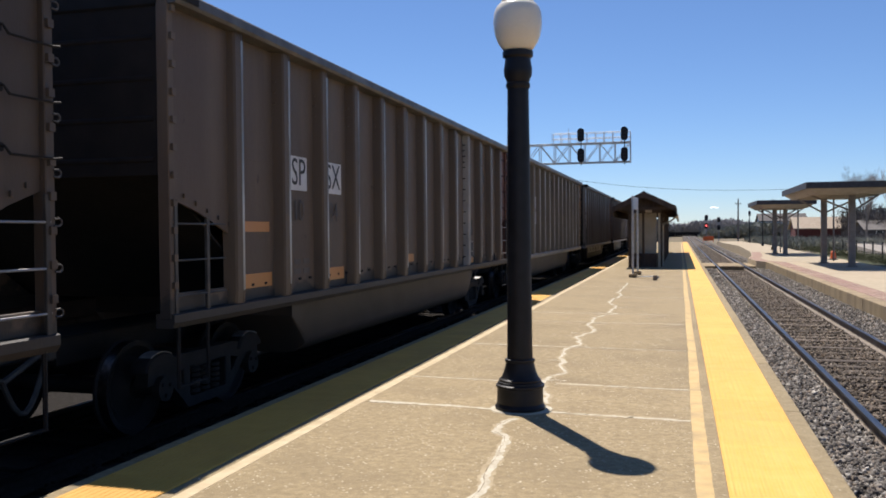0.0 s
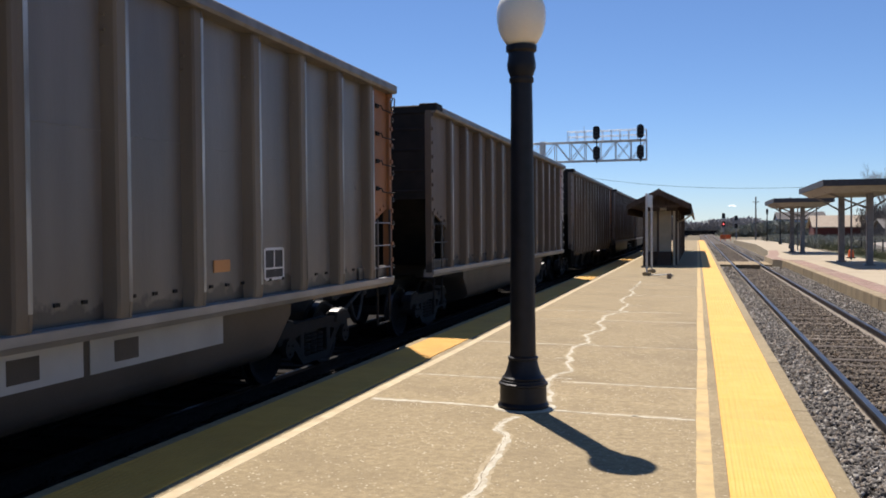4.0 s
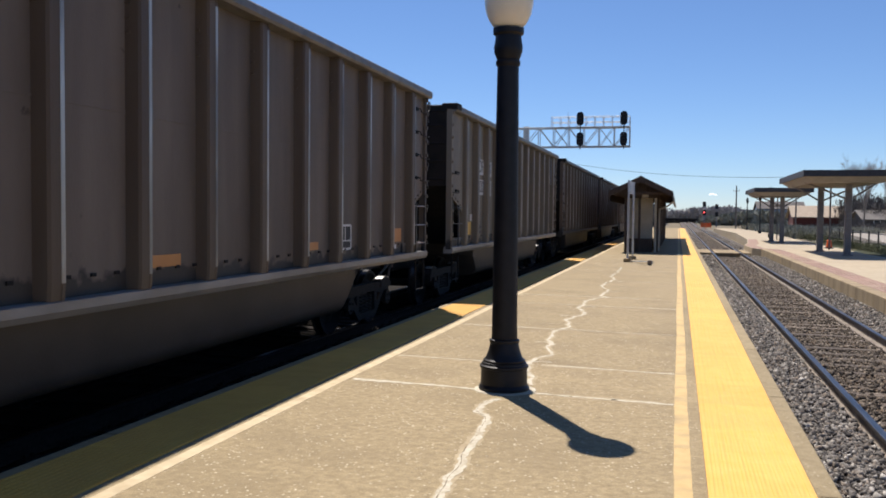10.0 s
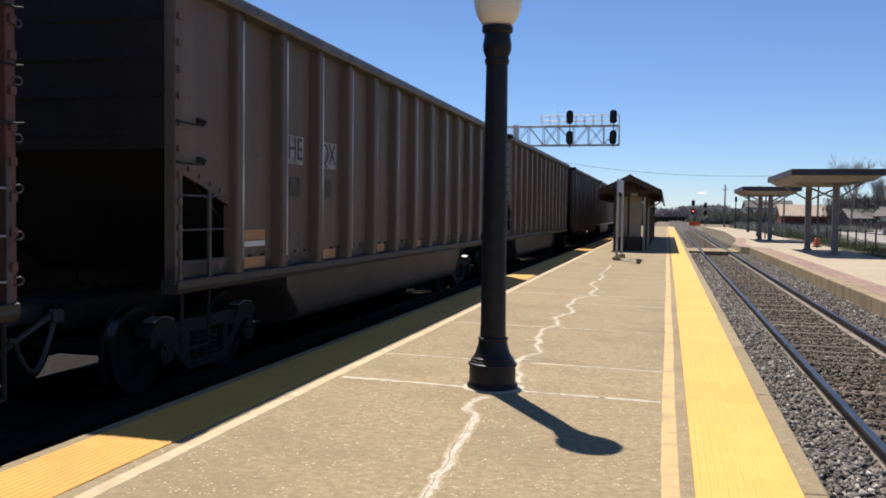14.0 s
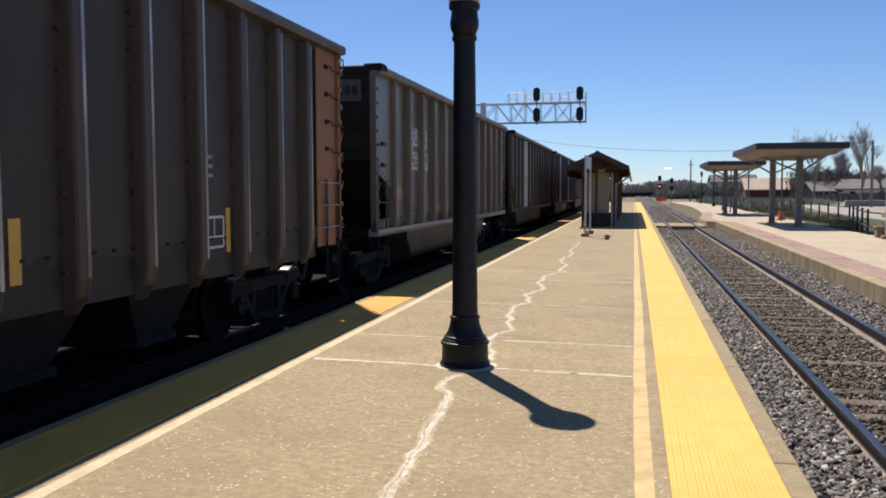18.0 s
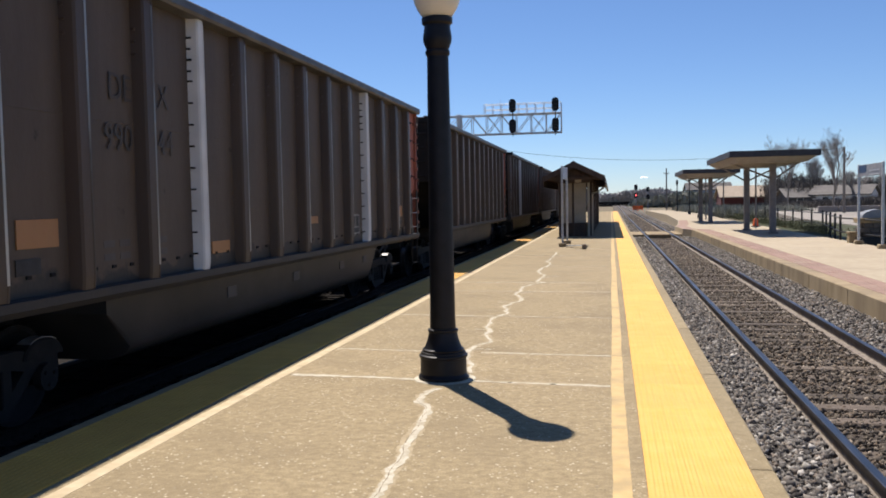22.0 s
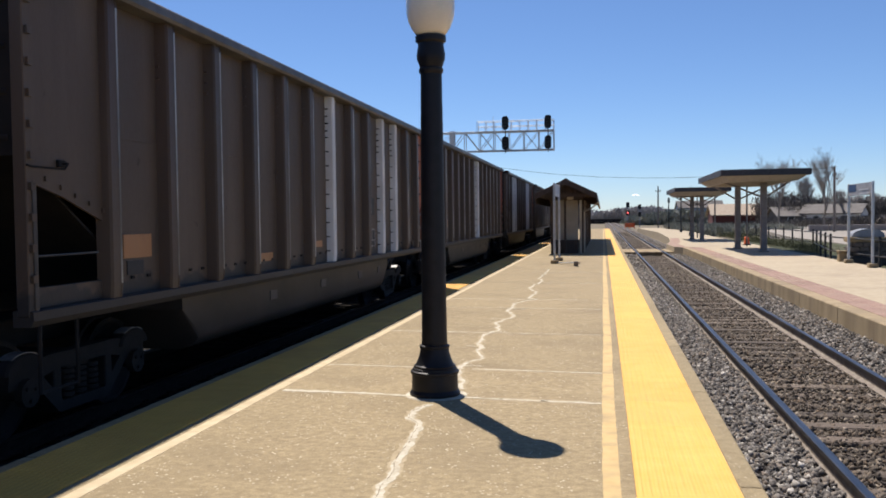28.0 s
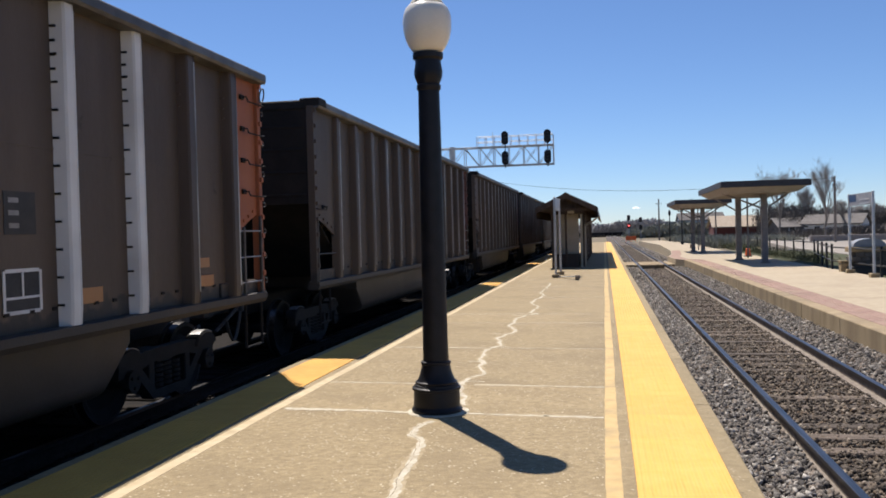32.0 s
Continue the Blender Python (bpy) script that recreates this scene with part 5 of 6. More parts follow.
def decal(car, string, side, rib, z, h, plate=None, material=None, stretch=0.9, gap=0.13):
    key = "letters_" + string
    if key not in MESHES:
        MESHES[key] = lettering(string, 1.0)
    m = MESHES[key]
    w = (max(v.co.x for v in m.vertices) - min(v.co.x for v in m.vertices)) * h * stretch
    y = rib + (side * (gap + w / 2 + 0.045) if gap < 0.2 else -0.58 if side < 0 else 0.49)
    x = SHEET + 0.0165
    at = pose(x, y, z, 0, 0, 90) @ Matrix.Diagonal((h * stretch, 0.6, h, 1))
    if plate:
        if plate == HALO:
            # a ragged spray round the letters
            r = random.Random(string)
            n = 26
            ring = [(y + (w / 2 + 0.03 + r.uniform(-0.02, 0.05)) * sgn(math.cos(a)) * abs(math.cos(a)) ** 0.5, z + h * r.uniform(0.40, 0.54) * sgn(math.sin(a)) * abs(math.sin(a)) ** 0.5) for a in [2 * math.pi * i / n for i in range(n)]]
            back = Geo().prism(ring, "x", SHEET + 0.001, SHEET + 0.014)
        else:
            back = Geo().box(SHEET + 0.001, SHEET + 0.014, y - w / 2 - 0.05, y + w / 2 + 0.05, z - h * 0.44, z + h * 0.44)
        p = part("number_panel", back, plate, car, "white stencil panel" if plate == DECAL else "ragged grey spray behind the letters")
        part("lettering", m, material or LETTER, p, "lettering " + string, at)
    else:
        part("lettering", m, material or FADED, car, "faded lettering", at)


def patch(car, y, z, w, h, material=None):
    part("marking_patch", Geo().box(SHEET + 0.001, SHEET + 0.012, y - w / 2, y + w / 2, z - h / 2, z + h / 2), material or PATCH, car, "orange marking patch" if material in (None, PATCH, AMBER, DIMPATCH, FAINTPATCH) else "dark marking patch" if material == LETTER else "pale marking patch")


def data_box(car, y, z, w=0.42, h=0.42, frame_mat=None):
    p = part("data_stencil", Geo().box(SHEET + 0.001, SHEET + 0.006, y - w / 2, y + w / 2, z - h / 2, z + h / 2), LETTER, car, "black data stencil with pale bars")
    x0, x1 = SHEET + 0.007, SHEET + 0.012
    bars = [(y + a * w / 2 - 0.015, y + a * w / 2 + 0.015, z - h / 2, z + h / 2) for a in (-1, 1)]
    bars += [(y - w / 2 + 0.016, y + w / 2 - 0.016, z + a * h / 2 - 0.015, z + a * h / 2 + 0.015) for a in (-1, 1)]
    bars += [(y - 0.01, y + 0.01, z - 0.038, z + h / 2 - 0.016), (y - w / 2 + 0.016, y + w / 2 - 0.016, z - 0.06, z - 0.04)]
    for b in bars:
        part("stencil_bar", Geo().box(x0, x1, *b), frame_mat or DECAL, p)


def coal_car(k, tone="brown", kind="gondola", end="red", white=(), sill_bright=False):
    side = SIDES[tone]
    car = thing("coal_car", f"dusty {tone} ribbed steel coal car with sooty ends", "freight car", (CAR_X, 0, RAIL_Z), "coal train")
    hopper = kind == "hopper"
    mirror = pose(0, -BODY, 0, 0, 0, 180)
    foot = 0.92 if hopper else Z0 + 0.06
    sheet = shared("side_sheet_low" if hopper else "side_sheet", lambda: side_sheet(hopper))
    for m in (Matrix(), mirror):
        part("side_sheet", sheet, side, car, at=m)
        part("side_chord", shared("top_chord", lambda: chord("side")), SOOTCHORD if k > 13 or k in (1, 9, 10, 11, 12) else CHORD, car, "worn top chord", at=m)
        if not hopper:
            part("side_sill", shared("side_sill", sill), SILL if sill_bright else side, car, "bright side sill" if sill_bright else "", at=m)
        for i, y in enumerate(HOPPER_RIBS if hopper else [rib_y(i) for i in range(RIBS)]):
            w = i in white and m != mirror
            rib = shared("white_rib", serrated_rib) if w else shared("rib_low" if hopper else "rib_wide_glint" if k < 14 else "rib", lambda: rib_geo(foot, hopper, 0.010 if k > 13 else 0.024))
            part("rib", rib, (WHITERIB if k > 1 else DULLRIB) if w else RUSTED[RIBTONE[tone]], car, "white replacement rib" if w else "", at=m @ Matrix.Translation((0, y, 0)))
    for flip in (False, True):
        tag = "_near" if flip else "_far"
        bay, near = ("hopper_bay", hopper_bay_sheet) if hopper else ("end_bay", end_bay_sheet), "_far" if flip else "_near"
        part("end_bay_sheet", shared(bay[0] + tag, lambda: bay[1](flip)), (ENDS[end] if end else side) if not flip else side, car, f"{end} painted end bay" if end and not flip else "")
        part("end_bay_sheet", shared(bay[0] + near, lambda: bay[1](not flip)), side, car, at=mirror)
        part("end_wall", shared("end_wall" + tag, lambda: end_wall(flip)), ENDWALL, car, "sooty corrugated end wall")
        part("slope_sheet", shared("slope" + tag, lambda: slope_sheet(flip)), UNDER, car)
        part("corner_post", shared("corner" + tag, lambda: corner_post(flip)), (DECAL if k == 4 and not flip else ENDS[end] if end and not flip else side), car)
        for d in (0.08,) if flip and k > 13 else (0.08, 0.62):
            part("ladder_upright", shared(f"upright{tag}{d}", lambda: ladder_upright(flip, d)), LADDER, car, "steel ladder upright")
        for z in (1.68,) if flip and k > 13 else (1.40, 1.72, 2.05):
            part("ladder_rung", shared("rung" + tag, lambda: ladder_rung(flip)), STEEL if not flip else LADDER, car, at=(0, 0, z))
        for z in ((2.40, 2.78) if k in (3, 7, 8, 9, 10, 13) else (2.44,) if k > 13 else ()) if flip else (2.55, 2.95, 3.35, 3.75):
            part("grab_iron", shared("grab" + tag, lambda: grab_iron(flip)), UNDER, car, at=(0, 0, z))
        for z in (2.62, 2.98, 3.34, 3.70):
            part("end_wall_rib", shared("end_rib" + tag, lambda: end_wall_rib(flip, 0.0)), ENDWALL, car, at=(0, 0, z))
        part("end_sill_plate", shared("sill_plate" + tag, lambda: end_sill_plate(flip)), side, car)
        part("air_hose", shared("hose" + tag, lambda: air_hose(flip)), LADDER, car, "looped rubber air hose with a steel fitting")
        if not flip:
            for z in (1.40, 1.72, 2.05, 2.40, 2.80, 3.20, 3.60):
                part("rung_hook", shared("rung_hook", rung_hook), LADDER, car, at=(0, 0, z))
            part("grab_loop", shared("grab_loop", grab_loop), LADDER, car, "bent steel grab loop")
        part("stirrup", shared("stirrup" + tag, lambda: stirrup(flip)), UNDER, car)
        part("coupler", shared("coupler" + tag, lambda: coupler(flip)), LADDER, car)
        part("end_chord", shared("end_chord", lambda: chord("end")), UNDER, car, at=(0, -BODY + 0.10 if flip else 0.0, 0))
    for x in (1, -1):
        part("corner_cap", shared(f"corner_cap{x}", lambda: Geo().soft_box(*sorted((x * (SHEET - 0.12), x * (HALF + 0.078))), -BODY - 0.012, -BODY + 0.36, Z1 - 0.10, Z1 + 0.03, 0.012)), UNDER, car, "sooty corner cap")
    if hopper:
        for c in (0.30, 0.43, 0.57, 0.70):
            part("hopper_chute", shared("hopper_chute", hopper_chute), UNDER, car, at=(0, -BODY * c, 0))
    else:
        part("tub", shared("tub", tub, 30), TUBDARK if k > 13 else TUBGREY, car, "dusty belly plate")
    part("center_sill", shared("center_sill", lambda: Geo().soft_box(-0.35, 0.35, -BODY + 0.1, -0.1, 0.72, 1.0, 0.02)), UNDER, car)
    part("coal_load", shared("coal_load", coal_load), COAL, car, "heaped black coal")
    wheels = []
    for y in (-1.55, -BODY + 1.55):
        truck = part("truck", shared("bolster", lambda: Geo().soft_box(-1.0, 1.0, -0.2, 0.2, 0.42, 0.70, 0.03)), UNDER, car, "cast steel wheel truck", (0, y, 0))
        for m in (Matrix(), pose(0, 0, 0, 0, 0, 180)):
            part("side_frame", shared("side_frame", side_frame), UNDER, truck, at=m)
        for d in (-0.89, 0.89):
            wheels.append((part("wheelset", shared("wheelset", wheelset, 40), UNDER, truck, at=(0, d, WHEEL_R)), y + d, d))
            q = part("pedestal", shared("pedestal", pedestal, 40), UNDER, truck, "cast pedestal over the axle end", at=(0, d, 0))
            part("wear_cap", shared("wear_cap", wear_cap, 40), CASTING, q, "pale steel cap coloured as a sun glint")
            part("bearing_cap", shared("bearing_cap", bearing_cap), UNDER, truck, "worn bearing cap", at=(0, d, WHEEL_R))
    return car, wheels


def coal_load():
    r = random.Random(5)
    nx, ny = 9, 40
    v, f = [], []
    for j in range(ny + 1):
        for i in range(nx + 1):
            u, w = i / nx * 2 - 1, j / ny * 2 - 1
            v.append((u * 1.5, -BODY / 2 + w * (BODY / 2 - 0.2), 3.62 + 0.22 * (1 - u * u) * (1 - w ** 6) + r.uniform(-0.04, 0.04)))
    for j in range(ny):
        for i in range(nx):
            a = j * (nx + 1) + i
            f.append((a, a + 1, a + nx + 2, a + nx + 1))
    return Geo().add(v, f)


CARS = []


def lineup():
    plan = {
        0: dict(tone="dark", end=None),
        1: dict(tone="brown", white=(9,), end="maroon"),
        2: dict(tone="grey", end="sand", sill_bright=True),
        3: dict(tone="grey", end="tan", sill_bright=True),
        4: dict(tone="brown", end=None, sill_bright=True),
        5: dict(tone="mid", kind="hopper", end="tan"),
        6: dict(tone="mid", end="orange"),
        7: dict(tone="mid", end=None, sill_bright=True),
        8: dict(tone="light", end=None, sill_bright=True),
        9: dict(tone="brown", end="maroon"),
        10: dict(tone="brown", end="tan"),
        11: dict(tone="brown", end="rusty"),
        12: dict(tone="soot", kind="hopper", end="tan"),
        13: dict(tone="grey", end=None, sill_bright=True),
        14: dict(tone="dark", end="red", white=(3,)),
        15: dict(tone="rust", end="red", white=(3, 9)),
        16: dict(tone="rust", end="red"),
        17: dict(tone="rust", end="red", white=(3,)),
        18: dict(tone="rust", end="red"),
        19: dict(tone="rust", end="orange", white=(6, 9, 10)),
        20: dict(tone="rust", end="red", white=(6,)),
        21: dict(tone="rust", end="orange", white=(2, 3, 9, 10)),
    }
    for k in range(0, 29):
        o = plan.get(k, dict(tone="rust" if k % 2 else "dark", end="maroon" if k % 3 else None))
        CARS.append((k, *coal_car(k, **o)))
    c = {k: car for k, car, _ in CARS}

    def pair(k, strings, bay, z, h=0.41, **o):
        for s, string in zip((-0.5, 0.5), strings):
            decal(c[k], string, 2 * s, HOPPER_RIBS[3] if k in (5, 12) else rib_y(bay), z, h, o.get("plate", DECAL), o.get("ink"), gap=0.24 if k in (1, 6, 9, 10) else 0.13)

    pair(1, ("SP", "SX"), 2, 2.67, 0.46)
    pair(1, ("10", "84"), 2, 2.21, 0.36, plate=None)
    pair(2, ("FU", "RX"), 2, 2.84)
    pair(2, ("965", "503"), 2, 2.36)
    pair(3, ("OF", "OX"), 2, 3.05)
    pair(3, ("300", "554"), 2, 2.57)
    pair(5, ("OF", "OX"), 2, 2.71)
    pair(6, ("HE", "QX"), 2, 2.68, 0.40, plate=PLATEGREY, ink=LETTER)
    pair(6, ("61", "51"), 2, 2.18, 0.36, plate=None, ink=PURPLE)
    pair(7, ("FU", "RX"), 2, 3.0)
    pair(7, ("962", "489"), 2, 2.52)
    pair(8, ("OF", "OX"), 2, 3.02)
    pair(8, ("300", "613"), 2, 2.55)
    pair(9, ("HE", "QX"), 2, 2.68, 0.40, plate=None, ink=FADED)
    pair(9, ("61", "16"), 2, 2.22, 0.36, plate=None, ink=PURPLE)
    pair(10, ("HE", "QX"), 2, 2.67, 0.40, plate=PLATEGREY, ink=LETTER)
    pair(10, ("60", "80"), 2, 2.20, 0.38, plate=None, ink=PURPLE)
    pair(12, ("OF", "OX"), 2, 2.72)
    pair(13, ("FU", "RX"), 2, 3.04)
    pair(13, ("962", "209"), 2, 2.55)
    for k, low in ((14, ("34", "10")), (15, ("990", "144")), (16, ("990", "161")), (18, ("980", "006")), (20, ("990", "953"))):
        pair(k, ("DE", "EX"), 2, 3.06, 0.36, plate=None, ink=PURPLE)
        pair(k, low, 2, 2.59, 0.36, plate=None, ink=PURPLE)
    pair(21, ("DE", "EX"), 2, 3.04, 0.36, plate=HALO)
    pair(21, ("990", "007"), 2, 2.56, 0.36, plate=HALO)
    for k, y0, y1 in ((13, -0.79, -0.50), (13, -0.42, -0.10), (4, -0.79, -0.50), (4, -0.42, -0.10)):
        part("rust_panel", Geo().soft_box(SHEET + 0.046, SHEET + 0.050, y0, y1, 2.92, 4.0, 0.002), ENDS["rusty" if k == 13 else "orange"], c[k], "rust-orange painted panel")
    patches_pale = [(13, -1.75, 1.72), (13, -1.6, 1.5), (4, -1.9, 1.5)]
    for k, y, z in patches_pale:
        part("pale_patch", Geo().box(SHEET + 0.001, SHEET + 0.008, y - 0.11, y + 0.11, z - 0.06, z + 0.06), DECAL, c[k], "small pale marking patch")
    part("blue_panel", Geo().soft_box(SHEET + 0.046, SHEET + 0.056, -1.05, -0.2, 3.0, 3.95, 0.004), PANELBLUE, c[8], "pale blue painted panel")
    # load-limit stencils, too small to read, as short bars
    for k in (2, 3, 7, 8, 13, 1, 6, 10, 15, 18, 21):
        for s in (-1, 1):
            for z in (1.62, 1.50):
                for i in range(2 if s < 0 else 1):
                    y = rib_y(2) + s * 0.48 + (i - 0.5) * 0.26
                    part("stencil_bar", Geo().box(SHEET + 0.001, SHEET + 0.004, y - 0.09, y + 0.09, z - 0.035, z + 0.03), FADED, c[k], "faded stencil")
    # end numbers on the sooty end walls
    for k, words in ((3, ("OFOX", "300554")), (2, ("FURX", "965503")), (7, ("FURX", "962489")), (13, ())):
        p = part("end_number_panel", Geo().box(0.6, 1.36, -BODY - 0.012, -BODY - 0.004, 3.50, 3.88), FADED, c[k], "sooty grey end number panel")
        for i, string in enumerate(words):
            m = lettering(string, 0.17)
            part("end_lettering", m, LETTER, p, "lettering " + string, pose(0.98, -BODY - 0.015, 3.78 - 0.19 * i))
        for i in range(0 if words else 5):
            part("number_bar", Geo().box(0.65 + 0.135 * i, 0.75 + 0.135 * i, -BODY - 0.016, -BODY - 0.0125, 3.60, 3.77), LETTER, p)
    for i, string in enumerate(("DEEX", "3410")):
        part("end_lettering", lettering(string, 0.21), PLATEGREY, c[14], "worn pale lettering " + string, pose(0.86, -BODY - 0.012, 3.72 - 0.24 * i))
    part("end_lettering", lettering("ROTARY END", 0.15), LETTER, c[2], "lettering ROTARY END", pose(SHEET + 0.05, -0.60, 3.70, 0, 0, 90))

    def patches(k, material, *rows):
        for y, z, w, h in rows:
            patch(c[k], y, z, w, h, material)

    mid = [(rib_y(i) + rib_y(i + 1)) / 2 for i in range(RIBS - 1)]
    patches(1, PATCH, (mid[0], 2.03, 0.6, 0.11), (mid[0], 1.45, 0.7, 0.15), (mid[2], 1.42, 0.6, 0.16), (mid[5], 1.52, 0.4, 0.13), (mid[11] - 0.2, 2.08, 0.42, 0.24), (mid[9], 1.335, 0.46, 0.11))
    patches(2, AMBER, (mid[3], 1.55, 0.52, 0.16), (mid[6], 1.55, 0.4, 0.12), (mid[9], 1.57, 0.3, 0.12))
    patches(2, PATCH, (mid[0], 1.95, 0.36, 0.2), (mid[0], 1.6, 0.24, 0.2))
    patches(2, DECAL, (mid[6], 1.40, 0.22, 0.12))
    patches(3, PATCH, (mid[0] + 0.04, 1.56, 0.34, 0.21), (mid[3] + 0.08, 1.50, 0.37, 0.10), (mid[5], 1.49, 0.32, 0.12), (mid[8], 1.6, 0.3, 0.12))
    patches(3, DECAL, (mid[4], 1.47, 0.22, 0.15))
    patches(4, AMBER, (mid[5], 1.58, 0.5, 0.14), (mid[8], 1.56, 0.45, 0.13), (mid[11] - 0.05, 1.56, 0.48, 0.22))
    patches(4, LETTER, (mid[11] - 0.3, 1.37, 0.50, 0.10))
    patches(4, DECAL, (mid[11] - 0.46, 1.51, 0.15, 0.12))
    part("small_plate", Geo().box(SHEET + 0.0125, SHEET + 0.016, mid[11] - 0.29, mid[11] - 0.07, 1.335, 1.405), DECAL, c[4], "small pale plate on a dark backing")
    patches(5, PATCH, (-7.31, 1.24, 0.24, 0.14), (-7.04, 1.24, 0.24, 0.14), (-3.0, 1.25, 0.36, 0.11), (-14.43, 1.93, 0.24, 0.11), (-14.47, 1.55, 0.24, 0.10), (-14.47, 1.26, 0.30, 0.14), (-12.24, 1.25, 0.42, 0.10))
    patches(6, PATCH, (mid[0], 2.02, 0.72, 0.15), (mid[0], 1.66, 0.72, 0.15), (mid[4], 1.68, 0.38, 0.12), (mid[11] - 0.1, 2.04, 0.46, 0.11), (mid[11] - 0.1, 1.68, 0.46, 0.11))
    patches(6, PLATEGREY, (mid[11] - 0.12, 1.20, 0.2, 0.06))
    patches(7, PATCH, (mid[0] - 0.12, 1.56, 0.5, 0.28), (mid[5] - 0.1, 1.47, 0.5, 0.11), (mid[8] - 0.15, 1.49, 0.42, 0.10), (mid[11], 1.56, 0.44, 0.22))
    patches(7, DECAL, (mid[0] + 0.2, 1.74, 0.15, 0.12), (mid[11] - 0.1, 1.37, 0.13, 0.07))
    patches(8, AMBER, (mid[0] + 0.05, 1.6, 0.5, 0.28), (mid[3], 1.5, 0.45, 0.12), (mid[5], 1.5, 0.40, 0.12), (mid[8] + 0.1, 1.51, 0.34, 0.12), (mid[11] + 0.12, 1.58, 0.46, 0.23))
    patches(8, DECAL, (mid[4] - 0.1, 1.47, 0.24, 0.15), (mid[0] + 0.32, 1.84, 0.17, 0.15), (mid[11] + 0.05, 1.38, 0.22, 0.07))
    patches(9, DIMPATCH, (mid[0], 2.02, 0.72, 0.15), (mid[0], 1.67, 0.72, 0.15), (mid[2], 1.70, 0.5, 0.13), (mid[5], 1.70, 0.4, 0.10), (mid[8], 1.68, 0.3, 0.09))
    patches(10, DIMPATCH, (mid[0], 1.64, 0.5, 0.11), (mid[0], 1.33, 0.5, 0.12), (mid[2], 1.33, 0.5, 0.13), (mid[4], 1.33, 0.40, 0.12), (mid[6], 1.33, 0.36, 0.11))
    patches(10, DECAL, (mid[0], 1.54, 0.5, 0.06))
    patches(11, AMBER, (mid[11], 2.05, 0.40, 0.24))
    patches(11, PATCH, (mid[9] + 0.15, 1.325, 0.46, 0.10))
    patches(11, PLATEGREY, (mid[11] + 0.1, 1.68, 0.16, 0.16), (mid[11], 1.26, 0.24, 0.07))
    patches(12, AMBER, (-10.89, 1.49, 0.14, 0.5), (-7.12, 1.48, 0.13, 0.5), (-3.65, 1.49, 0.10, 0.5))
    patches(13, PATCH, (mid[3] + 0.1, 1.51, 0.5, 0.13), (mid[5] + 0.1, 1.48, 0.5, 0.13), (mid[0], 1.9, 0.4, 0.24))
    patches(14, PLATEGREY, (mid[6] + 0.05, 1.78, 0.66, 0.25), (mid[9], 1.76, 0.5, 0.27), (mid[0], 1.66, 0.56, 0.42))
    for y, z, w, h in ((mid[6], 1.76, 0.55, 0.11), (mid[9], 1.74, 0.42, 0.09), (mid[0], 1.78, 0.52, 0.22)):
        part("marking_patch", Geo().box(SHEET + 0.0125, SHEET + 0.016, y - w / 2, y + w / 2, z - h / 2, z + h / 2), DIMPATCH, c[14], "faded orange marking patch")
    patches(14, DIMPATCH, (mid[3] - 0.1, 1.72, 0.46, 0.15), (mid[11] + 0.1, 1.91, 0.5, 0.26))
    patches(15, DIMPATCH, (mid[0] + 0.03, 1.75, 0.52, 0.23), (mid[3] + 0.03, 1.47, 0.46, 0.14), (mid[6], 1.71, 0.35, 0.11), (mid[11], 1.77, 0.5, 0.23))
    patches(15, LETTER, (mid[0] - 0.1, 1.49, 0.3, 0.13), (mid[11], 1.53, 0.26, 0.07))
    patches(16, FAINTPATCH, (mid[0] + 0.1, 1.86, 0.12, 0.9), (mid[2], 1.6, 0.12, 0.46), (mid[4], 1.6, 0.11, 0.42), (mid[7] - 0.1, 1.64, 0.11, 0.42), (mid[9] - 0.3, 1.61, 0.11, 0.36), (mid[11] + 0.2, 1.95, 0.11, 0.8))
    patches(16, DECAL, (mid[11], 1.52, 0.18, 0.10))
    patches(17, DIMPATCH, (mid[0] + 0.1, 1.73, 0.4, 0.22), (mid[11], 1.85, 0.4, 0.24), (mid[5], 1.6, 0.3, 0.14))
    patches(18, DIMPATCH, (mid[2], 1.54, 0.5, 0.13), (mid[5] - 0.1, 1.57, 0.51, 0.12), (mid[9] - 0.2, 1.47, 0.36, 0.11), (mid[11] - 0.15, 1.85, 0.34, 0.24))
    patches(19, DIMPATCH, (mid[0], 1.71, 0.52, 0.23), (mid[3], 1.45, 0.47, 0.11), (mid[5], 1.56, 0.38, 0.10), (mid[11] - 0.3, 1.66, 0.5, 0.09), (mid[11] - 0.3, 1.45, 0.5, 0.11))
    patches(19, LETTER, (mid[0] - 0.05, 1.50, 0.3, 0.14))
    patches(20, DIMPATCH, (mid[2], 1.52, 0.5, 0.14), (mid[5], 1.48, 0.46, 0.12), (mid[9], 1.47, 0.34, 0.11), (mid[0], 1.8, 0.56, 0.24), (mid[11] - 0.2, 1.80, 0.46, 0.23))
    patches(21, DIMPATCH, (mid[0], 1.71, 0.52, 0.21), (mid[4], 1.45, 0.45, 0.14), (mid[9] - 0.25, 1.48, 0.5, 0.14), (mid[11] - 0.25, 1.69, 0.48, 0.11), (mid[11] - 0.2, 1.48, 0.58, 0.13), (mid[2] + 0.1, 1.40, 0.4, 0.08))
    spot = {k: mid[i] for k, i in ((1, 9), (2, 9), (3, 9), (4, 9), (6, 9), (7, 9), (8, 9), (9, 9), (11, 9), (13, 9), (14, 8), (15, 8), (16, 8), (18, 8), (19, 8), (20, 8), (21, 8))}
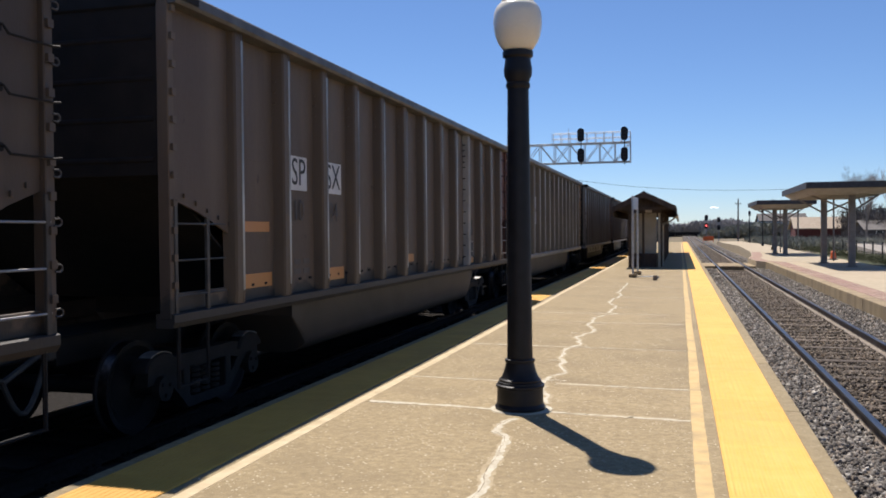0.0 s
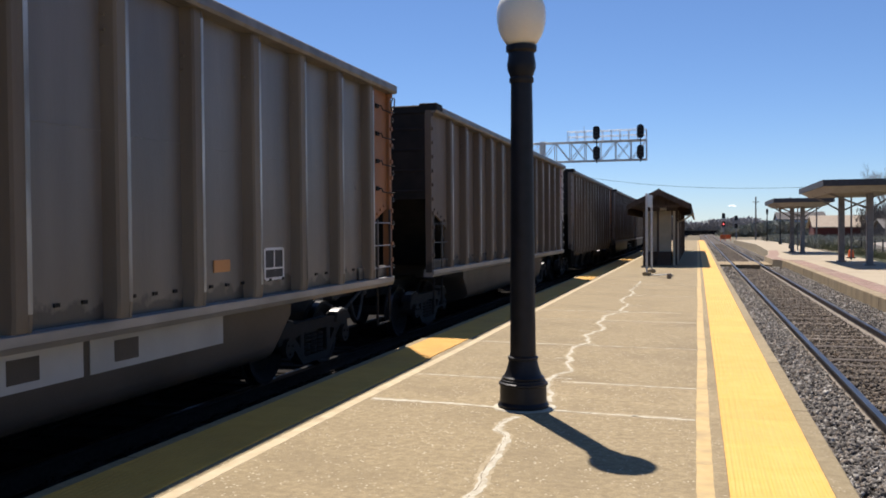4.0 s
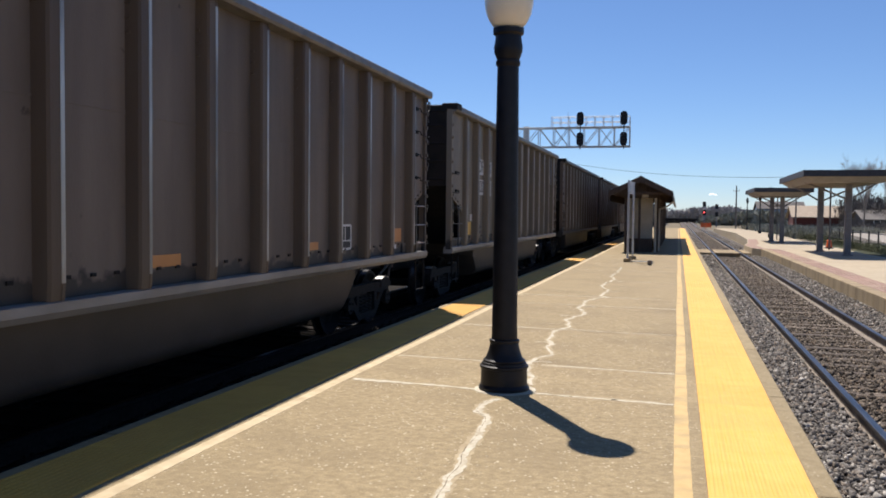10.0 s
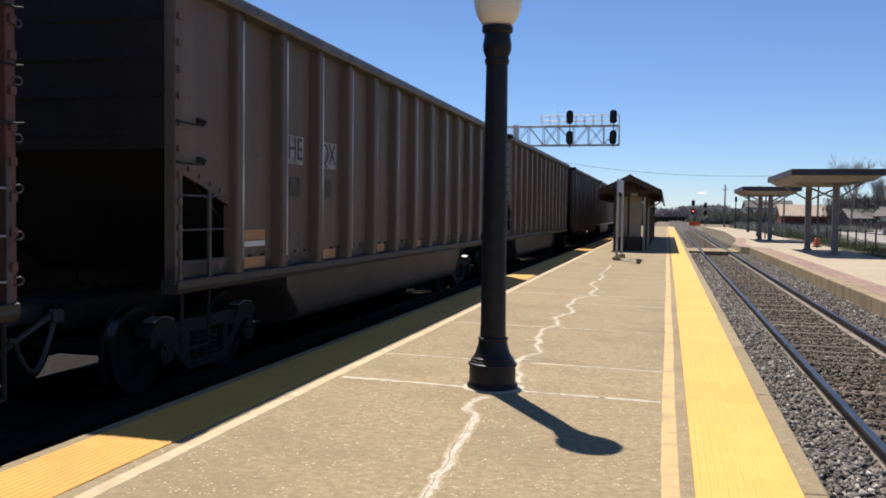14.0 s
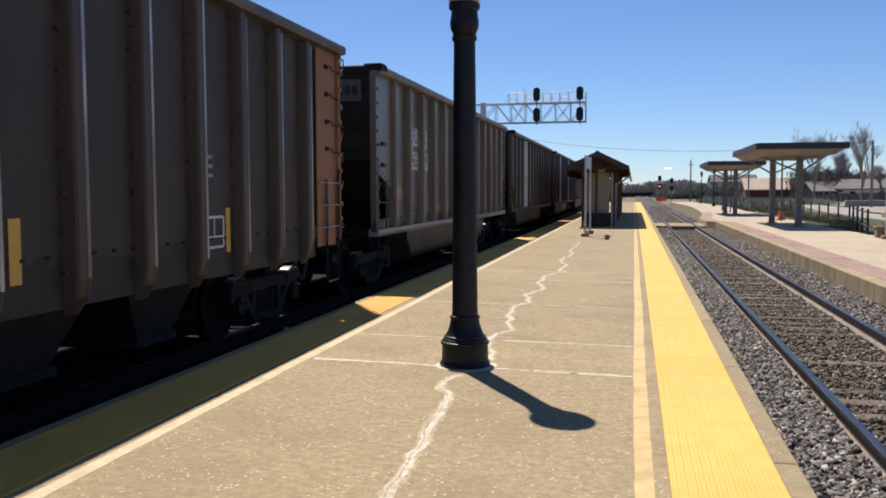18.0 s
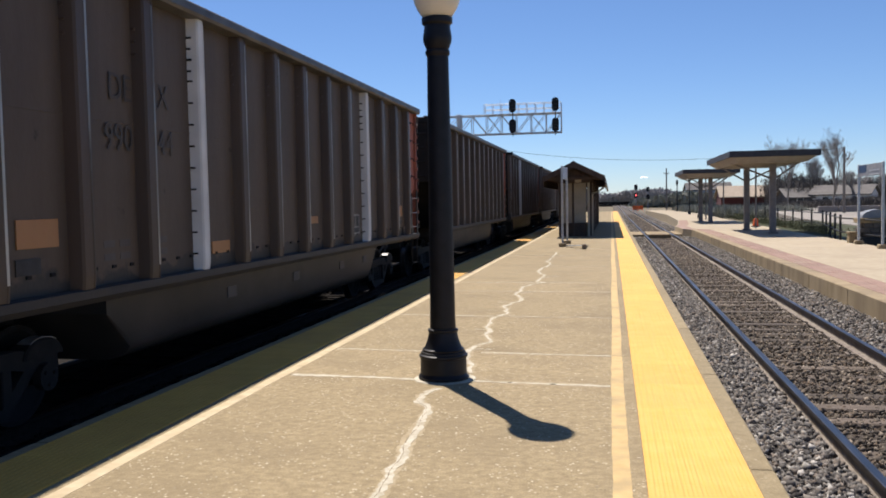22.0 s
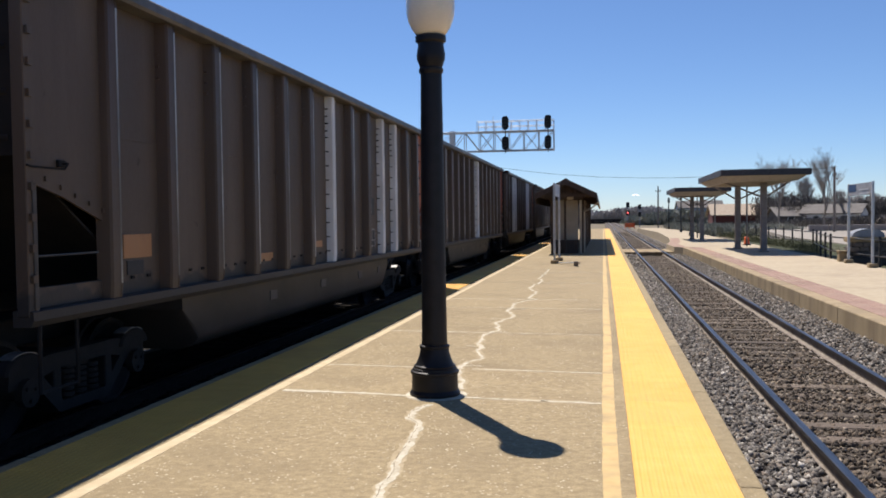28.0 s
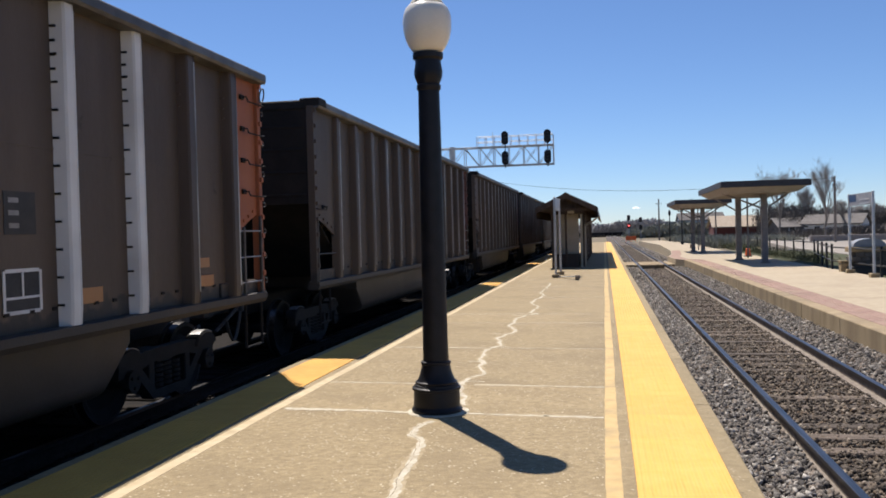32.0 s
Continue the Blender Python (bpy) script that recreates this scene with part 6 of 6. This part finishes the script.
    spot |= {5: -4.02, 6: mid[9] + 0.15, 7: mid[9] - 0.1, 8: mid[9] - 0.1, 11: mid[9] + 0.15, 12: -3.98, 16: mid[8] - 0.15, 18: mid[8] - 0.15}
    for k, y in spot.items():
        data_box(c[k], y, {1: 1.57, 5: 1.46, 6: 1.46, 11: 1.56, 12: 1.48}.get(k, 1.58), 0.44, 0.33, PLATEGREY if k in (1, 9, 13, 15, 16, 19) else None)
    for k, y, z in ((1, spot[1], 2.04), (5, -4.01, 2.21), (6, spot[6], 2.01), (11, spot[11], 2.04), (12, -3.97, 2.20), (14, spot[14] + 0.12, 2.32), (16, spot[16] + 0.1, 2.29), (18, spot[18], 2.3), (19, spot[19], 2.2), (20, spot[20] + 0.1, 2.31), (21, spot[21], 2.2)):
        p = part("black_stencil", Geo().box(SHEET + 0.001, SHEET + 0.006, y - 0.19, y + 0.19, z - 0.17, z + 0.17), STENCIL, c[k], "black stencil panel with pale marks")
        for i in (-0.1, 0.0, 0.1):
            part("pale_mark", Geo().box(SHEET + 0.007, SHEET + 0.01, y - 0.14, y - 0.02, z + i - 0.02, z + i + 0.02), PLATEGREY, p)
    # scrawled chalk marks and a pale spray on one belly plate
    r = random.Random(9)
    for i in range(9):
        y = -10.3 + 0.26 * i
        part("chalk_mark", Geo().path([(SHEET - 0.135, y, 0.86 + r.uniform(-0.05, 0.05)), (SHEET - 0.135, y + 0.12, 0.98 + r.uniform(-0.05, 0.05)), (SHEET - 0.135, y + 0.24, 0.85 + r.uniform(-0.05, 0.05))], 0.010, 4), PLATEGREY, c[14], "scrawled white chalk mark")
    for k in (14, 15, 17, 18, 19, 20):
        for y in (-9.65, -7.4, -5.15, -3.7):
            part("tub_tag", Geo().box(SHEET - 0.14, SHEET - 0.13, y - 0.13, y + 0.13, 0.815, 0.945), FADED, c[k], "small faded tag")
    x0, x1 = SHEET - 0.139, SHEET - 0.132
    for y0, y1 in ((-11.9, -11.1), (-11.02, -9.7), (-9.62, -8.1), (-7.7, -6.6), (-6.52, -4.5)):
        part("pale_belly_plate", Geo().box(x0, x1, y0, y1, 0.80, 1.10), TUBPALE, c[3], "pale grey belly plate")
        if y1 - y0 > 1.1:
            part("dark_patch", Geo().box(x1 + 0.001, x1 + 0.004, y0 + 0.3, y0 + 0.62, 0.86, 1.04), TUBGREY, c[3])


lineup()


LAG = {1: -0.45, 2: -0.4, 3: -0.29, 4: -0.15, 5: -0.08, 6: -0.09, 8: -0.1, 10: 0.13, 12: 0.36, 13: 0.35, 14: 0.2, 15: 0.22, 16: 0.16, 17: 0.12, 18: 0.07, 19: -0.09, 20: -0.27, 21: -0.38}


def train_at(t):
    """How far the train's reference end has come along the track."""
    return START - SPEED * t - 0.0022 * (t - 17.5) ** 2


def motions():
    for k, car, wheels in CARS:
        rows = [(t, pose(CAR_X, train_at(t) + PITCH * k + LAG.get(k, 0.0 if k < 22 else -0.13), RAIL_Z)) for t in [0.5 * i for i in range(65)]]
        walk(car, rows)
        for wheel, y, d in wheels:
            near = [f / 30 for f in range(0, 961) if -6 < train_at(f / 30) + PITCH * k + y < 34]
            if not near:
                continue
            times = sorted({0.0, 32.0, *near})
            base = train_at(near[0])
            walk(wheel, [(t, pose(0, d, WHEEL_R, math.degrees((train_at(min(max(t, near[0]), near[-1])) - base) / WHEEL_R) * -1)) for t in times])
# ---- beyond the platforms ----
def sheet(name, outline, z, material, label, category):
    tagged(part(name, Geo().prism(outline, "z", -0.82, z), material), label, category, kind="structure")


sheet("lawn", [(9.76, -14), (40, -14), (40, 46), (9.9, 66), (9.76, 46)], -0.10, GRASS, "strip of green spring grass behind the platform", "grass")
sheet("road", [(14.5, 40), (90, 28), (90, 60), (30, 130), (22, 130), (15.5, 70)], -0.06, ASPHALT, "pale sunlit car park and road", "road")


def fence():
    t = thing("fence", "low black steel fence behind the platform", "fence", (0, 0, 0))
    run = [(10.7, 20.0), (9.95, 29.0), (9.72, 34.0), (11.36, 44.0), (11.7, 64.0)]
    post = Geo().soft_box(-0.035, 0.035, -0.035, 0.035, -0.1, 0.92, 0.006).mesh("post")
    for a, b in zip(run, run[1:]):
        n = round(math.hypot(b[0] - a[0], b[1] - a[1]) / 2.4)
        for i in range(n):
            part("post", post, FENCE, t, at=(a[0] + (b[0] - a[0]) * i / n, a[1] + (b[1] - a[1]) * i / n, 0))
        for z in (0.3, 0.8):
            part("fence_rail", Geo().rod((a[0], a[1], z), (b[0], b[1], z), 0.028, 6), FENCE, t)


fence()


def bare_tree(x, y, h, seed, spread=0.30, budding=False):
    t = thing("tree", "tall bare deciduous tree with fine spring twigs", "tree", (x, y, -0.8), "trees")
    r = random.Random(seed)
    trunk, twigs = Geo(), Geo()

    def grow(p, d, length, rad, depth):
        bend = Vector((r.gauss(0, 0.05), r.gauss(0, 0.05), 0.03))
        q = p + d * length * 0.5
        e = q + (d + bend).normalized() * length * 0.5
        g = trunk if depth < 2 else twigs
        k = 6 if depth < 2 else 3
        g.rod(p, q, max(rad, 0.005), k, max(rad * 0.8, 0.004))
        g.rod(q, e, max(rad * 0.8, 0.004), k, max(rad * 0.6, 0.003))
        if depth >= 6:
            return
        for i in range((7, 4, 4, 4, 3, 2)[depth]):
            a = r.uniform(0, 6.28)
            s = Vector((math.cos(a), math.sin(a), 0))
            nd = (d + s * r.uniform(spread, spread * 2.2) + Vector((0, 0, 0.1))).normalized()
            grow(p + (e - p) * r.uniform(0.5, 1.0), nd, length * r.uniform(0.55, 0.75), rad * 0.5, depth + 1)

    grow(Vector((0, 0, 0)), Vector((0, 0, 1)), h * 0.30, h * 0.011, 0)
    top = max(p[2] for p in twigs.v)
    for g in (trunk, twigs):
        g.v = [(x * h / top, y * h / top, z * h / top) for x, y, z in g.v]
    part("trunk", trunk, BARK, t)
    part("crown", twigs, TWIG, t, "crown of fine bare twigs")
    if budding:
        n = len(twigs.v)
        leaf = Geo()
        for i in range(0, n, 6):
            c = Vector(twigs.v[i])
            for _ in range(2):
                e = c + Vector((r.gauss(0, 0.25), r.gauss(0, 0.25), r.gauss(0, 0.25)))
                u, w = Vector((r.gauss(0, 1), r.gauss(0, 1), r.gauss(0, 1))).normalized() * 0.16, Vector((r.gauss(0, 1), r.gauss(0, 1), r.gauss(0, 1))).normalized() * 0.12
                leaf.add([e, e + u, e + u + w, e + w], [(0, 1, 2, 3)])
        part("leaves", leaf, BUDS, t, "small budding leaves")
    return t


first = bare_tree(23.8, 118.0, 10.6, 1, 0.21)
second = bare_tree(28.6, 115.0, 11.0, 2, 0.18)
third = bare_tree(37.5, 140.0, 6.4, 3)
rr = random.Random(11)
for i in range(14):
    copy_thing((first, second, third)[i % 3], pose(rr.uniform(40, 90), rr.uniform(150, 210), -0.8, 0, 0, rr.uniform(0, 360)))


def wood(name, x0, x1, y, h, count, seed, material, label):
    """A far belt of shrubs and trees: many thin blades and clumps with an uneven top."""
    r = random.Random(seed)
    g = Geo()
    for i in range(count):
        x, yy = r.uniform(x0, x1), y + r.uniform(-12, 12)
        hh = h * (0.65 + 0.35 * noise.noise((x * 0.06, yy * 0.03, seed))) * r.uniform(0.55, 1.0)
        for _ in range(16):
            a, b = r.gauss(0, 0.5), r.gauss(0, 0.5)
            z = hh * r.uniform(0.35, 1.0)
            s = r.uniform(0.08, 0.3) * (1.6 if y > 240 else 1.0)
            p = Vector((x + a * 1.6, yy + b, -0.8 + z))
            u = Vector((r.gauss(0, 0.45), r.gauss(0, 0.45), 1.0)).normalized() * s * (1.5 if y > 240 else 2.2)
            w = Vector((r.gauss(0, 1), r.gauss(0, 1), 0)).normalized() * s * (1.0 if y > 240 else 0.25)
            g.add([p - u, p + w, p + u, p - w], [(0, 1, 2, 3)])
        g.rod((x, yy, -0.8), (x + r.gauss(0, 0.4), yy, -0.8 + hh * 0.9), 0.12, 3, 0.03)
    tagged(part(name, g, material), label, "trees", kind="stuff")


wood("far_wood", -60, 90, 420, 9.5, 4500, 21, FARTWIG, "distant grey-brown belt of bare trees")
wood("green_thicket", 9, 34, 250, 5.5, 2200, 22, FARBUDS, "belt of budding green bushes beyond the tracks")
wood("right_thicket", 32, 100, 174, 8.6, 7000, 23, BRUSH, "thicket of bare bushes behind the houses")


PALEBLUE = paint("pale_blue_siding", (0.32, 0.38, 0.46), (0.40, 0.46, 0.54), 3, 0.7, bump=0.1)


def house(x, y, w, d, h, wall, roof, turn, label, rise=1.6):
    t = thing("house", label, "house", pose(x, y, -0.8, 0, 0, turn), "houses")
    part("wall", Geo().box(-w / 2, w / 2, -d / 2, d / 2, 0, h), wall, t)
    e = 0.45
    part("roof", Geo().prism([(-d / 2 - e, h - 0.1), (0, h + rise), (d / 2 + e, h - 0.1), (d / 2 + e, h + 0.08), (0, h + rise + 0.2), (-d / 2 - e, h + 0.08)], "x", -w / 2 - e, w / 2 + e), roof, t)
    for a in (-1, 1):
        part("gable", Geo().prism([(-d / 2, h - 0.02), (d / 2, h - 0.02), (0, h + rise - 0.05)], "x", *sorted((a * w / 2, a * (w / 2 - 0.1)))), wall, t)
    n = max(2, int(w / 3.2))
    for i in range(n if wall != RED else 0):
        xx = -w / 2 + w * (i + 0.5) / n
        k = part("window", Geo().box(xx - 0.55, xx + 0.55, -d / 2 - 0.05, -d / 2 - 0.0, 1.0, 2.2), WHITE, t)
        part("pane", Geo().box(xx - 0.46, xx + 0.46, -d / 2 - 0.07, -d / 2 - 0.052, 1.1, 2.1), GLASS, k)
    return t


wood("brush", 22, 70, 138, 2.6, 5000, 24, BRUSH, "low bare brush before the houses")
wood("mid_brush", 11, 23, 116, 1.9, 1800, 25, FARBUDS, "low dull green scrub beyond the canopies")
house(31.2, 190, 15, 9, 2.4, RED, TANROOF, 0, "low red-sided building with a sunlit tan roof", 2.2)
house(41.0, 160, 9.5, 4.6, 2.5, WHITE, GREYROOF, -32, "white bungalow with a grey shingle roof", 1.5)
house(35.6, 164, 8.5, 7, 2.1, SLATE, GREYROOF, 6, "grey house among bare trees", 1.5)
house(29, 262, 12, 12, 4.6, PALEBLUE, SLATE, 0, "long pale warehouse with a grey roof", 2.0)


def pole(x, y, h, label="weathered wooden utility pole with a crossarm", arm=0.45):
    t = thing("utility_pole", label, "pole", (x, y, -0.8), "poles")
    part("shaft", Geo().rod((0, 0, 0), (0, 0, h), 0.15, 10, 0.10), BARK, t)
    part("crossarm", Geo().soft_box(-arm, arm, -0.05, 0.05, h - 0.9, h - 0.8, 0.01), BARK, t)
    for s in (0.05 - arm, arm - 0.05):
        part("insulator", Geo().rod((s, 0, h - 0.8), (s, 0, h - 0.66), 0.035, 6), GLASS, t)


pole(10.62, 150, 7.45)
pole(21.0, 160, 9.5)
pole(23.15, 88.0, 6.96, arm=0.2)
for x, y in ((9.2, 90), (9.6, 112), (8.4, 72)):
    t = thing("small_lamp", "slim dark lamp post along the far platform", "lamp", (x, y, 0), "far lamps")
    part("shaft", Geo().lathe([(0.14, 0), (0.14, 0.25), (0.06, 0.4), (0.05, 3.2), (0.08, 3.25)], 12), FENCE, t)
    part("lantern", Geo().lathe([(0.10, 3.25), (0.16, 3.5), (0.13, 3.8), (0.03, 3.95)], 12), FENCE, t)


def track_signal(x, y, h, lit):
    t = thing("track_signal", "black trackside signal showing red" if lit else "black trackside signal seen unlit", "signal", (x, y, -0.5), "track signals")
    part("mast", Geo().rod((0, 0, 0), (0, 0, h), 0.10, 8), GREY, t)
    for z in (h - 0.45, h - 1.9):
        k = part("head", Geo().soft_box(-0.30, 0.30, -0.2, 0.1, z - 0.46, z + 0.46, 0.1), BLACK, t)
        if lit:
            part("lens", Geo().rod((0, -0.22, z + (0.3 if z > h - 1 else 0.0)), (0, -0.26, z + (0.3 if z > h - 1 else 0.0)), 0.12 if z > h - 1 else 0.14, 12), LAMPRED if z < h - 1 else BLACK, k, "glowing red lens")


track_signal(5.9, 160.0, 4.7, True)
track_signal(8.4, 170.0, 4.4, False)
for i in range(2):
    t = thing("work_barrier", "small orange work barrier beyond the platform", "barrier", (5.5 + i * 0.9, 150 + i, -0.5), "barriers")
    part("board", Geo().soft_box(-0.42, 0.42, -0.04, 0.04, 0.3, 1.0, 0.01), ORANGE, t)
    part("leg", Geo().box(-0.4, -0.34, -0.2, 0.2, 0, 0.3), ORANGE, t)
    part("leg", Geo().box(0.34, 0.4, -0.2, 0.2, 0, 0.3), ORANGE, t)
t = thing("traffic_cone", "orange drum-shaped cone on the platform", "cone", (9.2, 49.6, 0))
part("body", Geo().lathe([(0.16, 0.04), (0.14, 0.2), (0.11, 0.42), (0.05, 0.46)], 16), ORANGE, t)
part("foot", Geo().soft_box(-0.22, 0.22, -0.22, 0.22, 0, 0.05, 0.01), BLACK, t)

# a masonry monument on the grass behind the sign
t = thing("stone_monument", "grey-brown masonry monument with a pale rounded cap on the grass", "monument", (10.3, 31.7, -0.1))
part("base", Geo().soft_box(-0.66, 0.66, -0.45, 0.45, 0, 0.30, 0.03), FENCE, t, "dark stone base")
for i in range(3):
    for j in range(4):
        o = 0.0 if i % 2 else 0.11
        part("stone", Geo().soft_box(max(-0.60, -0.60 + 0.3 * j + o + 0.008), min(0.60, -0.60 + 0.3 * (j + 1) + o - 0.008), -0.36, 0.36, 0.305 + 0.16 * i, 0.455 + 0.16 * i, 0.015), MASONRY, t)
part("stone_course", Geo().soft_box(-0.63, 0.63, -0.38, 0.38, 0.785, 0.95, 0.02), CURB, t, "tan stone course")
arch = [(-0.52, 0.955)] + [(0.52 * math.cos(a), 0.98 + 0.25 * math.sin(a)) for a in [math.pi * (1 - i / 12) for i in range(13)]] + [(0.52, 0.955)]
part("cap", Geo().prism(arch, "y", -0.28, 0.28), GREY, t, "pale rounded cap")
t = thing("stone_pedestal", "short pale concrete pedestal beside the monument", "pedestal", (9.62, 31.9, -0.1))
part("shaft", Geo().soft_box(-0.16, 0.16, -0.16, 0.16, 0, 0.42, 0.02), CURB, t)
part("top", Geo().soft_box(-0.19, 0.19, -0.19, 0.19, 0.42, 0.48, 0.015), CURB, t)

# a dark board fence across the far end of the yard
t = thing("board_fence", "low dark board fence far down the line", "fence", (0, 300, -0.8))
for i in range(60):
    part("board", Geo().soft_box(-13 + 0.36 * i, -13 + 0.36 * i + 0.34, -0.05, 0.05, 0.0, 1.62 + 0.06 * math.sin(i * 1.7), 0.01), UNDER, t)


def hedge(name, x0, y0, x1, y1, h, count, seed, label):
    r = random.Random(seed)
    g = Geo()
    for i in range(count):
        u = r.random()
        p = Vector((x0 + (x1 - x0) * u + r.gauss(0, 0.3), y0 + (y1 - y0) * u + r.gauss(0, 0.3), -0.1 + h * abs(r.gauss(0.4, 0.35))))
        a = Vector((r.gauss(0, 1), r.gauss(0, 1), r.gauss(0, 1))).normalized() * r.uniform(0.02, 0.05)
        b = Vector((r.gauss(0, 1), r.gauss(0, 1), r.gauss(0, 1))).normalized() * r.uniform(0.02, 0.045)
        g.add([p, p + a, p + a + b, p + b], [(0, 1, 2, 3)])
    tagged(part(name, g, BUDS), label, "hedge", kind="stuff")


hedge("low_hedge", 11.0, 40, 11.3, 74, 0.42, 16000, 31, "low dark green hedge behind the canopies")
t = thing("low_wall", "low pale concrete barrier by the car park", "wall", (0, 0, 0))
for i in range(7):
    part("barrier_block", Geo().soft_box(22.0 + 1.9 * i, 23.85 + 1.9 * i, 93, 93.5, -0.8, 0.55, 0.04), COLUMN, t)

# a wire across the sky
t = thing("overhead_wire", "thin dark utility wire sagging across the tracks", "wire", (0, 0, 0))
pole(-14.3, 120.0, 9.9)
pts = [(-14.3 + 37.45 * u, 120 - 32 * u, 8.95 - 2.87 * u - 5.4 * u * (1 - u)) for u in [i / 24 for i in range(25)]]
part("wire", Geo().loft([[(x + 0.02 * a, y, z + 0.02 * b) for a, b in ((1, 0), (0, 1), (-1, 0), (0, -1))] for x, y, z in pts]), FENCE, t)

# a small fair-weather cloud low over the horizon
CLOUDWHITE = paint("cloud_white", (0.80, 0.80, 0.80), (0.90, 0.90, 0.90), 0.01, 0.95, bump=0.0, spec=0.0)
# a faint glow of its own replaces sunlight scattered through the cloud
CLOUDWHITE.node_tree.nodes["Principled BSDF"].inputs["Emission Color"].default_value = (0.9, 0.95, 1.0, 1)
CLOUDWHITE.node_tree.nodes["Principled BSDF"].inputs["Emission Strength"].default_value = 0.45
r = random.Random(12)
g = Geo()
for i in range(16):
    a = r.uniform(-1, 1)
    x, z, w = 86 + 9 * a, 56 + 3 * (1 - a * a) * r.uniform(-0.3, 1.0), r.uniform(2.5, 4.6) * (1.1 - 0.6 * a * a)
    g.loft([[(x + w * c * math.cos(2 * math.pi * j / 12), 2300 + 6 * c * math.sin(2 * math.pi * j / 12), z + 0.42 * w * h) for j in range(12)] for c, h in ((0.15, -0.6), (0.8, -0.45), (1.0, 0.0), (0.75, 0.55), (0.3, 0.9))])
tagged(part("cloud", g, CLOUDWHITE, smooth=60), "small white cloud low over the horizon", "cloud", kind="stuff")

motions()
